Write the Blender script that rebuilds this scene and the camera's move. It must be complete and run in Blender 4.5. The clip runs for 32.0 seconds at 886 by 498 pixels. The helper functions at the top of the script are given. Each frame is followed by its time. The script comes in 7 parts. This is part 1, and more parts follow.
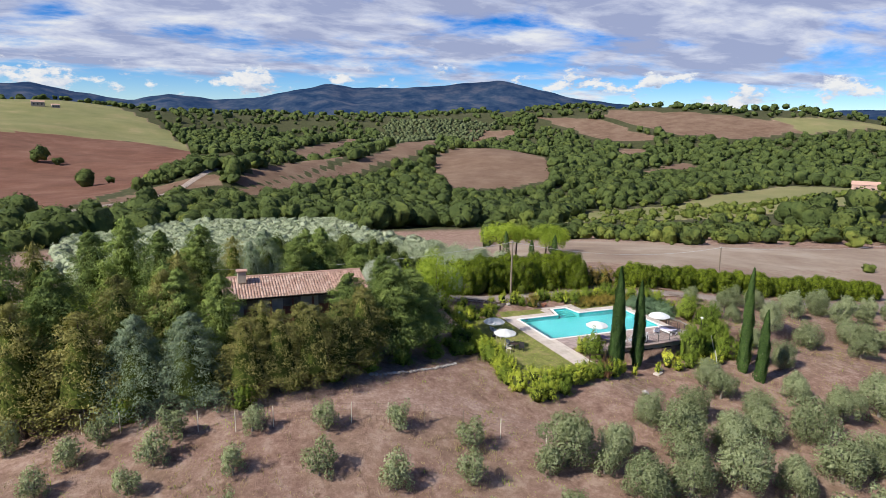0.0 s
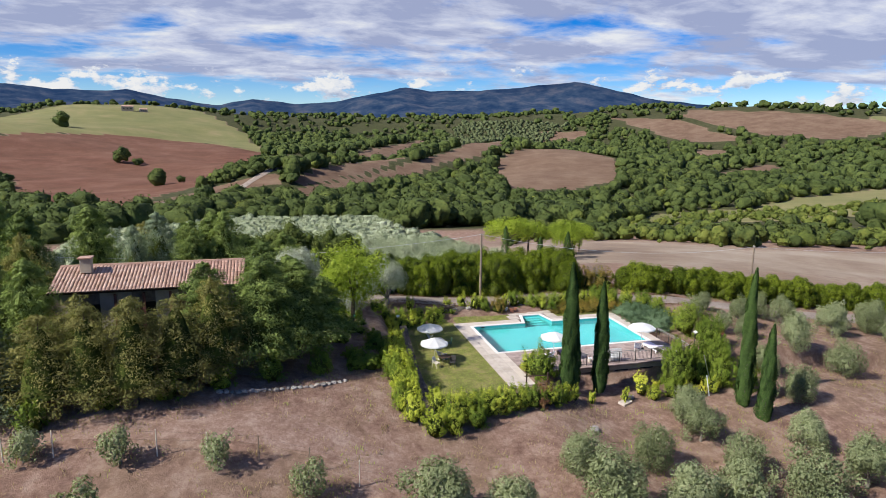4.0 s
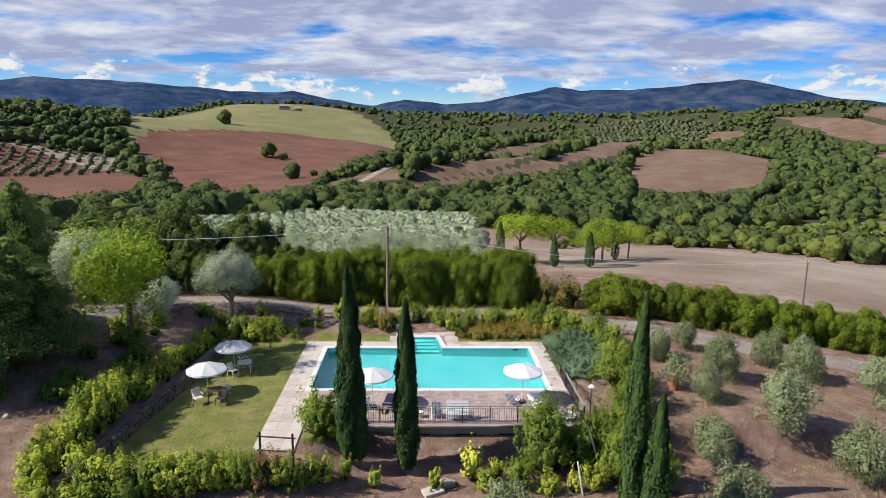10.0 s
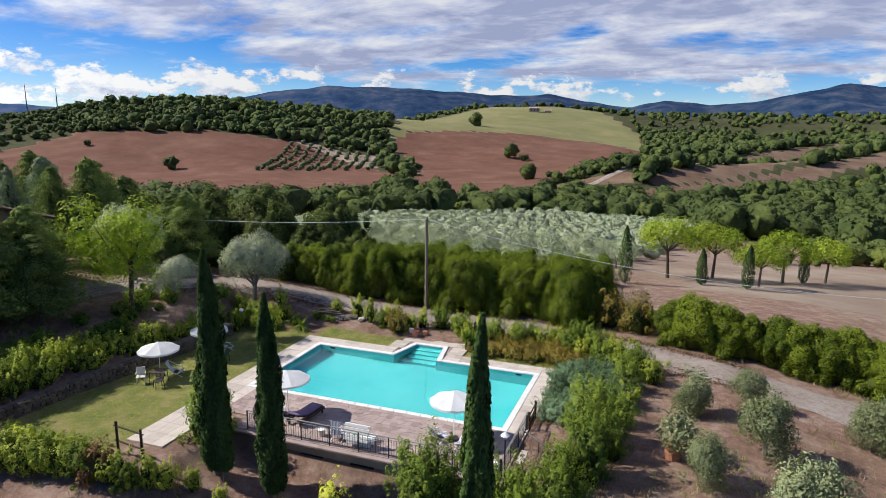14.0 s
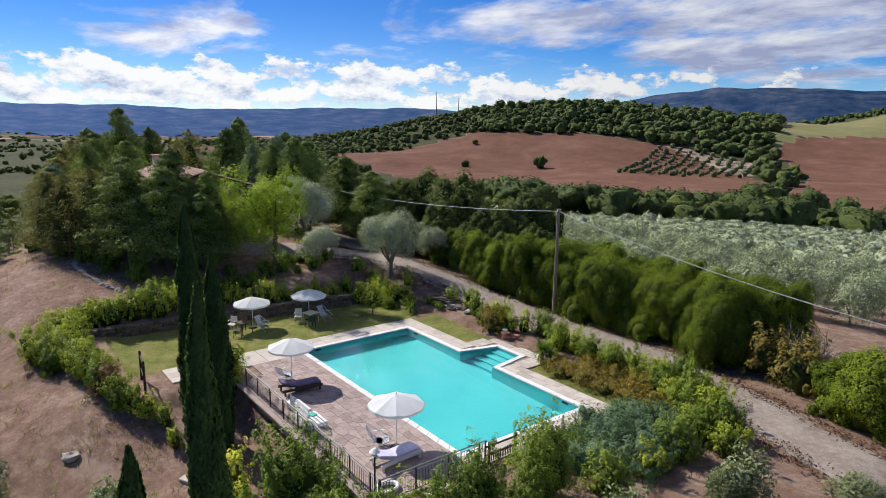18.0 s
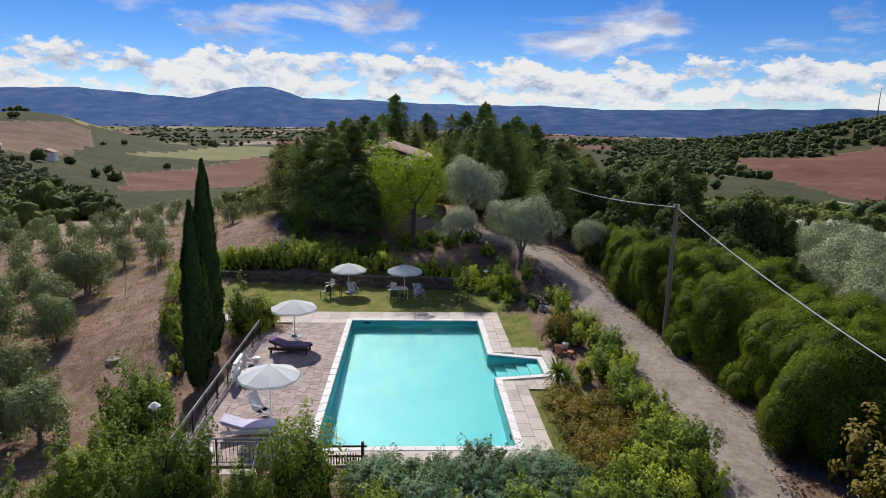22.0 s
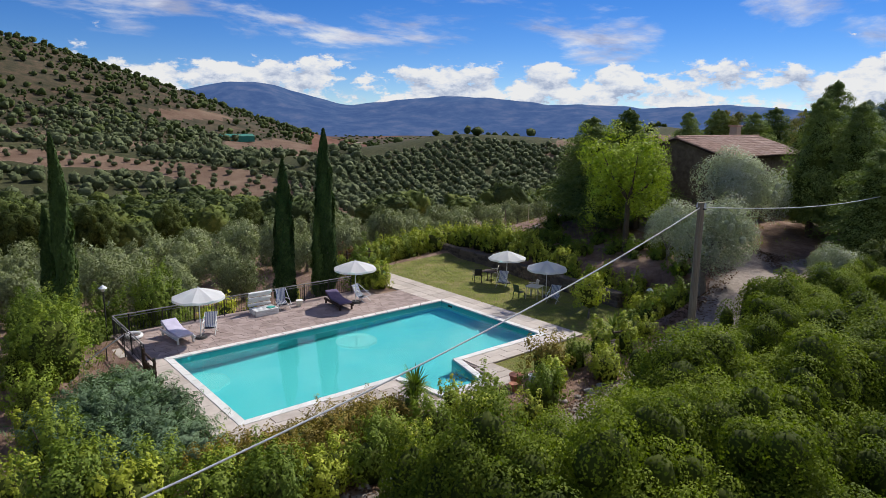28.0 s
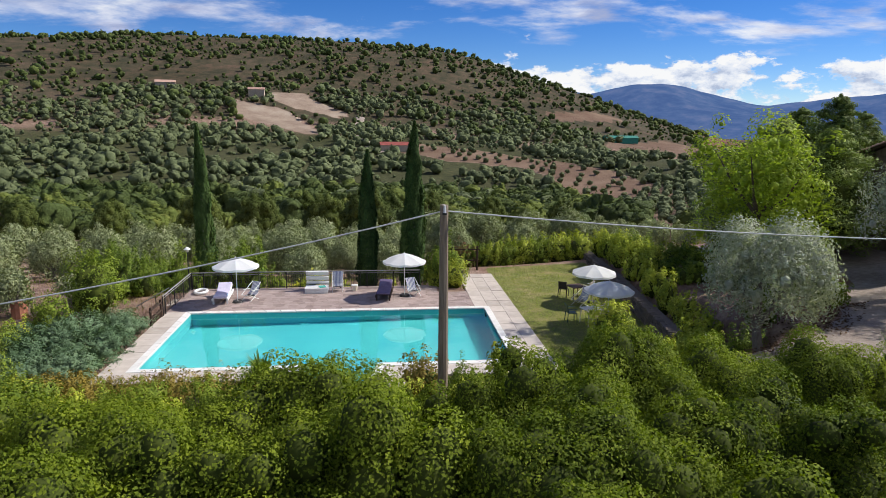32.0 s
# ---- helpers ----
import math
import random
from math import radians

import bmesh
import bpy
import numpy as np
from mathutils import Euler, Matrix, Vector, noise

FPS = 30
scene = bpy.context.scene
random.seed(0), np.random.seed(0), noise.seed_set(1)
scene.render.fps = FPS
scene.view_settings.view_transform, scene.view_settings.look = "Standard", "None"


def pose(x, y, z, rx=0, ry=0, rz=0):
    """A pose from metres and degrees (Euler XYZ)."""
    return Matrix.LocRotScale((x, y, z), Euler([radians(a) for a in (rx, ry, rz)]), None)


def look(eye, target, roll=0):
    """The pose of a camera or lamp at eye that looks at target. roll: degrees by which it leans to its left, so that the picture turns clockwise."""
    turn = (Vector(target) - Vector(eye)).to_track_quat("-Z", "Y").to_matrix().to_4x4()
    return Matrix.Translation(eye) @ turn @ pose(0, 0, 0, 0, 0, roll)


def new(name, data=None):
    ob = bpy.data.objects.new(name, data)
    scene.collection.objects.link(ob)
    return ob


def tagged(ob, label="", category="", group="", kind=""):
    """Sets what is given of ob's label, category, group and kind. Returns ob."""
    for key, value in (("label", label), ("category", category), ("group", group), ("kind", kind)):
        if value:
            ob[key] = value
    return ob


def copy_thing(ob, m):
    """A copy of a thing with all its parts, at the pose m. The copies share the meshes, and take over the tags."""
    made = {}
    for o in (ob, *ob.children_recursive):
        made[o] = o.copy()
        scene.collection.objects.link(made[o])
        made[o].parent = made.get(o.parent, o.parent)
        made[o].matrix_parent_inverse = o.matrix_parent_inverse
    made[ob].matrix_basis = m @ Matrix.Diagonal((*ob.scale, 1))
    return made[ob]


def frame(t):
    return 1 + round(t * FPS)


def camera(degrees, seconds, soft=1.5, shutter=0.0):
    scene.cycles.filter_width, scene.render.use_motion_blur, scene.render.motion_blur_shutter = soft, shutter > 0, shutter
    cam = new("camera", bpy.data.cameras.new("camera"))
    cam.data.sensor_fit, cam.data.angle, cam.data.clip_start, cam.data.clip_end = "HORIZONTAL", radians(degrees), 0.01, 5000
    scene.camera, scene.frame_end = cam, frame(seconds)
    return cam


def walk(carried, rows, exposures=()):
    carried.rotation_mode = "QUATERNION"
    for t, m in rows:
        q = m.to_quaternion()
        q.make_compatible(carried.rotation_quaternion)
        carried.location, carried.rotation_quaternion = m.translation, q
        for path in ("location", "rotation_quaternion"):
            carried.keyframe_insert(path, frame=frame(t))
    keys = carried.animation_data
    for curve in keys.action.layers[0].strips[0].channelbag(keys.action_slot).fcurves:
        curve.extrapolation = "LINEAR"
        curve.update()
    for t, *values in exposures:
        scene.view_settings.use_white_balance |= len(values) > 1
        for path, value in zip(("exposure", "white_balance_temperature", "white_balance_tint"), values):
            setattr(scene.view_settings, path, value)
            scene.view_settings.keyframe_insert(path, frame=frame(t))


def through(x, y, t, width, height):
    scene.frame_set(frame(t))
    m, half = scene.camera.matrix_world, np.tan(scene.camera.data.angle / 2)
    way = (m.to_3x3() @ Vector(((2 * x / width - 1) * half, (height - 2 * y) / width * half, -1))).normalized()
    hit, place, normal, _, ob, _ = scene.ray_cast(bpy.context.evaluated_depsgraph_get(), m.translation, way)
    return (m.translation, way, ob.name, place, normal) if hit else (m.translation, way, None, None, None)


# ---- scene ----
cam = camera(68.9, 32.0, soft=0.7)
PATH = [
    (0, (-34.304, -55.44, 22.257), (-33.58, -53.617, 21.863), 1.0),
    (3, (-21.972, -50.366, 19.713), (-21.409, -48.486, 19.325), 0.6),
    (6, (-9.629, -44.272, 17.524), (-9.245, -42.349, 17.135), 0.7),
    (9, (2.475, -38.026, 16.038), (2.638, -36.072, 15.646), 0.6),
    (11, (10.442, -33.912, 15.278), (10.382, -31.952, 14.887), 0.8),
    (13, (17.686, -29.763, 14.601), (17.257, -27.849, 14.209), 0.4),
    (14.5, (22.689, -26.417, 14.132), (21.886, -24.628, 13.74), 0.6),
    (17, (29.877, -18.798, 13.24), (28.506, -17.397, 12.845), 0.5),
    (19, (33.555, -10.413, 12.367), (31.84, -9.46, 11.977), 1.0),
    (21, (34.804, -1.305, 11.682), (32.885, -0.908, 11.282), 1.2),
    (23, (33.922, 7.808, 10.95), (31.976, 7.599, 10.54), 1.0),
    (25.5, (29.418, 17.874, 9.982), (27.683, 16.96, 9.59), 0.5),
    (28, (21.557, 25.819, 9.5), (20.296, 24.316, 9.113), 0.6),
    (30, (13.702, 29.361, 9.247), (12.949, 27.549, 8.859), 0.3),
    (32, (5.086, 30.326, 9.081), (4.891, 28.375, 8.69), 0.5),
]
walk(cam, [(t, look(eye, target, roll)) for t, eye, target, roll in PATH], exposures=[(0, 0.22), (10, 0.22), (14, 0.16), (19, 0.05), (24, -0.2), (28, -0.14), (32, 0.06)])

# ---- lie of the land ----


def bump(x, y, cx, cy, sx, sy, turn=0.0):
    c, s = math.cos(radians(turn)), math.sin(radians(turn))
    u, v = (x - cx) * c + (y - cy) * s, (y - cy) * c - (x - cx) * s
    return np.exp(-(u / sx) ** 2 - (v / sy) ** 2)


def ramp(v, a, b):
    k = np.clip((v - a) / (b - a), 0, 1)
    return k * k * (3 - 2 * k)


def swell(x, y, size, seed=0.0):
    """Soft rolling noise between about -1 and 1."""
    u, v = x / size + seed, y / size - 0.7 * seed
    return (np.sin(1.7 * u + 1.3 * np.sin(1.1 * v + seed)) + np.sin(2.1 * v + 1.7 * np.sin(0.9 * u)) + 0.6 * np.sin(3.9 * u - 2.7 * v)
            + 0.4 * np.sin(5.3 * v + 4.1 * u + seed)) / 3.0


STRIP_A = [(-10, 500), (128, 610), (250, 790), (351, 950)]
STRIP_B = [(10, 790), (120, 930), (231, 1100)]


def chain(x, y, line):
    """The distance of places from a chain of points."""
    best = np.full(np.broadcast(x, y).shape, 1e9)
    for (ax, ay), (bx, by) in zip(line, line[1:]):
        ux, uy = bx - ax, by - ay
        k = np.clip(((x - ax) * ux + (y - ay) * uy) / (ux * ux + uy * uy), 0, 1)
        best = np.minimum(best, np.hypot(x - ax - k * ux, y - ay - k * uy))
    return best


def height(x, y):
    """The lie of the land, in metres over the pool's edge."""
    x, y = np.asarray(x, float), np.asarray(y, float)
    north = 42 * (1 - np.exp(-(np.maximum(0, y - 18) / 235) ** 1.2))
    south = 26 * (1 - np.exp(-(np.maximum(0, -y - 8) / 110) ** 1.25))
    west = 34 * (1 - np.exp(-(np.maximum(0, -x - 38) / 170) ** 1.2))
    east = 14 * (1 - np.exp(-np.maximum(0, x - 24) / 110))
    z = -(north ** 3 + south ** 3 + west ** 3 + east ** 3) ** (1 / 3)
    # the knoll with the house, the bank by the drive and the slope under the terrace
    z = z + 2.9 * bump(x, y, -24, 4, 15, 14) + 0.85 * bump(x, y, -9, 12.5, 10, 9) - 0.8 * bump(x, y, -7, -17, 12, 6) + 1.0 * bump(x, y, -25, -12, 14, 9) + 0.3 * bump(x, y, -8, 12, 5, 5)
    z = z - 1.6 * ramp(-y, 4.0, 5.2 + 3 * ramp(1.5 - x, 0, 2)) * ramp(x, -1, 6) * ramp(60 - x, 0, 20) * ramp(y, -60, -25)
    # hills round about
    far = np.hypot(x, y)
    hills = 82 * bump(x, y, -420, 1560, 330, 370) + 84 * bump(x, y, -700, 830, 480, 220, 35)
    hills = hills + 27 * bump(x, y, 318, 670, 115, 190) + 98 * bump(x, y, 980, 1080, 700, 330, -43) + 56 * bump(x, y, 200, 1750, 600, 450)
    hills = hills + 18 * bump(x, y, 340, 150, 200, 85, -15) - 14 * bump(x, y, 200, 260, 140, 120)
    hills = hills + 124 * bump(x, y, 460, -880, 520, 430, 25) + 90 * bump(x, y, -80, -960, 350, 330, 10) - 8 * bump(x, y, -90, -220, 120, 90)
    hills = hills + 40 * bump(x, y, -640, -400, 300, 120, 20) + 24 * bump(x, y, -270, -280, 130, 110, 35)
    hills = hills + 20 * np.exp(-(chain(x, y, STRIP_A) / 50) ** 2) + 18 * np.exp(-(chain(x, y, STRIP_B) / 60) ** 2)
    z = z + hills * ramp(far, 110, 380) - 30 * ramp(far, 700, 2600) * ramp(-x - 0.3 * y, 200, 900)
    z = z + swell(x, y, 55, 2.0) * 2.2 * ramp(far, 90, 420) + swell(x, y, 190, 5.0) * 6 * ramp(far, 250, 900)
    z = z + 0.1 * swell(x, y, 3.1) * ramp(far, 18, 40)
    # level ground for the pool, its lawn and the drive
    pad = ramp(x, -9.2, -7.4) * ramp(18.5 - x, 0, 3) * ramp(y, -9.5, -7.5) * ramp(11.5 - y, 0, 2.5)
    pad = pad * (1 - ramp(x, 1.0, 2.2) * ramp(-y, 3.6, 4.6))
    z = z * (1 - pad) - 0.05 * pad
    # the pit for the pool basin
    out = np.hypot(np.maximum(0, np.maximum(-x, x - 14)), np.maximum(0, np.maximum(-y, y - 7)))
    out = np.minimum(out, np.hypot(np.maximum(0, np.maximum(5.2 - x, x - 8)), np.maximum(0, y - 9.3)) + 99.0 * (y < 5))
    return z - 2.6 * (1 - ramp(out, 0.25, 0.8))

# ---- light ----
SUN = Vector((-1.75, -0.40, 1.62)).normalized()
sun = new("sun", bpy.data.lights.new("sun", "SUN"))
sun.data.energy, sun.data.angle, sun.data.color = 5.4, radians(0.6), (1.0, 0.96, 0.90)
sun.matrix_world = look(SUN * 100, (0, 0, 0))

world = bpy.data.worlds.new("sky")
scene.world = world
world.use_nodes = True
wt = world.node_tree
wt.nodes.clear()


def wnode(kind, **values):
    n = wt.nodes.new(kind)
    for key, value in values.items():
        if key == "op":
            n.operation = value
        else:
            n.inputs[int(key[1:])].default_value = value
    return n


def wlink(a, b, out=0, into=0):
    wt.links.new(a.outputs[out], b.inputs[into])


def wmath(op, a, b=None, value=None):
    n = wt.nodes.new("ShaderNodeMath")
    n.operation = op
    wt.links.new(a, n.inputs[0])
    if b is not None:
        wt.links.new(b, n.inputs[1])
    if value is not None:
        n.inputs[1].default_value = value
    return n.outputs[0]


sky = wt.nodes.new("ShaderNodeTexSky")
sky.sky_type, sky.sun_disc = "NISHITA", False
sky.sun_elevation = math.asin(SUN.z)
sky.sun_rotation = math.atan2(SUN.x, SUN.y)
sky.altitude, sky.air_density, sky.dust_density, sky.ozone_density = 2500, 1.0, 0.0, 6.0
coord = wt.nodes.new("ShaderNodeTexCoord")
axes = wt.nodes.new("ShaderNodeSeparateXYZ")
wlink(coord, axes)
X, Y, Z = axes.outputs
lift = wmath("ADD", wmath("MAXIMUM", Z, value=0.0), value=0.15)


def cloud_layer(scale, seed, stretch, detail=9.0, rough=0.58):
    """The noise of a sheet of cloud seen in perspective."""
    at = wt.nodes.new("ShaderNodeCombineXYZ")
    wt.links.new(wmath("DIVIDE", X, lift), at.inputs[0])
    wt.links.new(wmath("MULTIPLY", wmath("DIVIDE", Y, lift), value=stretch), at.inputs[1])
    at.inputs[2].default_value = seed
    n = wt.nodes.new("ShaderNodeTexNoise")
    n.inputs["Scale"].default_value, n.inputs["Detail"].default_value, n.inputs["Roughness"].default_value = scale, detail, rough
    n.inputs["Distortion"].default_value = 0.25
    wlink(at, n)
    return n.outputs[0]


def between(value, low, high, a=0.0, b=1.0):
    m = wt.nodes.new("ShaderNodeMapRange")
    m.interpolation_type = "SMOOTHSTEP"
    wt.links.new(value, m.inputs[0])
    for i, v in enumerate((low, high, a, b)):
        m.inputs[i + 1].default_value = v
    return m.outputs[0]


def heap_noise(shift, scale, detail, rough):
    at = wt.nodes.new("ShaderNodeCombineXYZ")
    wt.links.new(wmath("ADD", X, value=shift[0]), at.inputs[0])
    wt.links.new(wmath("ADD", Y, value=shift[1]), at.inputs[1])
    wt.links.new(wmath("ADD", wmath("MULTIPLY", Z, value=2.0), value=shift[2]), at.inputs[2])
    n = wt.nodes.new("ShaderNodeTexNoise")
    n.inputs["Scale"].default_value, n.inputs["Detail"].default_value, n.inputs["Roughness"].default_value = scale, detail, rough
    wlink(at, n)
    return n.outputs[0]


def tone_ramp(value, *stops):
    r = wt.nodes.new("ShaderNodeValToRGB")
    while len(r.color_ramp.elements) < len(stops):
        r.color_ramp.elements.new(0.5)
    for e, (p, c) in zip(r.color_ramp.elements, stops):
        e.position, e.color = p, (*c, 1)
    wt.links.new(value, r.inputs[0])
    return r.outputs[0]


# how far a direction lies to the north, under the broken cover
north = between(wmath("ADD", Y, wmath("MULTIPLY", X, value=0.35)), 0.1, 0.85)
# soft broken sheets overhead: thick in the north, thin streaks elsewhere
sheet_raw = cloud_layer(1.25, 3.1, 1.15, 14.0, 0.58)
gap_low = between(Z, 0.02, 0.11, -0.24, 0.0)
sheet_raw = wmath("ADD", wmath("ADD", sheet_raw, wmath("MULTIPLY", north, value=0.205)), gap_low)
sheet = between(sheet_raw, 0.50, 0.68)
sheet_shade = cloud_layer(2.3, 7.7, 1.3, 12.0, 0.60)
sheet_tone = tone_ramp(wmath("SUBTRACT", wmath("ADD", sheet_shade, wmath("MULTIPLY", sheet_raw, value=0.35)), wmath("MULTIPLY", north, value=-0.02)),
                       (0.58, (0.97, 0.98, 1.0)), (0.70, (0.70, 0.74, 0.90)), (0.84, (0.42, 0.47, 0.68)))
# heaped clouds: a bank along the horizon to the south and west, single small heaps in the north
heap = heap_noise((0, 0, 0), 15.0, 14.0, 0.62)
bank = between(wmath("ABSOLUTE", wmath("SUBTRACT", Z, value=0.048)), 0.062, 0.012, -0.17, 0.09)
rise = wmath("ADD", heap, wmath("SUBTRACT", bank, wmath("MULTIPLY", north, value=0.115)))
heap_mask = between(rise, 0.49, 0.57)
# the heaps' sides towards the sun are white, the others blue-grey
relief = wmath("SUBTRACT", heap, heap_noise((-0.008, -0.003, 0.030), 15.0, 14.0, 0.62))
heap_tone = tone_ramp(wmath("ADD", wmath("ADD", wmath("MULTIPLY", relief, value=1.9), wmath("MULTIPLY", north, value=-0.06)), value=0.55), (0.28, (0.44, 0.52, 0.70)), (0.50, (0.80, 0.85, 0.95)), (0.66, (1.0, 1.0, 1.0)))
tone = wt.nodes.new("ShaderNodeMix")
tone.data_type = "RGBA"
wt.links.new(heap_mask, tone.inputs[0])
wt.links.new(sheet_tone, tone.inputs[6])
wt.links.new(heap_tone, tone.inputs[7])
cover = wmath("MAXIMUM", wmath("MULTIPLY", sheet, value=0.94), wmath("MULTIPLY", heap_mask, value=0.97))
blue = wt.nodes.new("ShaderNodeBackground")
blue.inputs[1].default_value = 0.10
deeper = wt.nodes.new("ShaderNodeHueSaturation")
wt.links.new(between(north, 0.0, 1.0, 1.26, 1.40), deeper.inputs["Saturation"])
wt.links.new(between(north, 0.0, 1.0, 1.06, 1.05), deeper.inputs["Value"])
deeper.inputs["Hue"].default_value = 0.513
wt.links.new(sky.outputs[0], deeper.inputs["Color"])
wlink(deeper, blue)
white = wt.nodes.new("ShaderNodeBackground")
wt.links.new(tone.outputs[2], white.inputs[0])
# clouds to the north are set dimmer
wt.links.new(between(north, 0.0, 1.0, 0.92, 0.74), white.inputs[1])
both = wt.nodes.new("ShaderNodeMixShader")
wt.links.new(cover, both.inputs[0])
wlink(blue, both, 0, 1)
wlink(white, both, 0, 2)
out = wt.nodes.new("ShaderNodeOutputWorld")
wlink(both, out)

# ---- materials ----
MATS = {}


class Nodes:
    """A short hand for a material's nodes."""

    def __init__(self, name):
        self.mat = bpy.data.materials.new(name)
        self.mat.use_nodes = True
        self.tree = self.mat.node_tree
        self.bsdf = self.tree.nodes["Principled BSDF"]
        self.out = self.tree.nodes["Material Output"]
        self.where = self.tree.nodes.new("ShaderNodeTexCoord")
        MATS[name] = self.mat

    def put(self, kind):
        return self.tree.nodes.new(kind)

    def link(self, a, b):
        self.tree.links.new(a, b)

    def noise(self, scale, detail=4.0, rough=0.55, world=False, stretch=None):
        n = self.put("ShaderNodeTexNoise")
        n.inputs["Scale"].default_value, n.inputs["Detail"].default_value, n.inputs["Roughness"].default_value = scale, detail, rough
        if world:
            at = self.put("ShaderNodeNewGeometry").outputs["Position"]
        else:
            at = self.where.outputs["Object"]
        if stretch:
            m = self.put("ShaderNodeMapping")
            m.inputs["Scale"].default_value = stretch
            self.link(at, m.inputs[0])
            at = m.outputs[0]
        self.link(at, n.inputs["Vector"])
        return n.outputs[0]

    def ramp(self, value, *stops):
        r = self.put("ShaderNodeValToRGB")
        while len(r.color_ramp.elements) < len(stops):
            r.color_ramp.elements.new(0.5)
        for e, (p, c) in zip(r.color_ramp.elements, stops):
            e.position, e.color = p, (*c, 1)
        self.link(value, r.inputs[0])
        return r.outputs[0]

    def mix(self, f, a, b, kind="MIX"):
        m = self.put("ShaderNodeMix")
        m.data_type, m.blend_type = "RGBA", kind
        for slot, v in ((0, f), (6, a), (7, b)):
            if isinstance(v, (int, float)):
                m.inputs[slot].default_value = v
            elif isinstance(v, tuple):
                m.inputs[slot].default_value = (*v, 1)
            else:
                self.link(v, m.inputs[slot])
        return m.outputs[2]

    def math(self, op, a, b):
        m = self.put("ShaderNodeMath")
        m.operation = op
        for slot, v in ((0, a), (1, b)):
            if isinstance(v, (int, float)):
                m.inputs[slot].default_value = v
            else:
                self.link(v, m.inputs[slot])
        return m.outputs[0]

    def bump(self, value, strength=0.3, depth=0.02):
        b = self.put("ShaderNodeBump")
        b.inputs["Strength"].default_value, b.inputs["Distance"].default_value = strength, depth
        self.link(value, b.inputs["Height"])
        self.link(b.outputs[0], self.bsdf.inputs["Normal"])

    def done(self, color, rough=0.8, metal=0.0, spec=0.3):
        if isinstance(color, tuple):
            self.bsdf.inputs["Base Color"].default_value = (*color, 1)
        else:
            self.link(color, self.bsdf.inputs["Base Color"])
        if isinstance(rough, (int, float)):
            self.bsdf.inputs["Roughness"].default_value = rough
        else:
            self.link(rough, self.bsdf.inputs["Roughness"])
        self.bsdf.inputs["Metallic"].default_value = metal
        self.bsdf.inputs["Specular IOR Level"].default_value = spec
        return self.mat

    def island(self):
        return self.put("ShaderNodeNewGeometry").outputs["Random Per Island"]

    def own(self):
        return self.put("ShaderNodeObjectInfo").outputs["Random"]


def mottled(name, dark, light, scale=3.0, rough=0.8, fine=40.0, relief=0.25, depth=0.01, own=0.0, spec=0.3, stretch=None, metal=0.0):
    """A surface with broad stains and fine grain between two colours; own: how far single pieces differ."""
    k = Nodes(name)
    c = k.ramp(k.noise(scale, 5.0, 0.6, stretch=stretch), (0.30, dark), (0.70, light))
    c = k.mix(0.25, c, k.ramp(k.noise(fine, 3.0, 0.7, stretch=stretch), (0.3, dark), (0.7, light)))
    if own:
        c = k.mix(own, c, k.ramp(k.own(), (0.0, tuple(v * 0.55 for v in dark)), (0.5, light), (1.0, tuple(min(1, v * 1.25) for v in light))))
    if relief:
        k.bump(k.noise(fine, 4.0, 0.7, stretch=stretch), relief, depth)
    return k.done(c, rough, metal, spec)


def leaves(name, *tones, through=0.24, shine=0.6, gain=1.9, broad=0.0):
    """Foliage: each leaf takes one of the tones, and lets some light through."""
    tones = [tuple(min(0.7, v * gain) for v in t) for t in tones]
    k = Nodes(name)
    stops = [(i / max(1, len(tones) - 1), t) for i, t in enumerate(tones)]
    if broad:
        # whole trees differ from each other, and each is mottled by its own leaf clumps
        tone = k.math("ADD", k.math("MULTIPLY", k.noise(broad, 4, 0.65, True), 1.0), k.math("MULTIPLY", k.noise(0.9, 4, 0.7, True), 0.7))
        c = k.ramp(k.math("SUBTRACT", tone, 0.35), *stops)
        k.bump(k.noise(0.75, 5, 0.75, True), 0.8, 0.7)
    else:
        tone = k.math("ADD", k.math("MULTIPLY", k.island(), 0.5), k.math("SUBTRACT", k.math("MULTIPLY", k.noise(2.2, 3, 0.6), 1.1), 0.3))
        c = k.mix(0.35, k.ramp(tone, *stops), k.ramp(k.own(), (0.0, tones[0]), (1.0, tones[-1])))
    k.done(c, shine, 0.0, 0.14)
    t = k.put("ShaderNodeBsdfTranslucent")
    k.link(k.mix(1.0, c, (1.0, 1.15, 0.45), "MULTIPLY"), t.inputs[0])
    m = k.put("ShaderNodeMixShader")
    m.inputs[0].default_value = through
    k.link(k.bsdf.outputs[0], m.inputs[1])
    k.link(t.outputs[0], m.inputs[2])
    k.link(m.outputs[0], k.out.inputs[0])
    return k.mat


LEAF_HEDGE = leaves("hedge_leaves", (0.016, 0.028, 0.003), (0.066, 0.094, 0.008), (0.178, 0.208, 0.016), through=0.34, shine=0.75)
LEAF_LAUREL = leaves("laurel_leaves", (0.030, 0.052, 0.008), (0.088, 0.126, 0.015), (0.18, 0.215, 0.027))
LEAF_BRIGHT = leaves("bright_leaves", (0.070, 0.098, 0.011), (0.185, 0.22, 0.025), (0.35, 0.345, 0.046))
# filler inside crowns, coloured darker to imitate shade between the leaves
CORE_SHADE = leaves("crown_core_shade", (0.018, 0.027, 0.005), (0.058, 0.078, 0.013), (0.12, 0.145, 0.024), through=0.1, shine=0.9, gain=1.0)
LEAF_YELLOW = leaves("yellow_leaves", (0.22, 0.19, 0.02), (0.42, 0.36, 0.04), (0.52, 0.46, 0.07))
LEAF_RED = leaves("purple_leaves", (0.07, 0.02, 0.018), (0.14, 0.045, 0.035), (0.12, 0.10, 0.03))
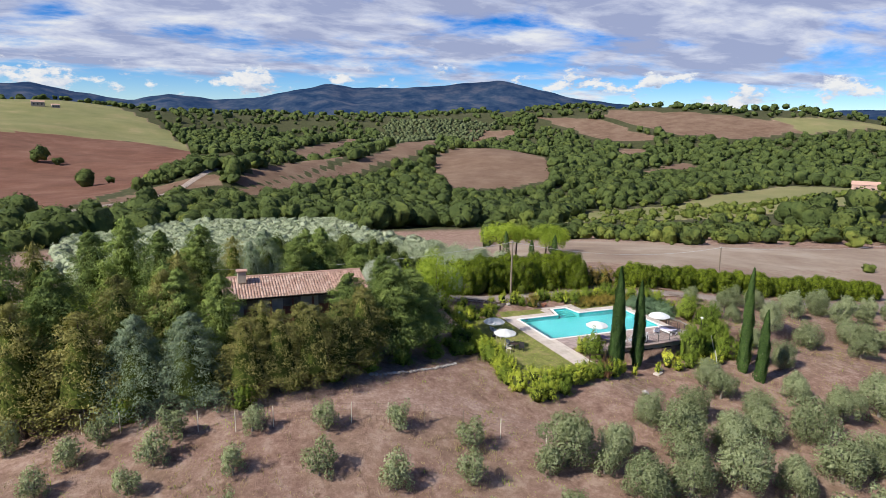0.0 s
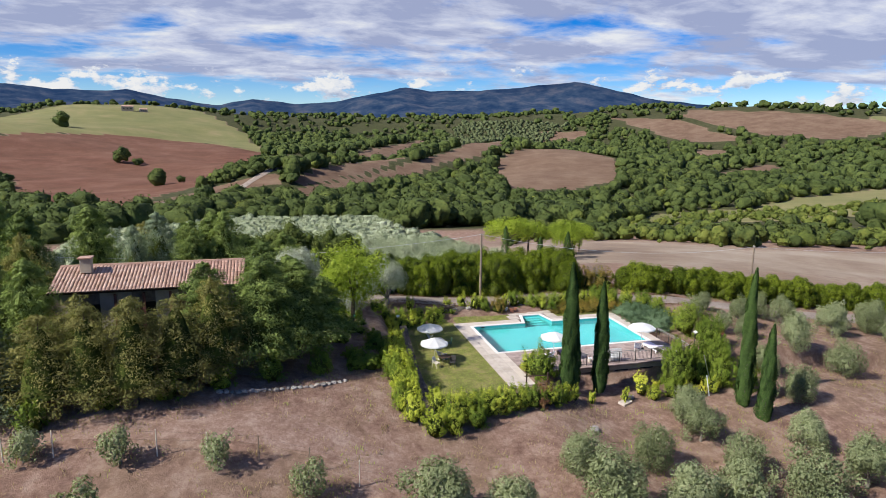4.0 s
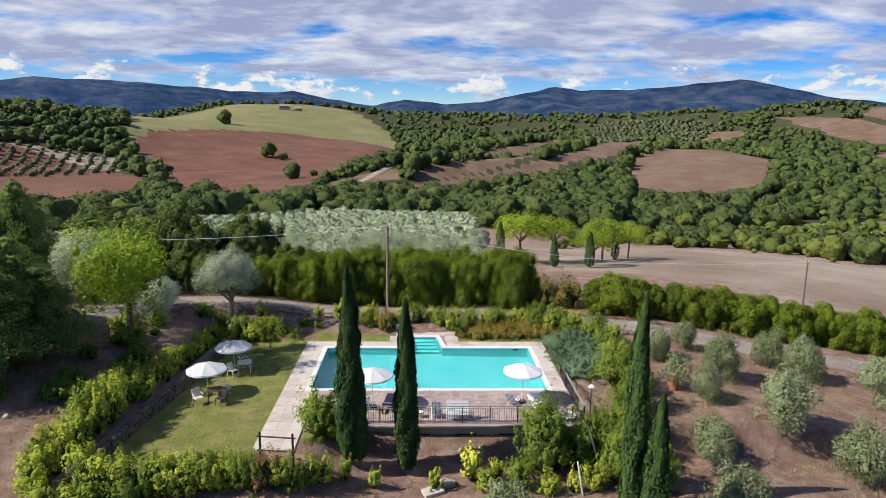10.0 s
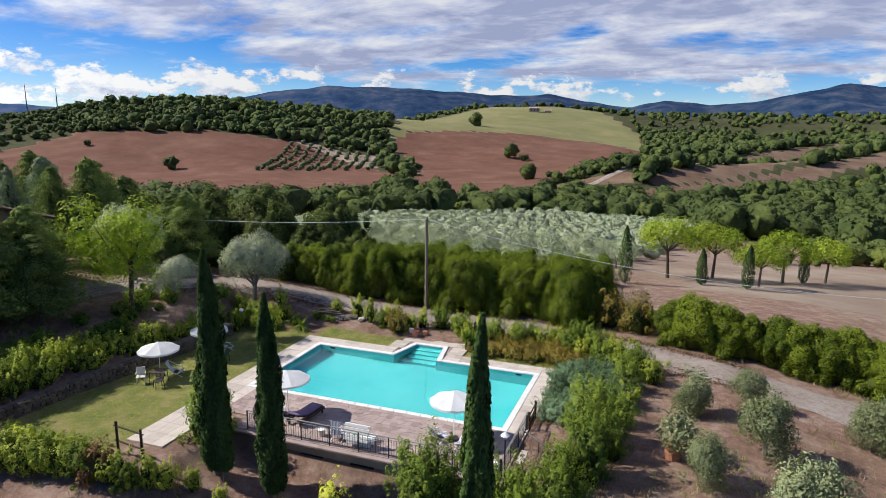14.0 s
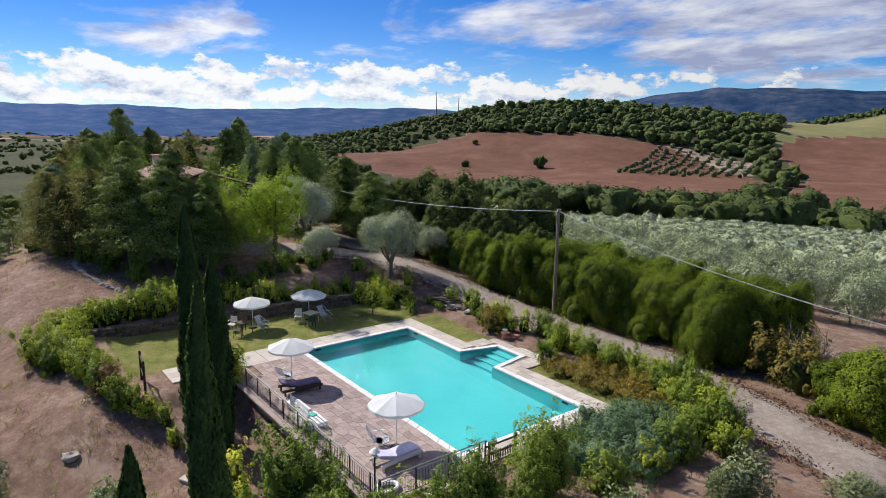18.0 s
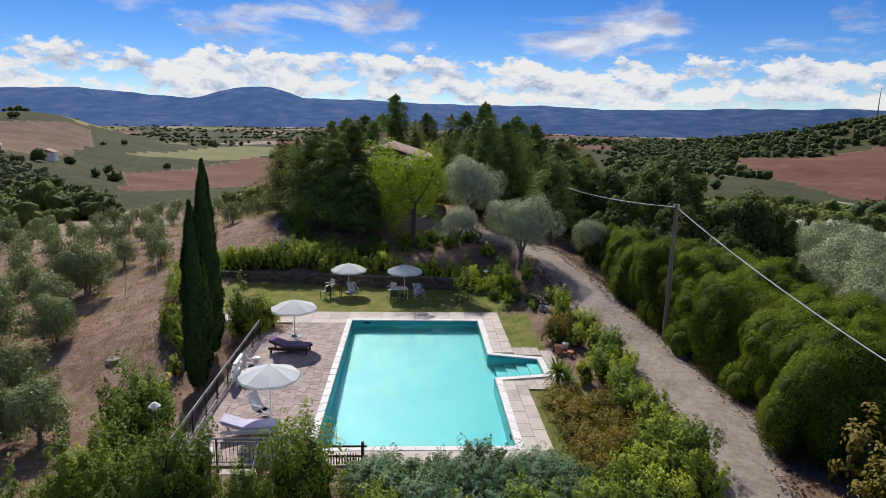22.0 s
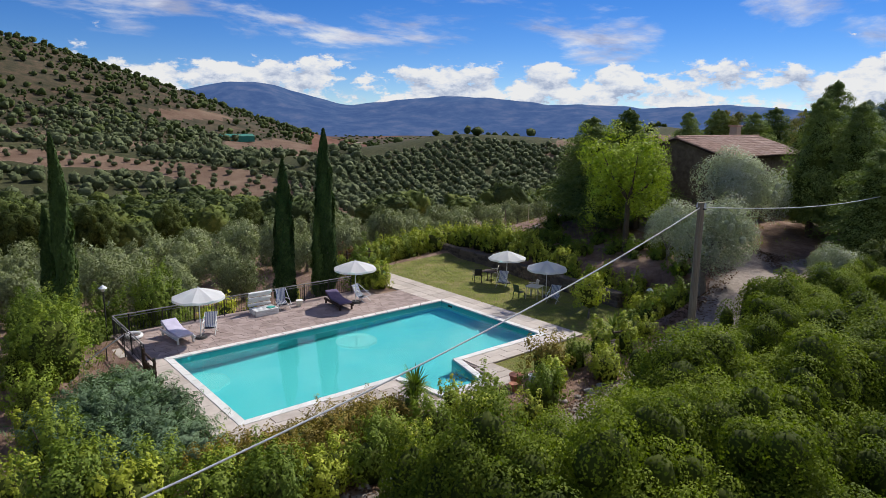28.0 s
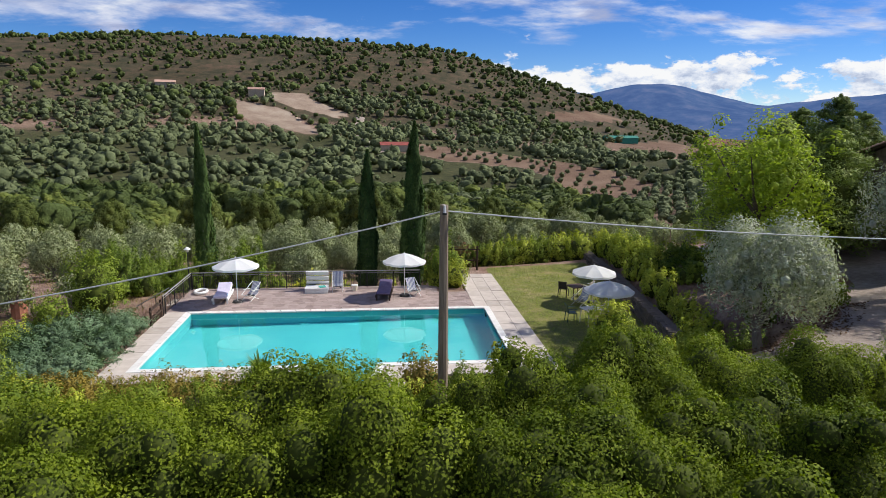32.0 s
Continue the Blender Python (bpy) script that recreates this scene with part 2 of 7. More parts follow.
LEAF_RUST = leaves("rusty_leaves", (0.06, 0.06, 0.012), (0.14, 0.10, 0.022), (0.22, 0.16, 0.03))
LEAF_OLIVE = leaves("olive_leaves", (0.052, 0.064, 0.027), (0.124, 0.140, 0.066), (0.235, 0.255, 0.145), through=0.2)
LEAF_SILVER = leaves("silver_olive_leaves", (0.095, 0.105, 0.068), (0.23, 0.25, 0.175), (0.46, 0.48, 0.385), through=0.25)
LEAF_CYPRESS = leaves("cypress_leaves", (0.009, 0.020, 0.006), (0.030, 0.056, 0.014), (0.072, 0.11, 0.026), through=0.15, shine=0.7)
LEAF_CONIFER = leaves("conifer_needles", (0.024, 0.038, 0.012), (0.082, 0.114, 0.030), (0.20, 0.24, 0.064), through=0.2, shine=0.7)
LEAF_BLUE = leaves("blue_cedar_needles", (0.035, 0.05, 0.03), (0.10, 0.13, 0.08), (0.21, 0.245, 0.155), through=0.2, shine=0.7)
LEAF_DULL = leaves("dull_conifer_needles", (0.042, 0.045, 0.014), (0.115, 0.11, 0.034), (0.23, 0.20, 0.068), through=0.25, shine=0.7)
LEAF_PINE = leaves("pine_needles", (0.060, 0.090, 0.010), (0.155, 0.20, 0.020), (0.30, 0.34, 0.046), through=0.38)
LEAF_JUNIPER = leaves("juniper_needles", (0.026, 0.048, 0.021), (0.066, 0.105, 0.054), (0.15, 0.205, 0.12), through=0.2)
LEAF_WOOD = leaves("woodland_leaves", (0.013, 0.020, 0.008), (0.040, 0.055, 0.015), (0.105, 0.118, 0.026), through=0.1, shine=0.8, broad=0.06)
LEAF_OAK = leaves("oak_leaves", (0.018, 0.028, 0.008), (0.048, 0.066, 0.016), (0.11, 0.125, 0.03), through=0.2, shine=0.7)
LEAF_SCRUB = leaves("scrub_leaves", (0.024, 0.036, 0.010), (0.070, 0.088, 0.018), (0.17, 0.165, 0.036), through=0.15, shine=0.8, broad=0.12)
LEAF_GROVE = leaves("grove_leaves", (0.105, 0.122, 0.074), (0.215, 0.24, 0.155), (0.36, 0.385, 0.275), through=0.15, shine=0.8, broad=0.2)
LEAF_SLOPE = leaves("slope_olive_leaves", (0.030, 0.040, 0.017), (0.066, 0.079, 0.035), (0.12, 0.134, 0.066), through=0.1, shine=0.8, broad=0.09)
LEAF_STRAW = leaves("dry_grass_blades", (0.12, 0.085, 0.045), (0.20, 0.15, 0.085), (0.28, 0.22, 0.13), through=0.3, shine=0.8)
LEAF_GRASS = leaves("lawn_blades", (0.09, 0.14, 0.018), (0.18, 0.22, 0.035), (0.30, 0.29, 0.08), through=0.35, shine=0.6)
BARK = mottled("bark", (0.055, 0.040, 0.028), (0.16, 0.12, 0.085), 6, 0.9, 30, 0.6, 0.02, stretch=(3, 3, 0.6))
BARK_GREY = mottled("grey_bark", (0.11, 0.095, 0.08), (0.28, 0.25, 0.21), 6, 0.9, 30, 0.6, 0.02, stretch=(3, 3, 0.6))
STONE = mottled("wall_stone", (0.06, 0.048, 0.038), (0.17, 0.135, 0.105), 4, 0.9, 45, 0.5, 0.01, own=0.4)
ROCK = mottled("pale_rock", (0.22, 0.19, 0.16), (0.46, 0.42, 0.37), 3, 0.9, 25, 0.5, 0.02, own=0.3)
FLAG = mottled("flagstone", (0.25, 0.18, 0.155), (0.42, 0.33, 0.295), 2.2, 0.8, 30, 0.3, 0.006, own=0.30)
SLAB = mottled("travertine_slab", (0.40, 0.33, 0.27), (0.60, 0.53, 0.46), 2.0, 0.8, 30, 0.3, 0.005, own=0.25)
COPING = mottled("white_coping_stone", (0.62, 0.59, 0.54), (0.80, 0.78, 0.74), 2.5, 0.7, 40, 0.2, 0.004, own=0.15)
GROUT = mottled("grout", (0.24, 0.18, 0.155), (0.36, 0.29, 0.255), 4, 0.95, 60, 0.4, 0.006)
PLASTER = mottled("beige_plaster", (0.30, 0.25, 0.19), (0.46, 0.40, 0.31), 1.2, 0.9, 25, 0.25, 0.01)
POOL = mottled("turquoise_pool_lining", (0.048, 0.36, 0.375), (0.075, 0.425, 0.435), 0.5, 0.4, 12, 0.0)
TILE = mottled("terracotta_roof_tile", (0.33, 0.18, 0.13), (0.52, 0.34, 0.26), 2.5, 0.85, 35, 0.4, 0.006, own=0.45)
TERRACOTTA = mottled("terracotta", (0.34, 0.13, 0.07), (0.52, 0.23, 0.14), 5, 0.8, 40, 0.2, 0.004)
POLE_WOOD = mottled("weathered_pole_wood", (0.16, 0.12, 0.085), (0.34, 0.27, 0.20), 5, 0.9, 30, 0.5, 0.01, stretch=(6, 6, 0.3))
DARK_WOOD = mottled("dark_wood", (0.030, 0.018, 0.012), (0.085, 0.05, 0.032), 5, 0.7, 30, 0.3, 0.006, stretch=(1, 6, 6))
WHITE_PAINT = mottled("white_paint", (0.66, 0.66, 0.64), (0.82, 0.82, 0.80), 5, 0.55, 30, 0.15, 0.003)
cloth = Nodes("white_canvas")
cloth.done(cloth.ramp(cloth.noise(2.5, 4, 0.6), (0.3, (0.88, 0.88, 0.87)), (0.7, (0.94, 0.94, 0.93))), 0.85)
glow = cloth.put("ShaderNodeBsdfTranslucent")
glow.inputs[0].default_value = (0.9, 0.9, 0.88, 1)
blend = cloth.put("ShaderNodeMixShader")
blend.inputs[0].default_value = 0.42
cloth.link(cloth.bsdf.outputs[0], blend.inputs[1])
cloth.link(glow.outputs[0], blend.inputs[2])
cloth.link(blend.outputs[0], cloth.out.inputs[0])
CANVAS = cloth.mat
PURPLE = mottled("lilac_cushion_cloth", (0.50, 0.46, 0.60), (0.66, 0.62, 0.75), 4, 0.9, 60, 0.2, 0.003)
PLUM = mottled("plum_cushion_cloth", (0.10, 0.075, 0.14), (0.18, 0.14, 0.24), 4, 0.9, 60, 0.2, 0.003)
RAIL = mottled("grey_rail_paint", (0.22, 0.21, 0.20), (0.36, 0.35, 0.33), 6, 0.5, 40, 0.1, 0.002)
IRON = mottled("dark_iron", (0.022, 0.021, 0.020), (0.05, 0.046, 0.042), 6, 0.55, 40, 0.15, 0.002)
STEEL = mottled("galvanised_steel", (0.45, 0.46, 0.47), (0.62, 0.63, 0.64), 6, 0.4, 40, 0.1, 0.002, metal=0.8)
PLASTIC_GREEN = mottled("green_plastic", (0.02, 0.05, 0.03), (0.035, 0.08, 0.05), 6, 0.45, 40, 0.1, 0.002)
PLASTIC_CREAM = mottled("cream_plastic", (0.62, 0.56, 0.44), (0.74, 0.68, 0.56), 6, 0.45, 40, 0.1, 0.002)
TEAL = mottled("teal_cloth", (0.05, 0.34, 0.27), (0.09, 0.46, 0.37), 6, 0.8, 40, 0.1, 0.002)
CABLE = mottled("cable_sheath", (0.50, 0.50, 0.49), (0.66, 0.66, 0.65), 8, 0.6, 50, 0.1, 0.002)
# near-black panels paint the shade inside windows, doorways and slots
GAP_SHADE = mottled("opening_shade", (0.012, 0.010, 0.009), (0.03, 0.026, 0.022), 3, 0.9, 30, 0.1, 0.004)
GRAVEL_GREY = mottled("grey_shingle_roof", (0.12, 0.13, 0.15), (0.22, 0.24, 0.27), 1, 0.8, 10, 0.1, 0.01)

stripe = Nodes("blue_striped_canvas")
wave = stripe.put("ShaderNodeTexWave")
wave.inputs["Scale"].default_value = 4.2
wave.bands_direction = "X"
stripe.link(stripe.where.outputs["Object"], wave.inputs[0])
STRIPE = stripe.done(stripe.ramp(wave.outputs[0], (0.26, (0.17, 0.22, 0.42)), (0.36, (0.78, 0.79, 0.82))), 0.9)

water = Nodes("pool_water")
water.bump(water.noise(1.6, 3.0, 0.5), 0.08, 0.02)
water.bsdf.inputs["Transmission Weight"].default_value, water.bsdf.inputs["IOR"].default_value = 1.0, 1.33
WATER = water.done((0.80, 1.0, 0.99), 0.015, 0.0, 0.1)

pane = Nodes("window_glass")
pane.bsdf.inputs["Coat Weight"].default_value = 0.6
GLASS = pane.done((0.02, 0.022, 0.024), 0.08, 0.0, 0.6)


def ground_material():
    """Soil with dry grass; attributes tell where it is tilled, green, strawy, lawn or gravelled."""
    k = Nodes("ground_soil")

    def weight(name, crisp=True):
        a = k.put("ShaderNodeAttribute")
        a.attribute_name = name
        v = a.outputs["Fac"]
        if not crisp:
            return v
        m = k.put("ShaderNodeMapRange")
        m.interpolation_type = "SMOOTHSTEP"
        k.link(k.math("ADD", v, k.math("MULTIPLY", k.math("SUBTRACT", k.noise(0.5, 6, 0.65, True), 0.5), 0.5)), m.inputs[0])
        m.inputs[1].default_value, m.inputs[2].default_value = 0.36, 0.64
        return m.outputs[0]

    patch, fine, grain = k.noise(0.16, 6, 0.62, True), k.noise(2.6, 8, 0.75, True), k.noise(14, 5, 0.8, True)
    broad = k.noise(0.012, 5, 0.6, True)
    soil = k.ramp(fine, (0.32, (0.11, 0.058, 0.040)), (0.50, (0.27, 0.158, 0.118)), (0.68, (0.47, 0.325, 0.255)))
    dry = k.ramp(grain, (0.3, (0.19, 0.125, 0.075)), (0.7, (0.40, 0.295, 0.19)))
    c = k.mix(k.ramp(patch, (0.42, (0, 0, 0)), (0.66, (0.8, 0.8, 0.8))), soil, dry)
    c = k.mix(k.ramp(k.noise(4.5, 5, 0.7, True), (0.60, (0, 0, 0)), (0.75, (0.55, 0.55, 0.55))), c, (0.13, 0.135, 0.05))
    c = k.mix(0.55, c, k.ramp(k.noise(0.75, 8, 0.75, True), (0.36, (0.125, 0.066, 0.046)), (0.5, (0.285, 0.175, 0.132)), (0.62, (0.48, 0.35, 0.275))))
    straw = k.ramp(k.noise(0.05, 7, 0.68, True), (0.3, (0.215, 0.15, 0.11)), (0.5, (0.31, 0.232, 0.172)), (0.68, (0.42, 0.345, 0.265)))
    c = k.mix(weight("straw"), c, straw)
    fallow = k.ramp(k.noise(0.04, 8, 0.70, True), (0.30, (0.115, 0.064, 0.041)), (0.5, (0.17, 0.105, 0.070)), (0.70, (0.235, 0.16, 0.108)))
    c = k.mix(weight("fallow"), c, fallow)
    maquis = k.ramp(k.noise(0.06, 8, 0.75, True), (0.40, (0.026, 0.030, 0.013)), (0.52, (0.062, 0.050, 0.027)), (0.66, (0.125, 0.075, 0.050)))
    c = k.mix(weight("maquis"), c, maquis)
    tilled = k.ramp(k.noise(0.03, 8, 0.66, True), (0.28, (0.105, 0.042, 0.027)), (0.52, (0.155, 0.068, 0.044)), (0.76, (0.22, 0.112, 0.078)))
    c = k.mix(weight("tilled"), c, tilled)
    meadow = k.ramp(k.noise(0.02, 7, 0.65, True), (0.3, (0.15, 0.165, 0.06)), (0.55, (0.21, 0.20, 0.08)), (0.75, (0.30, 0.23, 0.125)))
    c = k.mix(weight("meadow"), c, meadow)
    scrub = k.ramp(k.noise(0.25, 7, 0.7, True), (0.35, (0.022, 0.030, 0.009)), (0.6, (0.055, 0.062, 0.02)), (0.8, (0.15, 0.125, 0.06)))
    c = k.mix(weight("scrub"), c, scrub)
    lawn = k.ramp(k.noise(0.9, 7, 0.7, True), (0.34, (0.13, 0.17, 0.03)), (0.5, (0.25, 0.25, 0.065)), (0.66, (0.42, 0.32, 0.15)))
    lawn = k.mix(0.35, lawn, k.ramp(k.noise(25, 4, 0.8, True), (0.3, (0.05, 0.08, 0.012)), (0.7, (0.24, 0.26, 0.07))))
    c = k.mix(weight("lawn"), c, lawn)
    c = k.mix(0.10, c, k.ramp(broad, (0.3, (0.08, 0.07, 0.045)), (0.7, (0.38, 0.31, 0.22))))
    k.bump(k.math("ADD", k.math("MULTIPLY", fine, 0.6), k.math("MULTIPLY", grain, 0.4)), 0.9, 0.22)
    return k.done(c, 0.95, 0.0, 0.1)


def gravel_material():
    k = Nodes("drive_gravel")
    c = k.ramp(k.noise(22, 5, 0.85, True), (0.30, (0.13, 0.10, 0.08)), (0.50, (0.30, 0.25, 0.21)), (0.72, (0.54, 0.48, 0.42)))
    c = k.mix(0.5, c, k.ramp(k.noise(4.0, 6, 0.8, True), (0.34, (0.12, 0.085, 0.062)), (0.5, (0.30, 0.25, 0.21)), (0.66, (0.50, 0.45, 0.40))))
    c = k.mix(0.4, c, k.ramp(k.noise(0.5, 6, 0.65, True), (0.35, (0.17, 0.115, 0.085)), (0.65, (0.40, 0.335, 0.285))))
    k.bump(k.noise(30, 4, 0.8, True), 0.7, 0.03)
    return k.done(c, 0.95, 0.0, 0.15)


def earth_material():
    k = Nodes("bare_earth")
    c = k.ramp(k.noise(0.75, 8, 0.75, True), (0.34, (0.17, 0.10, 0.072)), (0.5, (0.29, 0.19, 0.145)), (0.64, (0.44, 0.33, 0.265)))
    c = k.mix(0.5, c, k.ramp(k.noise(3.5, 7, 0.8, True), (0.34, (0.14, 0.08, 0.057)), (0.5, (0.29, 0.19, 0.145)), (0.66, (0.46, 0.35, 0.28))))
    k.bump(k.noise(12, 5, 0.8, True), 0.8, 0.08)
    return k.done(c, 0.95, 0.0, 0.1)


GROUND, GRAVEL, EARTH = ground_material(), gravel_material(), earth_material()

# ---- shapes ----


def mesh_of(name, verts, faces, mat, smooth=False, normals=None):
    """A mesh from arrays of places and of faces with one number of corners; normals: how its corners are shaded."""
    me = bpy.data.meshes.new(name)
    verts, faces = np.asarray(verts, np.float32), np.asarray(faces, np.int32)
    me.vertices.add(len(verts))
    me.vertices.foreach_set("co", verts.ravel())
    n, k = faces.shape
    me.loops.add(n * k)
    me.loops.foreach_set("vertex_index", faces.ravel())
    me.polygons.add(n)
    me.polygons.foreach_set("loop_start", np.arange(0, n * k, k, dtype=np.int32))
    me.polygons.foreach_set("loop_total", np.full(n, k, np.int32))
    me.materials.append(mat)
    me.update(calc_edges=True)
    if smooth:
        me.polygons.foreach_set("use_smooth", np.ones(n, bool))
    if normals is not None:
        me.polygons.foreach_set("use_smooth", np.ones(n, bool))
        normals = normals / np.linalg.norm(normals, axis=1, keepdims=True).clip(1e-6)
        me.attributes.new("custom_normal", "FLOAT_VECTOR", "POINT").data.foreach_set("vector", normals.astype(np.float32).ravel())
    return me


def empty(name, at=(0, 0, 0), turn=0.0):
    ob = new(name)
    ob.matrix_basis = pose(*at, 0, 0, turn)
    ob.empty_display_size = 0.2
    return ob


def child(name, me, parent, label="", m=None):
    ob = new(name, me)
    if parent is not None:
        ob.parent = parent
    if m is not None:
        ob.matrix_basis = m
    return tagged(ob, label) if label else ob


def part(name, bm, mat, parent=None, label="", smooth=False, m=None):
    """Links a bmesh as one mesh object under its thing."""
    me = bpy.data.meshes.new(name)
    bmesh.ops.recalc_face_normals(bm, faces=bm.faces)
    bm.to_mesh(me)
    bm.free()
    me.materials.append(mat)
    if smooth:
        me.polygons.foreach_set("use_smooth", np.ones(len(me.polygons), bool))
    return child(name, me, parent, label, m)


def add_box(bm, size, at=(0, 0, 0), turn=(0, 0, 0), bevel=0.0):
    made = bmesh.ops.create_cube(bm, size=1.0)["verts"]
    bmesh.ops.transform(bm, matrix=pose(*at, *turn) @ Matrix.Diagonal((*size, 1)), verts=made)
    if bevel:
        edges = list({e for v in made for e in v.link_edges})
        bmesh.ops.bevel(bm, geom=edges, offset=bevel, segments=1, affect="EDGES")
    return bm


def add_rod(bm, a, b, r0, r1=None, sides=8):
    a, b = Vector(a), Vector(b)
    r1 = r0 if r1 is None else r1
    made = bmesh.ops.create_cone(bm, cap_ends=True, segments=sides, radius1=r0, radius2=max(r1, 1e-4), depth=(b - a).length)["verts"]
    m = Matrix.Translation((a + b) / 2) @ (b - a).to_track_quat("Z", "Y").to_matrix().to_4x4()
    bmesh.ops.transform(bm, matrix=m, verts=made)
    return bm


def box(size, at=(0, 0, 0), turn=(0, 0, 0), bevel=0.0):
    return add_box(bmesh.new(), size, at, turn, bevel)


def rod(a, b, r0, r1=None, sides=8):
    return add_rod(bmesh.new(), a, b, r0, r1, sides)


def add_tube(bm, points, r, sides=6):
    """One continuous tube swept along the points."""
    points = [Vector(p) for p in points]
    rings = []
    for i, p in enumerate(points):
        way = (points[min(i + 1, len(points) - 1)] - points[max(i - 1, 0)]).normalized()
        side = way.cross(Vector((0, 0, 1)))
        side = side.normalized() if side.length > 0.05 else Vector((1, 0, 0))
        up = side.cross(way)
        rings.append([bm.verts.new(p + (side * math.cos(6.2832 * k / sides) + up * math.sin(6.2832 * k / sides)) * r) for k in range(sides)])
    for a, b in zip(rings, rings[1:]):
        for k in range(sides):
            bm.faces.new((a[k], a[(k + 1) % sides], b[(k + 1) % sides], b[k]))
    bm.faces.new(rings[0][::-1])
    bm.faces.new(rings[-1])
    return bm


def prism(outline, z0, z1):
    """A solid with a flat outline."""
    bm = bmesh.new()
    low = [bm.verts.new((x, y, z0)) for x, y in outline]
    top = [bm.verts.new((x, y, z1)) for x, y in outline]
    bm.faces.new(top)
    bm.faces.new(low[::-1])
    n = len(outline)
    for i in range(n):
        bm.faces.new((low[i], low[(i + 1) % n], top[(i + 1) % n], top[i]))
    return bm


def stand(x, y, down=0.0):
    return (x, y, float(height(x, y)) - down)


def inside(x, y, outline):
    """Which of the places lie inside an outline."""
    x, y = np.asarray(x, float), np.asarray(y, float)
    hit = np.zeros(np.broadcast(x, y).shape, bool)
    for (ax, ay), (bx, by) in zip(outline, outline[1:] + outline[:1]):
        if ay == by:
            continue
        hit ^= ((ay > y) != (by > y)) & (x < (bx - ax) * (y - ay) / (by - ay) + ax)
    return hit


rng = np.random.default_rng(7)

# ---- land ----
DRIVE = [(-20, -6), (-19, 0), (-16.2, 6.8), (-11.5, 11.6), (-4.5, 13.6), (4, 14.8), (12, 15.0), (19, 13.0), (27, 10.6), (36, 8.4), (52, 6.5), (80, 6)]
BRANCH = [(-13, 12.2), (-19, 13.6), (-30, 15.5), (-44, 15)]
TILLED = [
    [(-269, 687), (-190, 450), (-106, 378), (-70, 540), (-43, 746), (-19, 970), (-110, 1070), (-250, 1060), (-377, 900), (-377, 832)],
    [(-760, 400), (-700, 600), (-560, 690), (-471, 726), (-373, 690), (-243, 582), (-156, 318), (-203, 260), (-487, 330)],
    [(-250, -122), (-343, -63), (-580, -86), (-640, -160), (-357, -167)],
]
STRAW = [
    [(22, 42), (27, 60), (50, 100), (68, 83), (78, 62), (106, 62), (140, 56), (165, 42), (103, 35), (69, 33), (34, 40)],
    [(-411, 555), (-470, 730), (-346, 735), (-305, 625)],
    [(97, -572), (71, -571), (30, -526), (37, -506), (71, -524), (93, -541)],
    [(124, -528), (100, -524), (78, -515), (47, -453), (51, -437), (79, -462), (110, -482)],
]
FALLOW = [
    [(173, 456), (225, 640), (287, 717), (394, 776), (334, 558), (281, 468), (224, 444)],
    [(-119, 308), (-99, 380), (-63, 467), (-12, 475), (-14, 452), (-61, 440), (-88, 329), (-110, 287)],
    [(-10, 427), (54, 498), (134, 601), (298, 891), (345, 900), (338, 865), (201, 654), (93, 524), (1, 418)],
    [(1, 726), (66, 797), (152, 946), (294, 1222), (290, 1180), (150, 880), (29, 660)],
    [(-3, 461), (60, 550), (192, 891), (205, 850), (132, 640), (62, 516), (4, 448)],
    [(421, 1055), (510, 1150), (566, 1089), (545, 1060), (459, 1039)],
    [(650, 1170), (744, 1040), (734, 863), (660, 915)],
    [(764, 1080), (830, 1130), (960, 918), (985, 770), (828, 785), (775, 870)],
    [(633, 852), (668, 809), (599, 790)],
    [(471, 606), (614, 668), (600, 605), (465, 570)],
    [(-162, -636), (-221, -677), (-270, -689), (-242, -644), (-174, -608)],
    [(-186, -510), (-273, -591), (-310, -568), (-240, -440), (-211, -426), (-178, -462)],
    [(-464, -370), (-640, -330), (-520, -262), (-295, -205), (-255, -215)],
]
MEADOW = [
    [(-377, 832), (-377, 905), (-250, 1065), (-110, 1075), (-19, 970), (-60, 1250), (-180, 1560), (-430, 1560), (-540, 1200)],
    [(-700, -420), (-900, -300), (-640, -330)],
    [(-820, -247), (-500, -230), (-600, -160), (-860, -160)],
    [(178, 314), (231, 327), (305, 325), (523, 414), (560, 400), (400, 190), (262, 144), (211, 150), (157, 159), (125, 196)],
    [(960, 760), (1150, 720), (1120, 820), (985, 880)],
]
BARE = [
    [(-101, -361), (-121, -314), (-130, -261), (-117, -183), (-72, -120), (-66, -143), (-83, -240), (-85, -307), (-76, -345)],
    [(-10, -420), (-70, -390), (-101, -361), (-76, -340), (-36, -355), (-5, -385)],
]
GROVE_NORTH = [(-34, 27), (13, 29), (17, 74), (28, 235), (-30, 250), (-75, 200), (-60, 70)]
GROVE_WEST = [(-100, -150), (-255, -150), (-300, -205), (-240, -275), (-150, -290), (-85, -215)]
GROVE_PATCH, FIELD_NORTH = STRAW[1], STRAW[0]
BUSHES_NORTH = [(32, 84), (50, 108), (72, 90), (82, 70), (110, 70), (150, 62), (250, 55), (262, 72), (165, 82), (120, 98), (90, 122), (60, 140)]


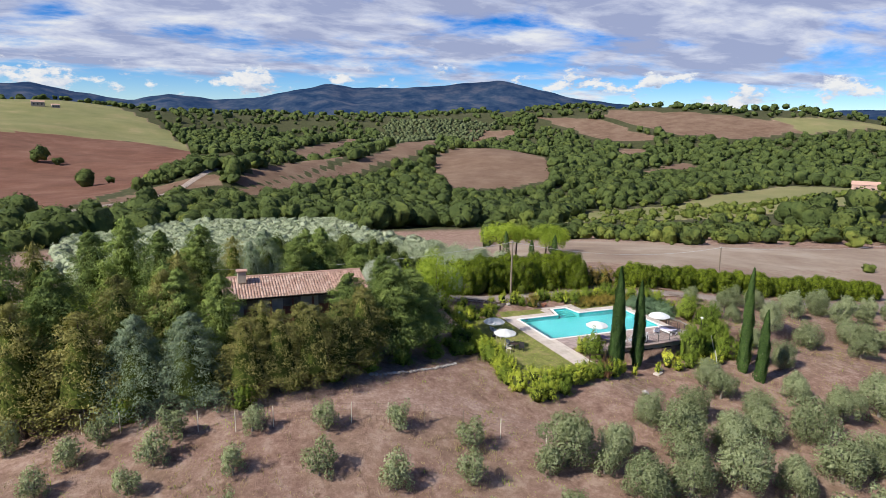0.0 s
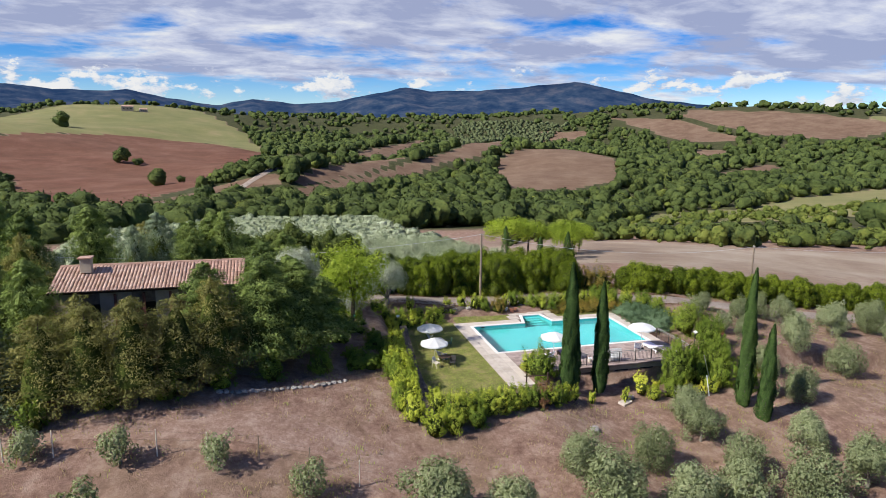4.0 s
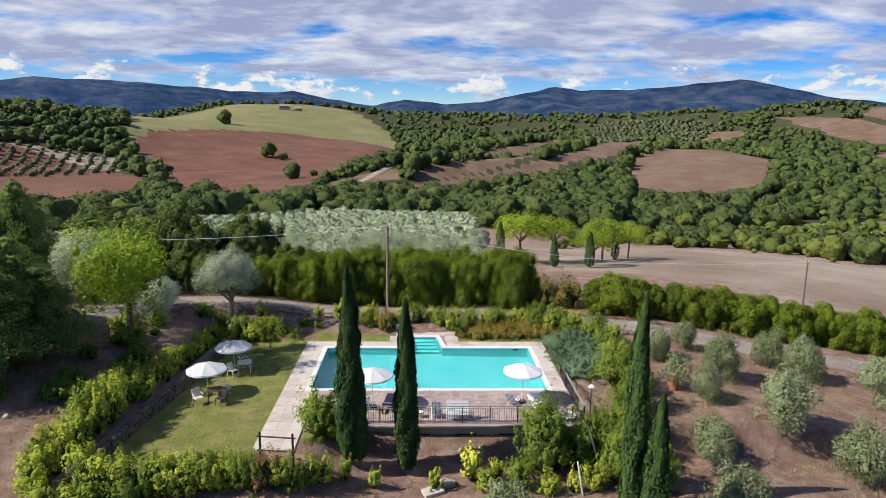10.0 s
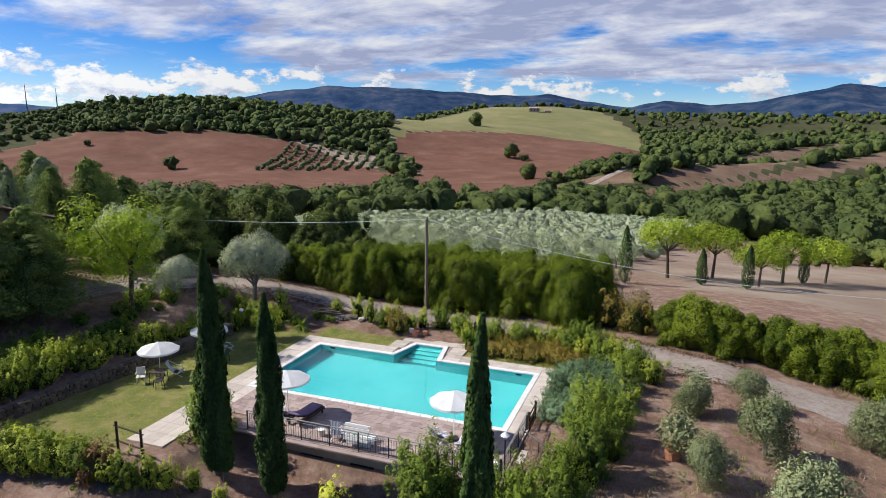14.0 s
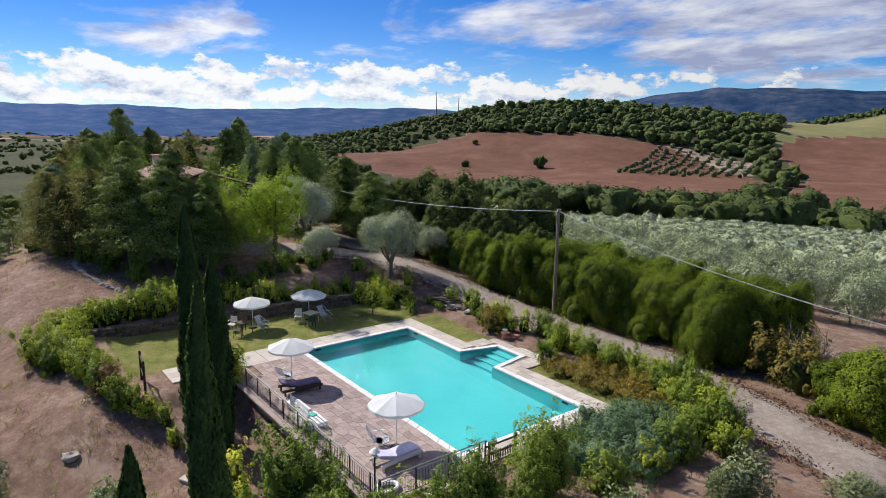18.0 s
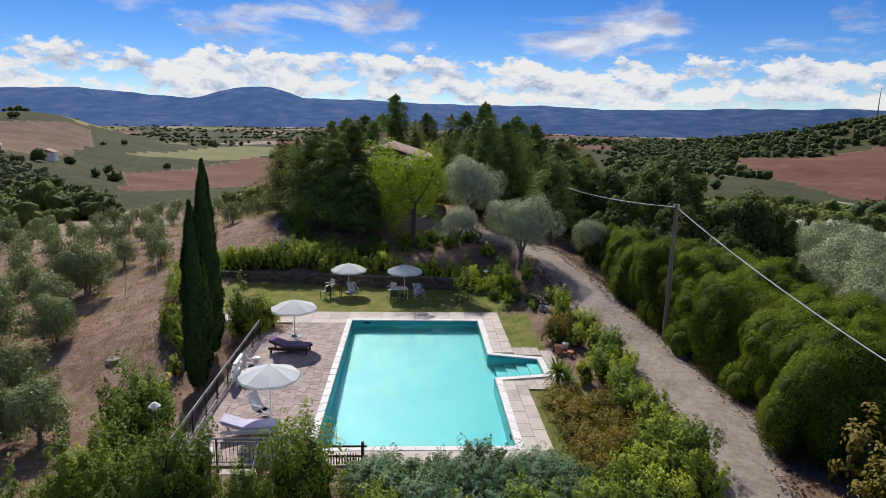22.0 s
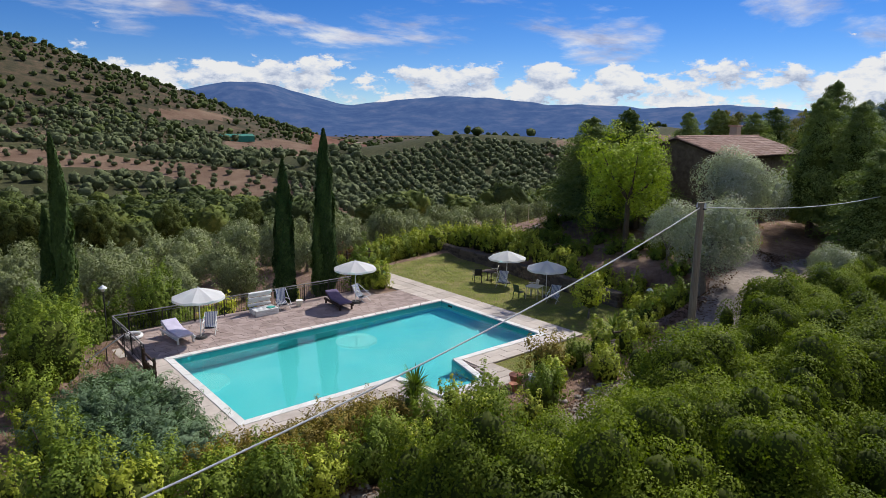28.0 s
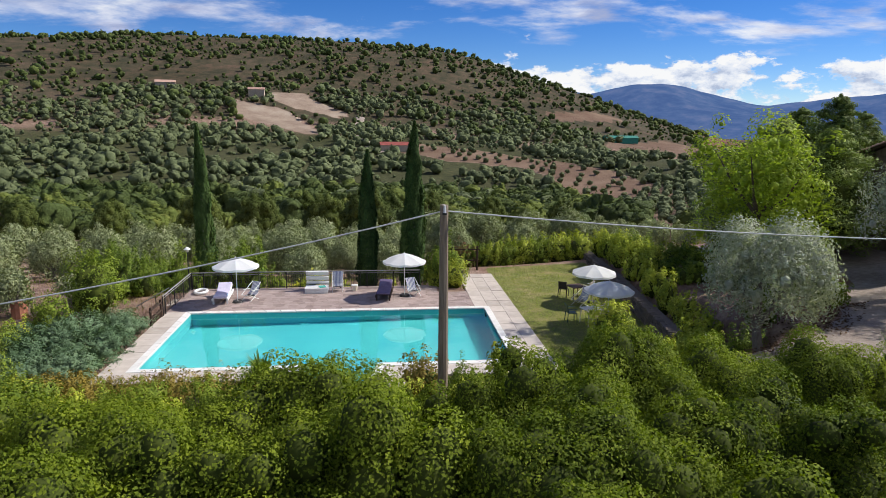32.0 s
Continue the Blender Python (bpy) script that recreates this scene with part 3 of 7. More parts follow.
def build_ground():
    ra = np.concatenate([np.linspace(0.4, 34, 90), np.geomspace(34.6, 160, 85), np.geomspace(163, 1700, 150), np.geomspace(1730, 4700, 26)])
    turns = np.linspace(0, 2 * np.pi, 440, endpoint=False)
    r, a = np.meshgrid(ra, turns, indexing="ij")
    x, y = 5 + r * np.cos(a), r * np.sin(a)
    x, y = np.concatenate([[5.0], x.ravel()]), np.concatenate([[0.0], y.ravel()])
    z = height(x, y)
    n, m = len(ra), len(turns)
    i, j = np.meshgrid(np.arange(n - 1), np.arange(m), indexing="ij")
    k = (j + 1) % m
    quads = np.stack([1 + i * m + j, 1 + (i + 1) * m + j, 1 + (i + 1) * m + k, 1 + i * m + k], -1).reshape(-1, 4)
    me = mesh_of("ground", np.stack([x, y, z], -1), quads, GROUND, True)
    far = np.hypot(x, y)

    def attribute(name, values):
        me.attributes.new(name, "FLOAT", "POINT").data.foreach_set("value", np.clip(values, 0, 1).astype(np.float32))

    def areas(outlines):
        hit = np.zeros(len(x), bool)
        for o in outlines:
            hit |= inside(x, y, o)
        return hit.astype(float)

    tilled, straw, meadow = areas(TILLED), areas(STRAW), areas(MEADOW)
    fallow = np.maximum(areas(FALLOW), areas(BARE))
    straw = np.maximum(straw, 0.55 * ramp(far, 25, 60) * (1 - ramp(far, 90, 180)))
    way = np.degrees(np.arctan2(x, y)) % 360
    slope = ramp(way, 105, 130) * (1 - ramp(way, 205, 225)) * ramp(far, 200, 260) * (1 - ramp(far, 430, 620))
    straw = np.maximum(straw, slope * (0.14 + 0.34 * swell(x, y, 42, 1.0)))
    # a patchwork of fields over the western plain
    u, v = (0.9 * x + 0.43 * y) / 190, (0.9 * y - 0.43 * x) / 130
    pick = np.abs(np.sin(np.floor(u + 0.3 * np.sin(v)) * 12.9898 + np.floor(v) * 78.233) * 43758.5453) % 1.0
    plain = (ramp(way, 200, 215) * (1 - ramp(way, 292, 305)) * ramp(far, 380, 520) > 0.5) & (tilled + straw + meadow < 0.5)
    tilled = np.where(plain & (pick < 0.12), 1.0, tilled)
    straw = np.where(plain & (pick > 0.82) & (pick < 0.88), 1.0, straw)
    meadow = np.where(plain & (pick > 0.88), 1.0, meadow)
    attribute("fallow", fallow)
    attribute("maquis", ramp(way, 95, 115) * (1 - ramp(way, 212, 230)) * ramp(far, 400, 560) * (1 - fallow) * (1 - straw))
    attribute("tilled", tilled)
    attribute("straw", straw * (1 - tilled) * (1 - fallow))
    attribute("meadow", meadow)
    attribute("scrub", 0.9 * ramp(far, 110, 240) * (1 - 0.25 * slope) * (1 - tilled) * (1 - areas(STRAW)) * (1 - fallow) * (1 - 0.9 * ramp(way, 95, 115) * (1 - ramp(way, 212, 230)) * ramp(far, 400, 560)) * (1 - (plain & (pick > 0.82))) * (1 - meadow) * (1 - areas(BARE)))
    lawn = ramp(x, -8.2, -7.6) * ramp(-1.2 - x, 0, 0.6) * ramp(y, -9.2, -8.4) * ramp(9.5 - y, 0, 1.0)
    lawn = np.maximum(lawn, ramp(x, -1.5, -1.0) * ramp(5.2 - x, 0, 0.5) * ramp(y, 8.0, 8.3) * ramp(10.2 - y, 0, 0.6))
    lawn = np.maximum(lawn, 0.7 * ramp(x, 8.3, 8.8) * ramp(15.6 - x, 0, 0.5) * ramp(y, 8.0, 8.3) * ramp(11.5 - y, 0, 1.2))
    attribute("lawn", lawn)
    ob = new("ground", me)
    return tagged(ob, "reddish soil and dry grass rolling to far hills", "ground", kind="structure")


build_ground()


def ribbon(name, line, width, mat, label, lift=0.05, step=0.8):
    """A strip laid along a smoothed line on the land."""
    pts = np.array(line, float)
    t = np.concatenate([[0], np.cumsum(np.hypot(*np.diff(pts, axis=0).T))])
    s = np.arange(0, t[-1], step)
    x, y = np.interp(s, t, pts[:, 0]), np.interp(s, t, pts[:, 1])
    for _ in range(6):
        x[1:-1], y[1:-1] = (x[:-2] + 2 * x[1:-1] + x[2:]) / 4, (y[:-2] + 2 * y[1:-1] + y[2:]) / 4
    dx, dy = np.gradient(x), np.gradient(y)
    n = np.hypot(dx, dy)
    across = np.linspace(-1, 1, 9)
    w = width / 2 * (1 + 0.09 * np.sin(s * 0.9) + 0.06 * np.sin(s * 2.3 + 1))
    X = x[:, None] - (dy / n * w)[:, None] * across
    Y = y[:, None] + (dx / n * w)[:, None] * across
    Z = height(X, Y) + lift * (1 - 0.8 * np.abs(across) ** 3) - 0.02 * np.exp(-((np.abs(across) - 0.45) / 0.12) ** 2)
    k = len(across)
    i, j = np.meshgrid(np.arange(len(s) - 1), np.arange(k - 1), indexing="ij")
    q = np.stack([i * k + j, (i + 1) * k + j, (i + 1) * k + j + 1, i * k + j + 1], -1).reshape(-1, 4)
    ob = new(name, mesh_of(name, np.stack([X, Y, Z], -1).reshape(-1, 3), q, mat, True))
    return tagged(ob, label, "road", kind="structure")


ribbon("road", DRIVE, 3.4, GRAVEL, "pale gravel drive curving past the pool to the house", 0.09)
ribbon("road_branch", BRANCH, 2.4, GRAVEL, "pale gravel track leaving the drive behind the trees", 0.07)
ribbon("track", [(-47, -8), (-30, -9.8), (-16, -12), (-9, -17), (-4, -24), (-1, -40), (2, -70)], 2.6, EARTH, "bare reddish earth track beside the fence", 0.05)
ribbon("road_far", [(-330, 250), (-200, 268), (-110, 350), (-20, 480), (60, 560)], 7, GRAVEL, "pale earth road along the valley floor", 0.6, 6)
ribbon("road_south", [(-12, -340), (10, -390), (22, -440), (20, -520)], 8, GRAVEL, "pale road climbing the hillside", 0.8, 6)


def far_range():
    """Blue mountains all round the horizon, with a foot and a back."""
    deg = np.linspace(-180, 180, 721)
    peaks = [(26, 248, 4.2), (22, 205, 4), (11.3, 208, 3.2), (17, 180, 6), (32, 165, 4), (38, 90, 6), (-1.5, 112, 4), (5, 85, 4), (-11, 160, 6), (-20, 120, 8), (-33, 165, 6), (-44, 95, 6), (-62, 60, 14),
             (-80, 65, 12), (-103.5, 175, 5), (-96, 90, 14), (-118, 120, 12), (-139, 190, 11), (-128, 130, 9), (-156, 250, 8), (-168, 200, 10), (170, 150, 20), (120, 120, 30), (70, 110, 25)]
    top = 45 + 0 * deg
    for at, high, wide in peaks:
        d = (deg - at + 180) % 360 - 180
        top = np.maximum(top, 40 + high * np.exp(-(d / wide) ** 2))
    skyline = np.interp(deg, [-34, -30, -22, -16, -11, -8, -4.2, -1.5, 2, 5, 7.8, 11.3, 13.5, 17.5, 20.5, 23.5, 26, 29.4, 32.4, 36, 41],
                        [190, 235, 215, 185, 195, 143, 105, 150, 130, 132, 178, 246, 222, 234, 242, 268, 286, 228, 183, 144, 110])
    near = ramp(deg, -38, -30) * (1 - ramp(deg, 36, 44))
    top = top * (1 - 0.22 * ramp(-deg, 50, 70) * (1 - ramp(-deg, 150, 165)))
    top = top * (1 - near) + skyline * near
    for f, amp in ((23, 3), (47, 3), (95, 2.2), (181, 1.4)):
        top = top + amp * np.sin(np.radians(deg) * f + f)
    rows = [(3300, -0.30), (3600, 0.16), (3900, 0.42), (4200, 0.72), (4480, 1.0), (4640, 0.55), (4720, -0.4)]
    verts = []
    for i, (r, k) in enumerate(rows):
        a = np.radians(deg)
        rr = r + 60 * np.sin(a * 13 + i) + 40 * np.sin(a * 31 + 2 * i)
        z = top * k * (1 + 0.10 * np.sin(a * 37 + 3 * i) * (i < 4)) - 60 * (1 - max(0, k))
        verts.append(np.stack([rr * np.sin(a), rr * np.cos(a), z], -1))
    n = len(deg)
    i, j = np.meshgrid(np.arange(len(rows) - 1), np.arange(n - 1), indexing="ij")
    q = np.stack([i * n + j, i * n + j + 1, (i + 1) * n + j + 1, (i + 1) * n + j], -1).reshape(-1, 4)
    k = Nodes("distant_mountains")
    # the blue in this base colour carries part of the distance haze
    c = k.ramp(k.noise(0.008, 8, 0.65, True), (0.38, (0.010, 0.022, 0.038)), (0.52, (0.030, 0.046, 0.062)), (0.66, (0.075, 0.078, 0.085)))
    # haze is put in as a blue glow, brighter towards the sun
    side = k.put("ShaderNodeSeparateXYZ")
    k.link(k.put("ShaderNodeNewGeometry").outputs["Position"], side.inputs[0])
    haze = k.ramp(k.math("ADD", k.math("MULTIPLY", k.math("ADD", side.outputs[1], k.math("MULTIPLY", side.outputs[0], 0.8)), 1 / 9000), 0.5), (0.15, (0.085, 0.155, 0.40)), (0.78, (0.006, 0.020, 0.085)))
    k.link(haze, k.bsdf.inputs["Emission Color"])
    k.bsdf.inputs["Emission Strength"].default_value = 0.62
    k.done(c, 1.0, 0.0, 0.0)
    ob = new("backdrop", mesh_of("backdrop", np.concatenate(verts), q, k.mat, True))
    return tagged(ob, "hazy blue mountain ranges along the horizon", "mountains", kind="structure")


far_range()

# ---- the pool and its terrace ----
POOL_EDGE = [(0, 0), (14, 0), (14, 7), (8.0, 7), (7.6, 9.3), (5.8, 9.3), (5.2, 7), (0, 7)]


def offset_outline(outline, d):
    """The outline moved outwards by d."""
    n, res = len(outline), []
    for i in range(n):
        p, q, r = (Vector(outline[(i + k) % n]) for k in (-1, 0, 1))
        a, b = (q - p).normalized(), (r - q).normalized()
        na, nb = Vector((a.y, -a.x)), Vector((b.y, -b.x))
        m = (na + nb).normalized()
        v = q + m * (d / max(0.3, m.dot(na)))
        res.append((v.x, v.y))
    return res


def build_pool():
    pool = tagged(empty("swimming_pool"), "long turquoise swimming pool with a stepped entry bay and white coping", "pool")
    inner = offset_outline(POOL_EDGE, -0.03)
    # basin: walls and a floor that falls towards one end
    bm = bmesh.new()
    n = len(inner)
    deep = lambda x: -0.95 - 0.6 * min(1, max(0, x / 14))
    top = [bm.verts.new((x, y, -0.02)) for x, y in inner]
    low = [bm.verts.new((x, y, deep(x))) for x, y in inner]
    for i in range(n):
        bm.faces.new((top[i], top[(i + 1) % n], low[(i + 1) % n], low[i]))
    bm.faces.new(low)
    part("basin", bm, POOL, pool, "smooth turquoise lining")
    for i in range(4):
        y0 = 9.27 - 0.5 * i
        w0, w1 = 0.86 + 0.13 * i * 0.5, 0.86 + 0.13 * (i + 1) * 0.5
        z = -0.22 - 0.22 * i
        part("step", prism([(6.7 - w1, y0 - 0.5), (6.7 + w1, y0 - 0.5), (6.7 + w0, y0), (6.7 - w0, y0)], -1.3, z), POOL, pool, "pale turquoise step under water")
    # the water, a sheet that lets light through
    bm = bmesh.new()
    f = bm.faces.new([bm.verts.new((x, y, -0.13)) for x, y in offset_outline(POOL_EDGE, -0.02)])
    bmesh.ops.triangulate(bm, faces=[f])
    for f in bm.faces:
        if f.normal.z < 0:
            f.normal_flip()
    me = bpy.data.meshes.new("water")
    bm.to_mesh(me)
    bm.free()
    me.materials.append(WATER)
    sheet = child("water", me, pool, "clear still water")
    sheet.visible_shadow = False
    # skimmers
    for x, y in ((0.9, 6.97), (13.1, 6.97), (0.03, 0.8)):
        part("skimmer", box((0.34, 0.06, 0.12) if y > 1 else (0.06, 0.34, 0.12), (x, y, -0.12), bevel=0.01), GAP_SHADE, pool, "skimmer slot with its shade painted dark")
    # white coping, one stone after another
    outer = offset_outline(POOL_EDGE, 0.30)
    for i in range(n):
        a, b = Vector(POOL_EDGE[i]), Vector(POOL_EDGE[(i + 1) % n])
        c, d = Vector(outer[i]), Vector(outer[(i + 1) % n])
        count = max(1, round((b - a).length / 0.7))
        for k in range(count):
            s, e = k / count + 0.001, (k + 1) / count - 0.001
            quad = [a.lerp(b, s), a.lerp(b, e), c.lerp(d, e), c.lerp(d, s)]
            bm = prism([(v.x, v.y) for v in quad], -0.10, 0.035 + 0.003 * rng.random())
            bmesh.ops.bevel(bm, geom=[ed for ed in bm.edges if all(v.co.z > 0 for v in ed.verts)], offset=0.012, segments=1, affect="EDGES")
            part("coping_stone", bm, COPING, pool)
    return pool


build_pool()


def slabs(parent, name, mat, x0, y0, x1, y1, sx, sy, z=0.012, thick=0.07, jitter=0.0, skip=None, bond=0.5):
    """Rows of paving stones with open joints; jitter makes them crazy."""
    nx, ny = max(1, round((x1 - x0) / sx)), max(1, round((y1 - y0) / sy))
    sx, sy = (x1 - x0) / nx, (y1 - y0) / ny
    shift = {}

    def corner(i2, j):
        x, y = x0 + i2 * sx / 2, y0 + j * sy
        key = (i2, j)
        if key not in shift:
            shift[key] = (rng.uniform(-1, 1) * jitter * sx, rng.uniform(-1, 1) * jitter * sy)
        dx, dy = shift[key]
        return (min(max(x + dx * (0.02 < (x - x0) / (x1 - x0) < 0.98), x0), x1), min(max(y + dy * (0 < j < ny), y0), y1))

    made = 0
    for j in range(ny):
        o = (j % 2) if bond else 0
        for i in range(-1, nx + 1):
            a = 2 * i + o
            keys = [(a, j), (a + 1, j), (a + 2, j), (a + 2, j + 1), (a + 1, j + 1), (a, j + 1)]
            keys = [(min(max(p, 0), 2 * nx), q) for p, q in keys]
            pts = []
            for key in keys:
                p = corner(*key)
                if p not in pts:
                    pts.append(p)
            if len(pts) < 4:
                continue
            cx, cy = sum(p[0] for p in pts) / len(pts), sum(p[1] for p in pts) / len(pts)
            if skip and skip(cx, cy):
                continue
            gap = 1 - 0.014 / max(0.3, min(sx, sy))
            pts = [(cx + (x - cx) * gap, cy + (y - cy) * gap) for x, y in pts]
            area = sum(p[0] * q[1] - p[1] * q[0] for p, q in zip(pts, pts[1:] + pts[:1])) / 2
            if area < 0.02:
                continue
            top = z + 0.008 * rng.random()
            bm = prism(pts, z - thick, top)
            part(name, bm, mat, parent)
            made += 1
    return made


def build_terrace():
    terrace = tagged(empty("terrace"), "pinkish crazy-paved stone terrace on a plastered basement along the pool", "terrace", kind="structure")
    part("basement_wall", box((13.0, 0.28, 2.4), (8.6, -4.36, -1.26)), PLASTER, terrace, "stained beige plaster wall")
    part("basement_wall", box((0.28, 4.1, 2.4), (15.0, -2.2, -1.26)), PLASTER, terrace, "stained beige plaster wall")
    part("basement_wall", box((0.28, 4.1, 2.4), (2.2, -2.2, -1.26)), PLASTER, terrace, "stained beige plaster wall")
    bed = bmesh.new()
    for x0, y0, x1, y1 in ((2.0, -4.5, 15.2, -0.28), (-1.6, -7.2, 0.45, -0.28), (0.45, -3.2, 2.0, -0.28), (-1.6, -0.28, -0.28, 8.3), (14.28, -0.28, 15.2, 8.3), (-0.28, 7.28, 5.0, 8.3), (8.2, 7.28, 14.28, 8.3), (4.6, 9.58, 9.2, 11.2), (4.2, 8.3, 5.45, 9.58), (7.95, 8.3, 9.2, 9.58)):
        add_box(bed, (x1 - x0, y1 - y0, 0.22), ((x0 + x1) / 2, (y0 + y1) / 2, -0.135))
    part("bedding", bed, GROUT, terrace, "grey mortar bed")
    slabs(terrace, "flagstone", FLAG, 2.0, -4.5, 15.2, -0.30, 0.42, 0.35, jitter=0.27)
    slabs(terrace, "flagstone", FLAG, 0.42, -3.2, 2.0, -0.30, 0.42, 0.35, jitter=0.27)
    slabs(terrace, "slab", SLAB, -1.6, -7.2, 0.42, -0.30, 0.68, 1.0, bond=0)
    slabs(terrace, "slab", SLAB, -1.6, -0.30, -0.30, 8.3, 0.65, 1.0, bond=0)
    slabs(terrace, "slab", SLAB, 14.30, -0.30, 15.2, 8.3, 0.9, 0.8, bond=0)
    slabs(terrace, "slab", SLAB, -0.30, 7.30, 4.9, 8.3, 1.0, 0.5)
    slabs(terrace, "slab", SLAB, 8.3, 7.30, 14.30, 8.3, 1.0, 0.5)
    slabs(terrace, "slab", SLAB, 4.6, 9.62, 9.2, 11.2, 0.9, 0.53)
    slabs(terrace, "slab", SLAB, 4.2, 8.3, 5.2, 9.60, 0.9, 0.45)
    slabs(terrace, "slab", SLAB, 8.2, 8.3, 9.2, 9.60, 0.9, 0.45)
    edge = box((13.4, 0.34, 0.10), (8.6, -4.56, -0.06), bevel=0.015)
    part("edge_stone", edge, FLAG, terrace, "projecting stone edge")
    for x in (3.9, 6.4, 8.9, 11.2, 13.3):
        w = part("basement_window", box((1.15, 0.06, 0.52), (x, -4.505, -0.82)), GAP_SHADE, terrace, "basement window opening painted dark as shade")
        part("window_sill", box((1.35, 0.16, 0.06), (x, -4.55, -1.11), bevel=0.01), PLASTER, terrace)
    return terrace


build_terrace()


def build_lawn_wall():
    """The dry stone wall that holds the bank behind the lawn."""
    wall = tagged(empty("retaining_wall"), "low dark dry-stone retaining wall along the lawn", "wall", kind="structure")
    line = [(-8.5, -11.0), (-8.25, -8.5), (-8.0, -4.0), (-7.35, 1.8), (-6.8, 6.6)]
    core = bmesh.new()
    for a, b in zip(line, line[1:]):
        d = Vector(b) - Vector(a)
        add_box(core, (d.length + 0.2, 0.42, 1.6), ((a[0] + b[0]) / 2 - 0.12, (a[1] + b[1]) / 2, -0.08), (0, 0, math.degrees(math.atan2(d.y, d.x))))
    part("wall_core", core, STONE, wall)
    shapes = []
    for _ in range(7):
        bm = box((1, 1, 1), bevel=0.14)
        for v in bm.verts:
            v.co += Vector(rng.uniform(-0.07, 0.07, 3))
        me = bpy.data.meshes.new("stone")
        bm.to_mesh(me)
        bm.free()
        me.materials.append(STONE)
        shapes.append(me)
    for a, b in zip(line, line[1:]):
        a, b = Vector(a), Vector(b)
        turn = math.degrees(math.atan2((b - a).y, (b - a).x))
        side = Vector(((b - a).y, -(b - a).x)).normalized()
        for row in range(4):
            s = rng.uniform(0, 0.2)
            while s < (b - a).length:
                w = rng.uniform(0.22, 0.48)
                p = a + (b - a).normalized() * (s + w / 2) + side * 0.12
                child("stone", shapes[rng.integers(7)], wall, m=pose(p.x, p.y, 0.05 + 0.2 * row + rng.uniform(-0.01, 0.01), 0, 0, turn) @ Matrix.Diagonal((w, 0.28 + 0.08 * rng.random(), 0.2, 1)))
                s += w + 0.01
    return wall


build_lawn_wall()

# ---- plants ----


def quads_at(places, normals, long, wide, twist, bend=0.0):
    """Leaf-like quads at the places, facing the normals: arrays of corners and faces."""
    n = len(places)
    normals = normals / np.linalg.norm(normals, axis=1, keepdims=True).clip(1e-6)
    t = twist - normals * np.sum(twist * normals, 1, keepdims=True)
    t = t / np.linalg.norm(t, axis=1, keepdims=True).clip(1e-6)
    b = np.cross(normals, t)
    long, wide = np.broadcast_to(long, n)[:, None], np.broadcast_to(wide, n)[:, None]
    v = np.stack([places - t * long * 0.5, places - b * wide * 0.5 + normals * bend * long, places + t * long * 0.5, places + b * wide * 0.5 + normals * bend * long], 1)
    return v.reshape(-1, 3), np.arange(4 * n).reshape(-1, 4)


def towards(normals, out):
    """The normals, turned so that none points inwards."""
    return normals * np.where(np.sum(normals * out, 1, keepdims=True) < 0, -1, 1)


def stem_mesh(name, mat, segments, sides=7):
    bm = bmesh.new()
    for a, b, r0, r1 in segments:
        add_rod(bm, a, b, r0, r1, sides)
    me = bpy.data.meshes.new(name)
    bm.to_mesh(me)
    bm.free()
    me.materials.append(mat)
    return me


def plant(name, stem, crown, bark_label="", crown_label=""):
    """A template: an empty with a stem and a crown."""
    ob = empty(name)
    child("trunk" if stem else "stem", stem, ob, bark_label) if stem else None
    child("crown", crown, ob, crown_label)
    return ob


def ball(n):
    """Corners of the quads of a rounded cube, n by n on a side, one metre in radius."""
    g, out = np.linspace(-1, 1, n + 1), []
    for ax in range(3):
        for side in (-1, 1):
            for i in range(n):
                for j in range(n):
                    for u, v in ((0, 0), (1, 0), (1, 1), (0, 1))[::side]:
                        c = np.zeros(3)
                        c[ax], c[(ax + 1) % 3], c[(ax + 2) % 3] = side, g[i + u], g[j + v]
                        out.append(c / np.linalg.norm(c))
    return np.array(out)


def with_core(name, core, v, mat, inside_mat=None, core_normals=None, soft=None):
    """A crown filled by a core, by default coloured dark as the shade between leaves; soft: the way each leaf faces the
    light.
    """
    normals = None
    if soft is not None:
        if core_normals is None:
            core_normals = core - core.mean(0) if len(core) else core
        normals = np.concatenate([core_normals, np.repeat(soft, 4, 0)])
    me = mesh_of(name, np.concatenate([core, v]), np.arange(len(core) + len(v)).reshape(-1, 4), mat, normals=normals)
    me.materials.append(inside_mat or CORE_SHADE)
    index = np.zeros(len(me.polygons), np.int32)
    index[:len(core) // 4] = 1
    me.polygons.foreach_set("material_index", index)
    return me


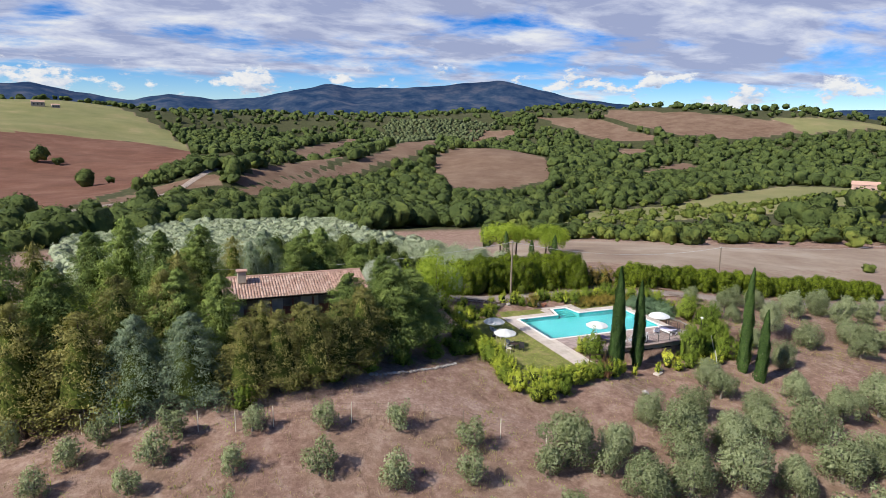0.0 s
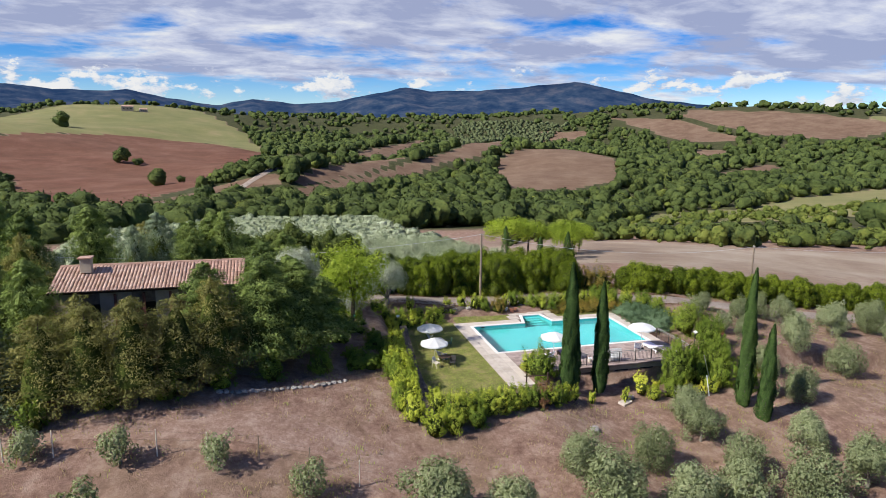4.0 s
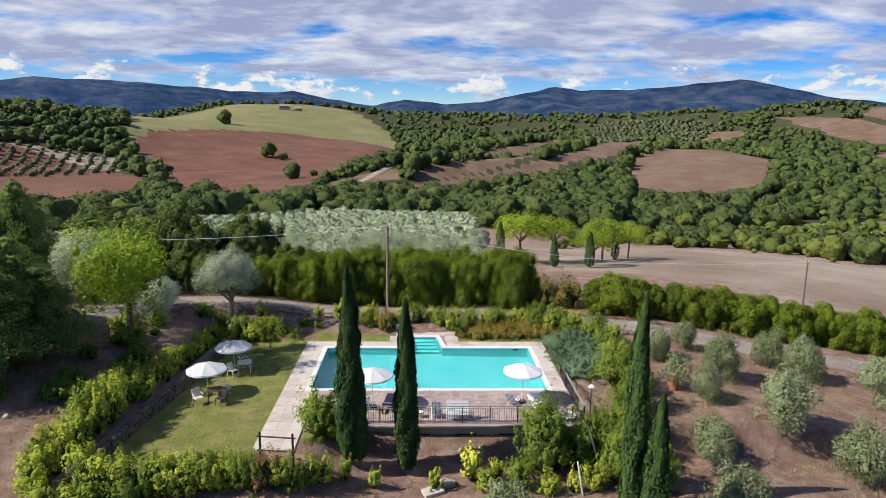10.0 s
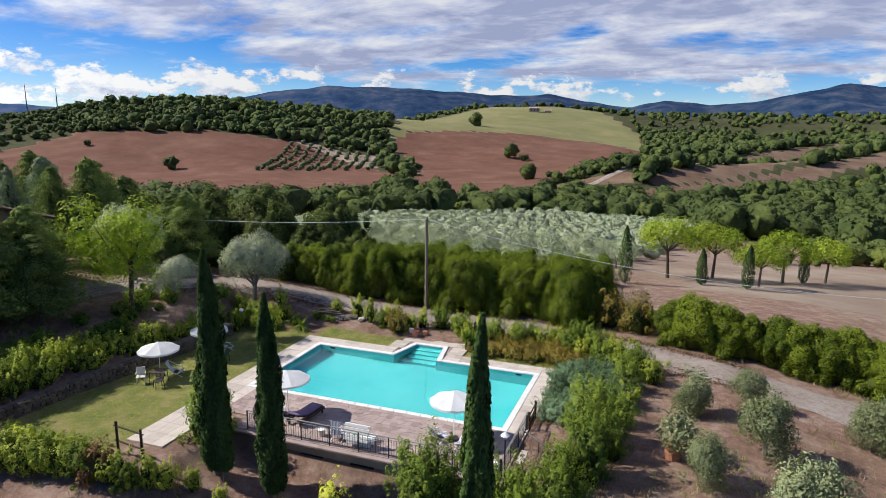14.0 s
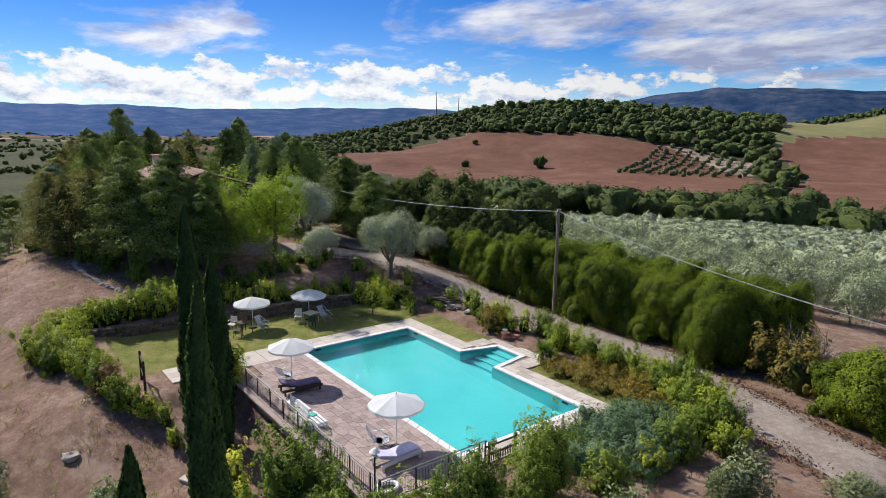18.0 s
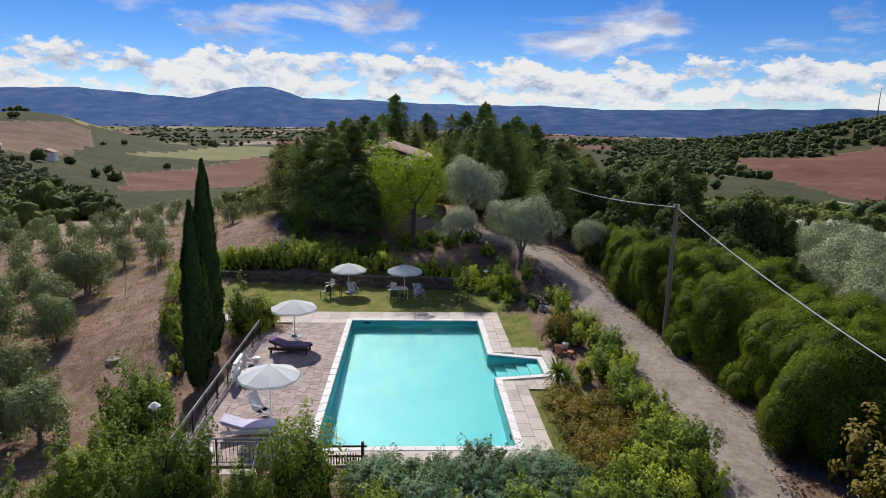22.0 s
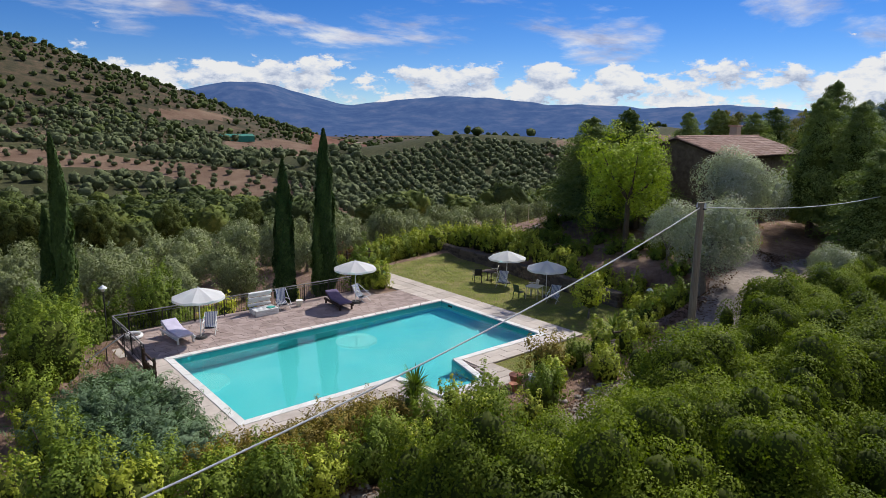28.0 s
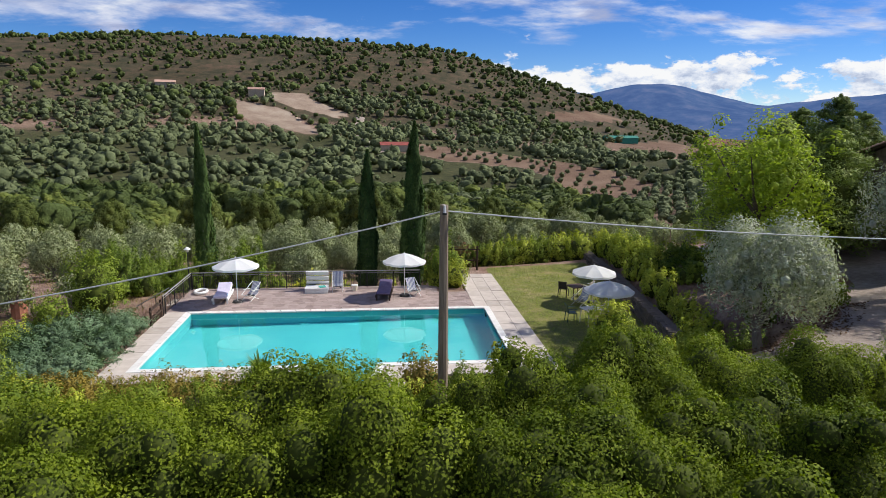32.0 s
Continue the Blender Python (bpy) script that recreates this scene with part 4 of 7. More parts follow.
def spray_mesh(name, w, h, low, shoots, per, leaf, mat, seed, aspect=0.55, reach=0.2, rise=0.5, lumps=0.22, boxy=0.0, stout=0.42, rough=0.24, solid=True, inner=0.58):
    """A bush of leafy tufts that grow outwards and up from an uneven body."""
    r = np.random.default_rng(seed)
    d = r.normal(size=(shoots, 3))
    d /= np.linalg.norm(d, axis=1, keepdims=True)
    d[:, 2] = np.where(d[:, 2] < -0.5, -d[:, 2], d[:, 2])
    m, waves = np.ones(shoots), []
    for f, a in ((2.0, 1.0), (3.6, 0.8), (6.5, 0.5)):
        k, k2, f0, f1 = r.normal(size=3) * f, r.normal(size=3) * f, r.uniform(0, 6.3), r.uniform(0, 6.3)
        waves.append((k, k2, a, f0, f1))
        m += lumps * a * np.sin(d @ k + f0) * np.cos(d @ k2 + f1)
    flat = d / np.abs(d).max(1, keepdims=True)
    body = d * (1 - boxy) + flat * boxy * 0.8
    p = body * m[:, None] * r.uniform(0.55, 1.0, shoots)[:, None] * [w / 2, w / 2, (h - low) / 2]
    way = d * [1, 1, 0.5] + [0, 0, rise] + 0.35 * r.normal(size=d.shape)
    way /= np.linalg.norm(way, axis=1, keepdims=True)
    run = reach * w * r.uniform(0.5, 1.2, shoots) * np.where(r.random(shoots) < 0.1, 1.5, 1.0)
    # leaves stand round each tuft, thick in its middle and thin at its tip
    s = np.sort(r.random((shoots, per)) ** 0.8, 1)
    girth = stout * run[:, None] * np.sin(np.pi * np.clip(0.15 + 0.80 * s, 0, 1)) ** 0.7
    side = r.normal(size=(shoots, per, 3))
    side -= way[:, None] * np.sum(side * way[:, None], 2, keepdims=True)
    side /= np.linalg.norm(side, axis=2, keepdims=True)
    q = p[:, None] + way[:, None] * (run[:, None] * (s - 0.25))[..., None] + side * (girth * r.uniform(0.55, 1.12, (shoots, per)))[..., None]
    normal = side * (1.05 - 0.6 * s)[..., None] + way[:, None] * (0.2 + 0.8 * s)[..., None] + 0.35 * d[:, None]
    q, normal = q.reshape(-1, 3), normal.reshape(-1, 3)
    core = ball(5)
    mc = np.ones(len(core))
    for k, k2, a, f0, f1 in waves:
        mc += lumps * a * np.sin(core @ k + f0) * np.cos(core @ k2 + f1)
    flat = core / np.abs(core).max(1, keepdims=True)
    core = (core * (1 - boxy) + flat * boxy * 0.8) * mc[:, None] * inner * [w / 2, w / 2, (h - low) / 2]
    q = np.concatenate([core, q])
    q[:, :2] *= (w / 2) / np.quantile(np.hypot(q[:, 0], q[:, 1]), 0.97)
    lo, hi = np.quantile(q[:, 2], 0.02), np.quantile(q[:, 2], 0.985)
    q[:, 2] = low + (q[:, 2] - lo) / (hi - lo) * (h - low)
    q[:, 2] = np.maximum(q[:, 2], 0.02)
    core, q = q[:len(core)], q[len(core):]
    along = np.repeat(way, per, 0)
    n = len(q)
    out = normal / np.linalg.norm(normal, axis=1, keepdims=True) + 0.5 * np.repeat(d, per, 0) + [0, 0, 0.15]
    normal = normal + rough * r.normal(size=(n, 3))
    long = leaf * r.uniform(0.6, 1.35, n)
    normal = towards(normal, out)
    v, f = quads_at(q, normal, long, long * aspect, along + 0.7 * r.normal(size=(n, 3)), 0.12)
    normal /= np.linalg.norm(normal, axis=1, keepdims=True)
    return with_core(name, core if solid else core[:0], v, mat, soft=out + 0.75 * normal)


def billow_mesh(name, w, h, low, lobes, count, leaf, mat, seed, aspect=0.6, size=(0.10, 0.17), shell=0.84, rough=0.25, inner=0.78, lumps=0.2, top=1.0, inside_mat=None):
    """A dense crown of many small rounded billows; without inside_mat the core colours the gaps dark as shade."""
    r = np.random.default_rng(seed)
    d = r.normal(size=(lobes, 3))
    d /= np.linalg.norm(d, axis=1, keepdims=True)
    d[:, 2] = np.where(d[:, 2] < -0.35, -d[:, 2], d[:, 2])
    waves = [(r.normal(size=3) * f, r.normal(size=3) * f, a, r.uniform(0, 6.3), r.uniform(0, 6.3)) for f, a in ((2.0, 1.0), (3.6, 0.8), (6.5, 0.5))]

    def body(v):
        m = np.ones(len(v))
        for k, k2, a, f0, f1 in waves:
            m += lumps * a * np.sin(v @ k + f0) * np.cos(v @ k2 + f1)
        return v * m[:, None] * [w / 2, w / 2, (h - low) / 2]

    s = r.uniform(*size, lobes) * w
    c = body(d) * (1 - 1.6 * s / w)[:, None] * r.uniform(0.86, 1.04, lobes)[:, None]
    radii = np.column_stack([s, s, s * r.uniform(0.75, 1.1, lobes) * top])
    k = r.choice(lobes, count * 2, p=s ** 2 / (s ** 2).sum())
    e = r.normal(size=(count * 2, 3))
    e /= np.linalg.norm(e, axis=1, keepdims=True)
    q = c[k] + e * radii[k] * (shell + (1.06 - shell) * r.random(count * 2) ** 0.6)[:, None]
    keep = np.ones(count * 2, bool)
    for i in range(lobes):
        keep &= (((q - c[i]) / radii[i]) ** 2).sum(1) > shell ** 2 * 0.72
    keep &= (q * e).sum(1) > -0.15 * w
    q, e = q[keep][:count], e[keep][:count]
    unit = ball(2)
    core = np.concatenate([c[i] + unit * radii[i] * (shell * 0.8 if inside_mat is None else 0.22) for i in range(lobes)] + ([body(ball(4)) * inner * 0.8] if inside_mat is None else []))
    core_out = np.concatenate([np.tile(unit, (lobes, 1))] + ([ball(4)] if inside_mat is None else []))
    whole = q / [w / 2, w / 2, (h - low) / 2]
    bottom = np.quantile(q[:, 2], 0.02)
    scale = [(w / 2) / np.quantile(np.hypot(q[:, 0], q[:, 1]), 0.98)] * 2 + [(h - low) / (np.quantile(q[:, 2], 0.99) - bottom)]
    for v in (q, core):
        v[:, 2] -= bottom
        v *= scale
        v[:, 2] = np.maximum(v[:, 2] + low, 0.02)
    n = len(q)
    long = leaf * r.uniform(0.6, 1.35, n)
    normal = towards(e + rough * r.normal(size=(n, 3)) + [0, 0, 0.1], e)
    v, f = quads_at(q, normal, long, long * aspect, r.normal(size=(n, 3)), 0.12)
    normal /= np.linalg.norm(normal, axis=1, keepdims=True)
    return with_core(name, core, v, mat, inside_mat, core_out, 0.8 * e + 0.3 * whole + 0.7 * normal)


TEMPLATES = {}
USED = set()


def place(key, x, y, size=1.0, turn=None, tall=1.0, label="", group="", sink=0.03, z=None):
    """Puts a plant of a kind on the ground; the first one is the template itself."""
    ob = TEMPLATES[key][int(rng.integers(len(TEMPLATES[key])))]
    at = (x, y, (float(height(x, y)) if z is None else z) - sink)
    m = pose(*at, 0, 0, rng.uniform(0, 360) if turn is None else turn) @ Matrix.Diagonal((size, size, size * tall, 1))
    if ob.name in USED:
        made = copy_thing(ob, m @ Matrix.Diagonal((1 / ob.scale[0], 1 / ob.scale[1], 1 / ob.scale[2], 1)))
    else:
        USED.add(ob.name)
        ob.matrix_basis, made = m, ob
    return tagged(made, label, "", group)


def kind(key, obs, label, category, group=""):
    for ob in obs:
        tagged(ob, label, category, group)
    TEMPLATES[key] = obs


def make_bushes(key, name, mat, label, variants=3, w=2.0, h=1.8, shoots=200, per=8, leaf=0.15, low=0.0, seed=10, group="", aspect=0.55, category="bush", stems=True, **shape):
    obs = []
    for i in range(variants):
        r = np.random.default_rng(seed + i)
        crown = (billow_mesh if "size" in shape else spray_mesh)("crown", w, h, low, shoots, per, leaf, mat, seed + i, aspect, **shape)
        segs = []
        for _ in range(5 if stems else 0):
            a = r.uniform(0, 6.28)
            segs.append(((0.05 * math.cos(a), 0.05 * math.sin(a), -0.15), (0.25 * w * math.cos(a), 0.25 * w * math.sin(a), h * r.uniform(0.5, 0.8)), 0.03 * max(1, w / 2), 0.012))
        obs.append(plant(name, stem_mesh("stem", BARK, segs, 5) if segs else None, crown))
    kind(key, obs, label, category, group)


HEDGE_WORDS = "dense green evergreen hedge bush beside the gravel drive"
make_bushes("hedge", "hedge_bush", LEAF_HEDGE, HEDGE_WORDS, 4, 4.0, 3.5, 90, 70000, 0.054, 0.0, 20, "hedge along the drive", 0.62, size=(0.09, 0.20), lumps=0.36, rough=0.5, shell=0.78)
make_bushes("hedge_far", "hedge_bush", LEAF_HEDGE, HEDGE_WORDS, 3, 4.0, 3.5, 90, 17000, 0.115, 0.0, 25, "hedge along the drive", 0.62, size=(0.08, 0.16), lumps=0.28)
make_bushes("laurel", "laurel_bush", LEAF_LAUREL, "glossy green laurel bush", 3, 2.0, 1.9, 64, 50, 0.10, 0.0, 40, reach=0.30, rise=1.0, lumps=0.28, stout=0.34)
make_bushes("bright", "garden_shrub", LEAF_BRIGHT, "light yellow-green garden shrub", 3, 1.6, 1.5, 48, 44, 0.09, 0.0, 60, reach=0.34, rise=1.1, lumps=0.3, stout=0.32)
make_bushes("yellow", "yellow_shrub", LEAF_YELLOW, "yellow-leaved shrub with loose twigs", 2, 1.2, 1.6, 34, 22, 0.12, 0.1, 80, reach=0.45, rise=1.4, lumps=0.3, stout=0.28)
make_bushes("red", "purple_shrub", LEAF_RED, "dark purple-red leaved shrub", 2, 1.5, 1.7, 42, 30, 0.12, 0.0, 90, reach=0.36, rise=1.2, lumps=0.3, stout=0.3)
make_bushes("rust", "rusty_shrub", LEAF_RUST, "olive and rusty-brown autumn shrub", 2, 2.6, 2.2, 66, 34, 0.15, 0.0, 100, reach=0.28, rise=1.0, lumps=0.3, stout=0.34)
make_bushes("cotoneaster", "cotoneaster_bush", LEAF_RUST, "low spreading rusty-green shrub beside the pool steps", 2, 2.4, 0.9, 80, 34, 0.09, 0.0, 105, aspect=0.5, stems=False, reach=0.24, rise=0.8, lumps=0.25, stout=0.3)
make_bushes("juniper", "juniper_bush", LEAF_JUNIPER, "spreading blue-green juniper beside the pool", 2, 3.0, 1.1, 170, 80, 0.10, 0.0, 110, aspect=0.34, reach=0.34, rise=0.35, lumps=0.3, stout=0.2)
make_bushes("low", "low_shrub", LEAF_LAUREL, "low green shrub beside the lawn", 3, 1.1, 0.7, 28, 26, 0.10, 0.0, 120, stems=False, reach=0.32, rise=0.9, lumps=0.25, stout=0.34)
make_bushes("round", "round_tree", LEAF_LAUREL, "small round-headed green tree", 1, 2.7, 3.2, 110, 44, 0.10, 0.4, 130, category="tree", reach=0.22, rise=0.8, lumps=0.26, inner=0.6)
make_bushes("lemon", "lemon_tree", LEAF_BRIGHT, "small lemon tree with a light green crown", 1, 2.0, 2.3, 60, 34, 0.12, 0.7, 140, category="tree", reach=0.26, rise=0.4)
make_bushes("big_laurel", "tall_laurel", LEAF_LAUREL, "tall bushy green laurel below the terrace", 2, 3.4, 4.0, 210, 56, 0.105, 0.0, 150, reach=0.18, rise=1.1, lumps=0.3, stout=0.36, inner=0.62)
make_bushes("fringe", "slim_shrub", LEAF_BRIGHT, "slim upright yellow-green shrub in a row", 3, 0.9, 1.3, 22, 34, 0.11, 0.0, 160, stems=False, reach=0.5, rise=2.0, lumps=0.25, stout=0.26)
make_bushes("oak", "holm_oak", LEAF_OAK, "dark evergreen oak with a dense rounded crown", 2, 6.0, 5.6, 110, 15000, 0.18, 0.5, 170, category="tree", size=(0.07, 0.15), lumps=0.28)
make_bushes("pine", "stone_pine", LEAF_PINE, "bright green pine with a rounded crown", 2, 5.2, 7.5, 64, 12000, 0.15, 2.0, 180, aspect=0.45, category="tree", size=(0.08, 0.20), lumps=0.5, shell=0.6, inner=0.5, inside_mat=LEAF_PINE)
make_bushes("umbrella_pine", "umbrella_pine", LEAF_PINE, "bright green umbrella pine with a flat crown", 2, 8.0, 7.0, 70, 4200, 0.26, 3.4, 190, aspect=0.45, category="tree", size=(0.09, 0.16), shell=0.66, inner=0.6, inside_mat=LEAF_PINE)


def stems_for(key, segs_list, mat):
    """Gives the trees of a kind real trunks."""
    for ob, segs in zip(TEMPLATES[key], segs_list):
        for c in ob.children:
            if c.name.startswith("trunk"):
                c.data = stem_mesh("trunk", mat, segs)


def tree_segs(r, h, r0, reach, fork=0.4, arms=6):
    segs = [((0, 0, -0.2), (0.05 * h * r.uniform(-1, 1), 0.05 * h * r.uniform(-1, 1), h * fork), r0, r0 * 0.7)]
    top = segs[0][1]
    for i in range(arms):
        a = 6.28 * i / arms + r.uniform(-0.4, 0.4)
        mid = (top[0] + reach * 0.5 * math.cos(a), top[1] + reach * 0.5 * math.sin(a), h * r.uniform(fork + 0.1, 0.75))
        end = (top[0] + reach * math.cos(a), top[1] + reach * math.sin(a), h * r.uniform(0.65, 0.9))
        segs += [(top, mid, r0 * 0.5, r0 * 0.3), (mid, end, r0 * 0.3, r0 * 0.08)]
    return segs


tr = np.random.default_rng(5)
stems_for("pine", [tree_segs(tr, 7.2, 0.16, 1.6, 0.45) for _ in range(2)], BARK)
stems_for("umbrella_pine", [tree_segs(tr, 6.2, 0.22, 2.6, 0.5, 8) for _ in range(2)], BARK)
stems_for("oak", [tree_segs(tr, 5.2, 0.2, 1.8, 0.3) for _ in range(2)], BARK)
stems_for("round", [tree_segs(tr, 3.0, 0.07, 0.7, 0.3)], BARK)
stems_for("lemon", [tree_segs(tr, 2.2, 0.06, 0.5, 0.4)], BARK_GREY)


def make_olives(key, name, mat, label, variants, w, h, n, count, leaf, seed, group="", low=0.10):
    obs = []
    for i in range(variants):
        r = np.random.default_rng(seed + i)
        crown = billow_mesh("crown", w, h, h * low, n, count, leaf, mat, seed + i, 0.42, size=(0.11, 0.24), shell=0.55, rough=0.45, inner=0.5, lumps=0.34, inside_mat=mat)
        obs.append(plant(name, stem_mesh("trunk", BARK_GREY, tree_segs(r, h * 0.85, 0.045 * h, 0.28 * w, 0.25, 5), 6), crown))
    kind(key, obs, label, "tree", group)


make_olives("olive", "olive_tree", LEAF_OLIVE, "grey-green olive tree with a loose round crown", 4, 2.9, 2.8, 46, 7400, 0.125, 200, "olives on the slope")
make_olives("olive_far", "olive_tree", LEAF_OLIVE, "grey-green olive tree with a loose round crown", 2, 2.9, 2.8, 36, 2600, 0.21, 205, "olives on the slope")
make_olives("sapling", "olive_sapling", LEAF_OLIVE, "young small grey-green olive tree on bare soil", 3, 1.8, 1.9, 26, 1300, 0.15, 210, "young olives by the fence")
make_olives("silver", "old_olive_tree", LEAF_SILVER, "old silvery olive tree with a wide crown and forked trunk", 2, 4.9, 4.8, 42, 19000, 0.12, 220, low=0.36)
make_olives("pale_olive", "grove_olive", LEAF_GROVE, "pale grey-green olive in rows behind the hedge", 3, 4.2, 3.6, 40, 2200, 0.22, 230, "olives behind the hedge")


def conifer_mesh(name, h, w, mat, seed, count=22000, leaf=0.16, base=0.14, droop=0.25, power=0.7, gaps=0.2, rag=0.3, thick=0.19):
    """A cone of layered boughs, each a long tuft of sprays, round a core coloured dark as shade."""
    r = np.random.default_rng(seed)
    boughs = int(h * 30)
    per = count // boughs
    lean = r.uniform(0, 6.28)
    pts, out, way, size = [], [], [], []
    for i in range(boughs):
        k = r.random() ** 1.05
        a = 2.4 * i + r.uniform(-0.5, 0.5)
        reach = w / 2 * (1 - k) ** power * min(1, 0.55 + 3.2 * k) * r.uniform(1 - rag, 1 + rag * 0.5) * (1 + 0.14 * math.cos(a - lean) + 0.12 * math.sin(3 * a + 9 * k)) + 0.14
        if r.random() < gaps * 0.5:
            continue
        z = h * (base + (0.975 - base) * k)
        d, e = np.array([math.cos(a), math.sin(a), 0]), np.array([-math.sin(a), math.cos(a), 0])
        s = 0.2 + 0.8 * r.random(per) ** 0.62
        sag, rise = droop * r.uniform(0.4, 1.5), r.uniform(0.12, 0.4)
        axis = d * (s * reach)[:, None] + np.array([0, 0, 1]) * (z + rise * reach * s - sag * reach * s ** 2)[:, None]
        fat = (thick * reach + 0.15) * np.sqrt(np.sin(np.pi * np.clip(0.08 + 0.86 * s, 0, 1)))
        u = r.normal(size=(per, 3))
        u /= np.linalg.norm(u, axis=1, keepdims=True)
        pts.append(axis + u * (fat * r.uniform(0.62, 1.08, per))[:, None] * [1, 1, 0.95])
        out.append(u * [1, 1, 1.3] + 0.55 * d + [0, 0, 0.2])
        way.append(d - [0, 0, 0.55 * droop / 0.25] + 0.5 * u)
        size.append(leaf * r.uniform(0.6, 1.35, per) * (1 - 0.3 * k))
    # the leading shoot
    s = r.random(260)
    u = r.normal(size=(260, 3)) * [1, 1, 0.3]
    u /= np.linalg.norm(u, axis=1, keepdims=True)
    pts.append(u * (0.04 + 0.2 * (1 - s))[:, None] + np.array([0, 0, 1]) * (h * (0.91 + 0.09 * s))[:, None])
    out.append(u + [0, 0, 0.2])
    way.append(u + [0, 0, 1.0])
    size.append(np.full(260, leaf * 0.8))
    pts, out, way, size = (np.concatenate(v) for v in (pts, out, way, size))
    n = len(pts)
    normal = towards(out + 0.45 * r.normal(size=(n, 3)), out)
    v, f = quads_at(pts, normal, size, size * 0.42, way + 0.35 * r.normal(size=(n, 3)), 0.1)
    normal /= np.linalg.norm(normal, axis=1, keepdims=True)
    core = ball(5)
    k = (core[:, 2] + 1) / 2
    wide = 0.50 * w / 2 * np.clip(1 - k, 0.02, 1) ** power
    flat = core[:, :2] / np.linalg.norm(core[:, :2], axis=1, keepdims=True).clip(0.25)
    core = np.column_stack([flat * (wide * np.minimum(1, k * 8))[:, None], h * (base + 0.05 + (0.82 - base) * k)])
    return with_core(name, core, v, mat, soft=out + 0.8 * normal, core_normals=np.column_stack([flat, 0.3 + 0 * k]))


def make_conifers(key, name, mat, label, variants, h, w, seed, **more):
    obs = []
    for i in range(variants):
        crown = conifer_mesh("crown", h, w, mat, seed + i, **more)
        r = np.random.default_rng(seed + i)
        ob = plant(name, stem_mesh("trunk", BARK, [((0, 0, -0.3), (0, 0, h * 0.93), 0.022 * h, 0.02)], 6), crown)
        for a in r.uniform(0, 6.28, 4):
            z = h * r.uniform(0.08, 0.4)
            l = w * 0.36 * (1 - z / h)
            child("limb", stem_mesh("limb", BARK, [((0, 0, z), (l * math.cos(a), l * math.sin(a), z + 0.15 * l), 0.05, 0.015)], 6), ob)
        obs.append(ob)
    kind(key, obs, label, "tree")


make_conifers("conifer", "conifer", LEAF_CONIFER, "tall dark green conifer near the house", 4, 9.0, 5.2, 300, count=32000, power=0.6, leaf=0.17, base=0.13, droop=0.26, rag=0.4, gaps=0.3)
make_conifers("blue_cedar", "blue_cedar", LEAF_BLUE, "large blue-green cedar with drooping boughs", 2, 8.0, 6.0, 310, count=26000, droop=0.3, power=0.66, leaf=0.15, base=0.05)
make_conifers("dull_conifer", "old_cypress", LEAF_DULL, "thin olive-brown conifer with bare twigs below", 3, 7.0, 3.7, 320, count=15000, droop=0.34, power=0.5, gaps=0.5, rag=0.5, leaf=0.14, base=0.10)


def cypress_mesh(h, w, seed, count=12000):
    r = np.random.default_rng(seed)
    k = r.random(count) ** 0.9
    lean = np.cumsum(r.normal(size=24)) * 0.006 * h
    body = w / 2 * np.minimum(1, (k + 0.05) * 6) ** 0.5 * np.maximum(0.03, 1 - k ** 2.6) ** 0.75
    a = r.uniform(0, 2 * np.pi, count)
    lump = 1 + 0.13 * np.sin(3 * a + 9 * k) + 0.10 * np.sin(5 * a - 23 * k) + 0.06 * np.sin(41 * k + a)
    rad = body * lump * (0.72 + 0.30 * r.random(count))
    p = np.column_stack([rad * np.cos(a) + np.interp(k, np.linspace(0, 1, 24), lean) * 0.4, rad * np.sin(a), 0.25 + h * k * 0.985])
    out = np.column_stack([np.cos(a), np.sin(a), 0.25 + 0 * a])
    size = 0.20 * r.uniform(0.6, 1.3, count)
    normal = towards(out + 0.45 * r.normal(size=out.shape), out)
    v, f = quads_at(p, normal, size, size * 0.4, np.column_stack([0.3 * r.normal(size=count), 0.3 * r.normal(size=count), np.ones(count)]) + 0.25 * out, 0.1)
    return mesh_of("crown", v, f, LEAF_CYPRESS, normals=np.repeat(0.7 * out + 0.7 * normal / np.linalg.norm(normal, axis=1, keepdims=True), 4, 0))


def cypress(x, y, z0, z1, w, seed, label, count=6500):
    ob = empty("cypress", (x, y, z0))
    child("trunk", stem_mesh("trunk", BARK_GREY, [((0, 0, -0.3), (0, 0, (z1 - z0) * 0.8), 0.13, 0.02)]), ob)
    child("crown", cypress_mesh(z1 - z0, w, seed, count), ob)
    return tagged(ob, label, "tree", "cypresses below the terrace")


cypress(3.06, -6.84, -0.85, 8.9, 1.25, 1, "tall slender dark Italian cypress with a small side shoot", 17000)
cypress(3.55, -6.9, -0.85, 4.6, 0.75, 2, "short cypress shoot growing against the tall one", 5000)
cypress(5.82, -6.62, -1.5, 7.25, 1.15, 3, "slender dark Italian cypress below the terrace", 15000)
cypress(15.9, -10.2, -2.5, 8.65, 1.1, 4, "tall slender dark Italian cypress on the slope", 16000)
cypress(16.15, -12.1, -2.9, 4.9, 1.1, 5, "shorter dark Italian cypress on the slope", 10000)
for x, y, top, w in ((16.2, 42.2, 3.4, 1.5), (24.0, 47.0, 0.6, 1.2), (28.5, 46.5, 1.4, 1.3), (36, 60, 0.0, 1.2)):
    cypress(x, y, float(height(x, y)) - 0.1, top, w, int(x), "dark cypress beside the umbrella pines", 2500)

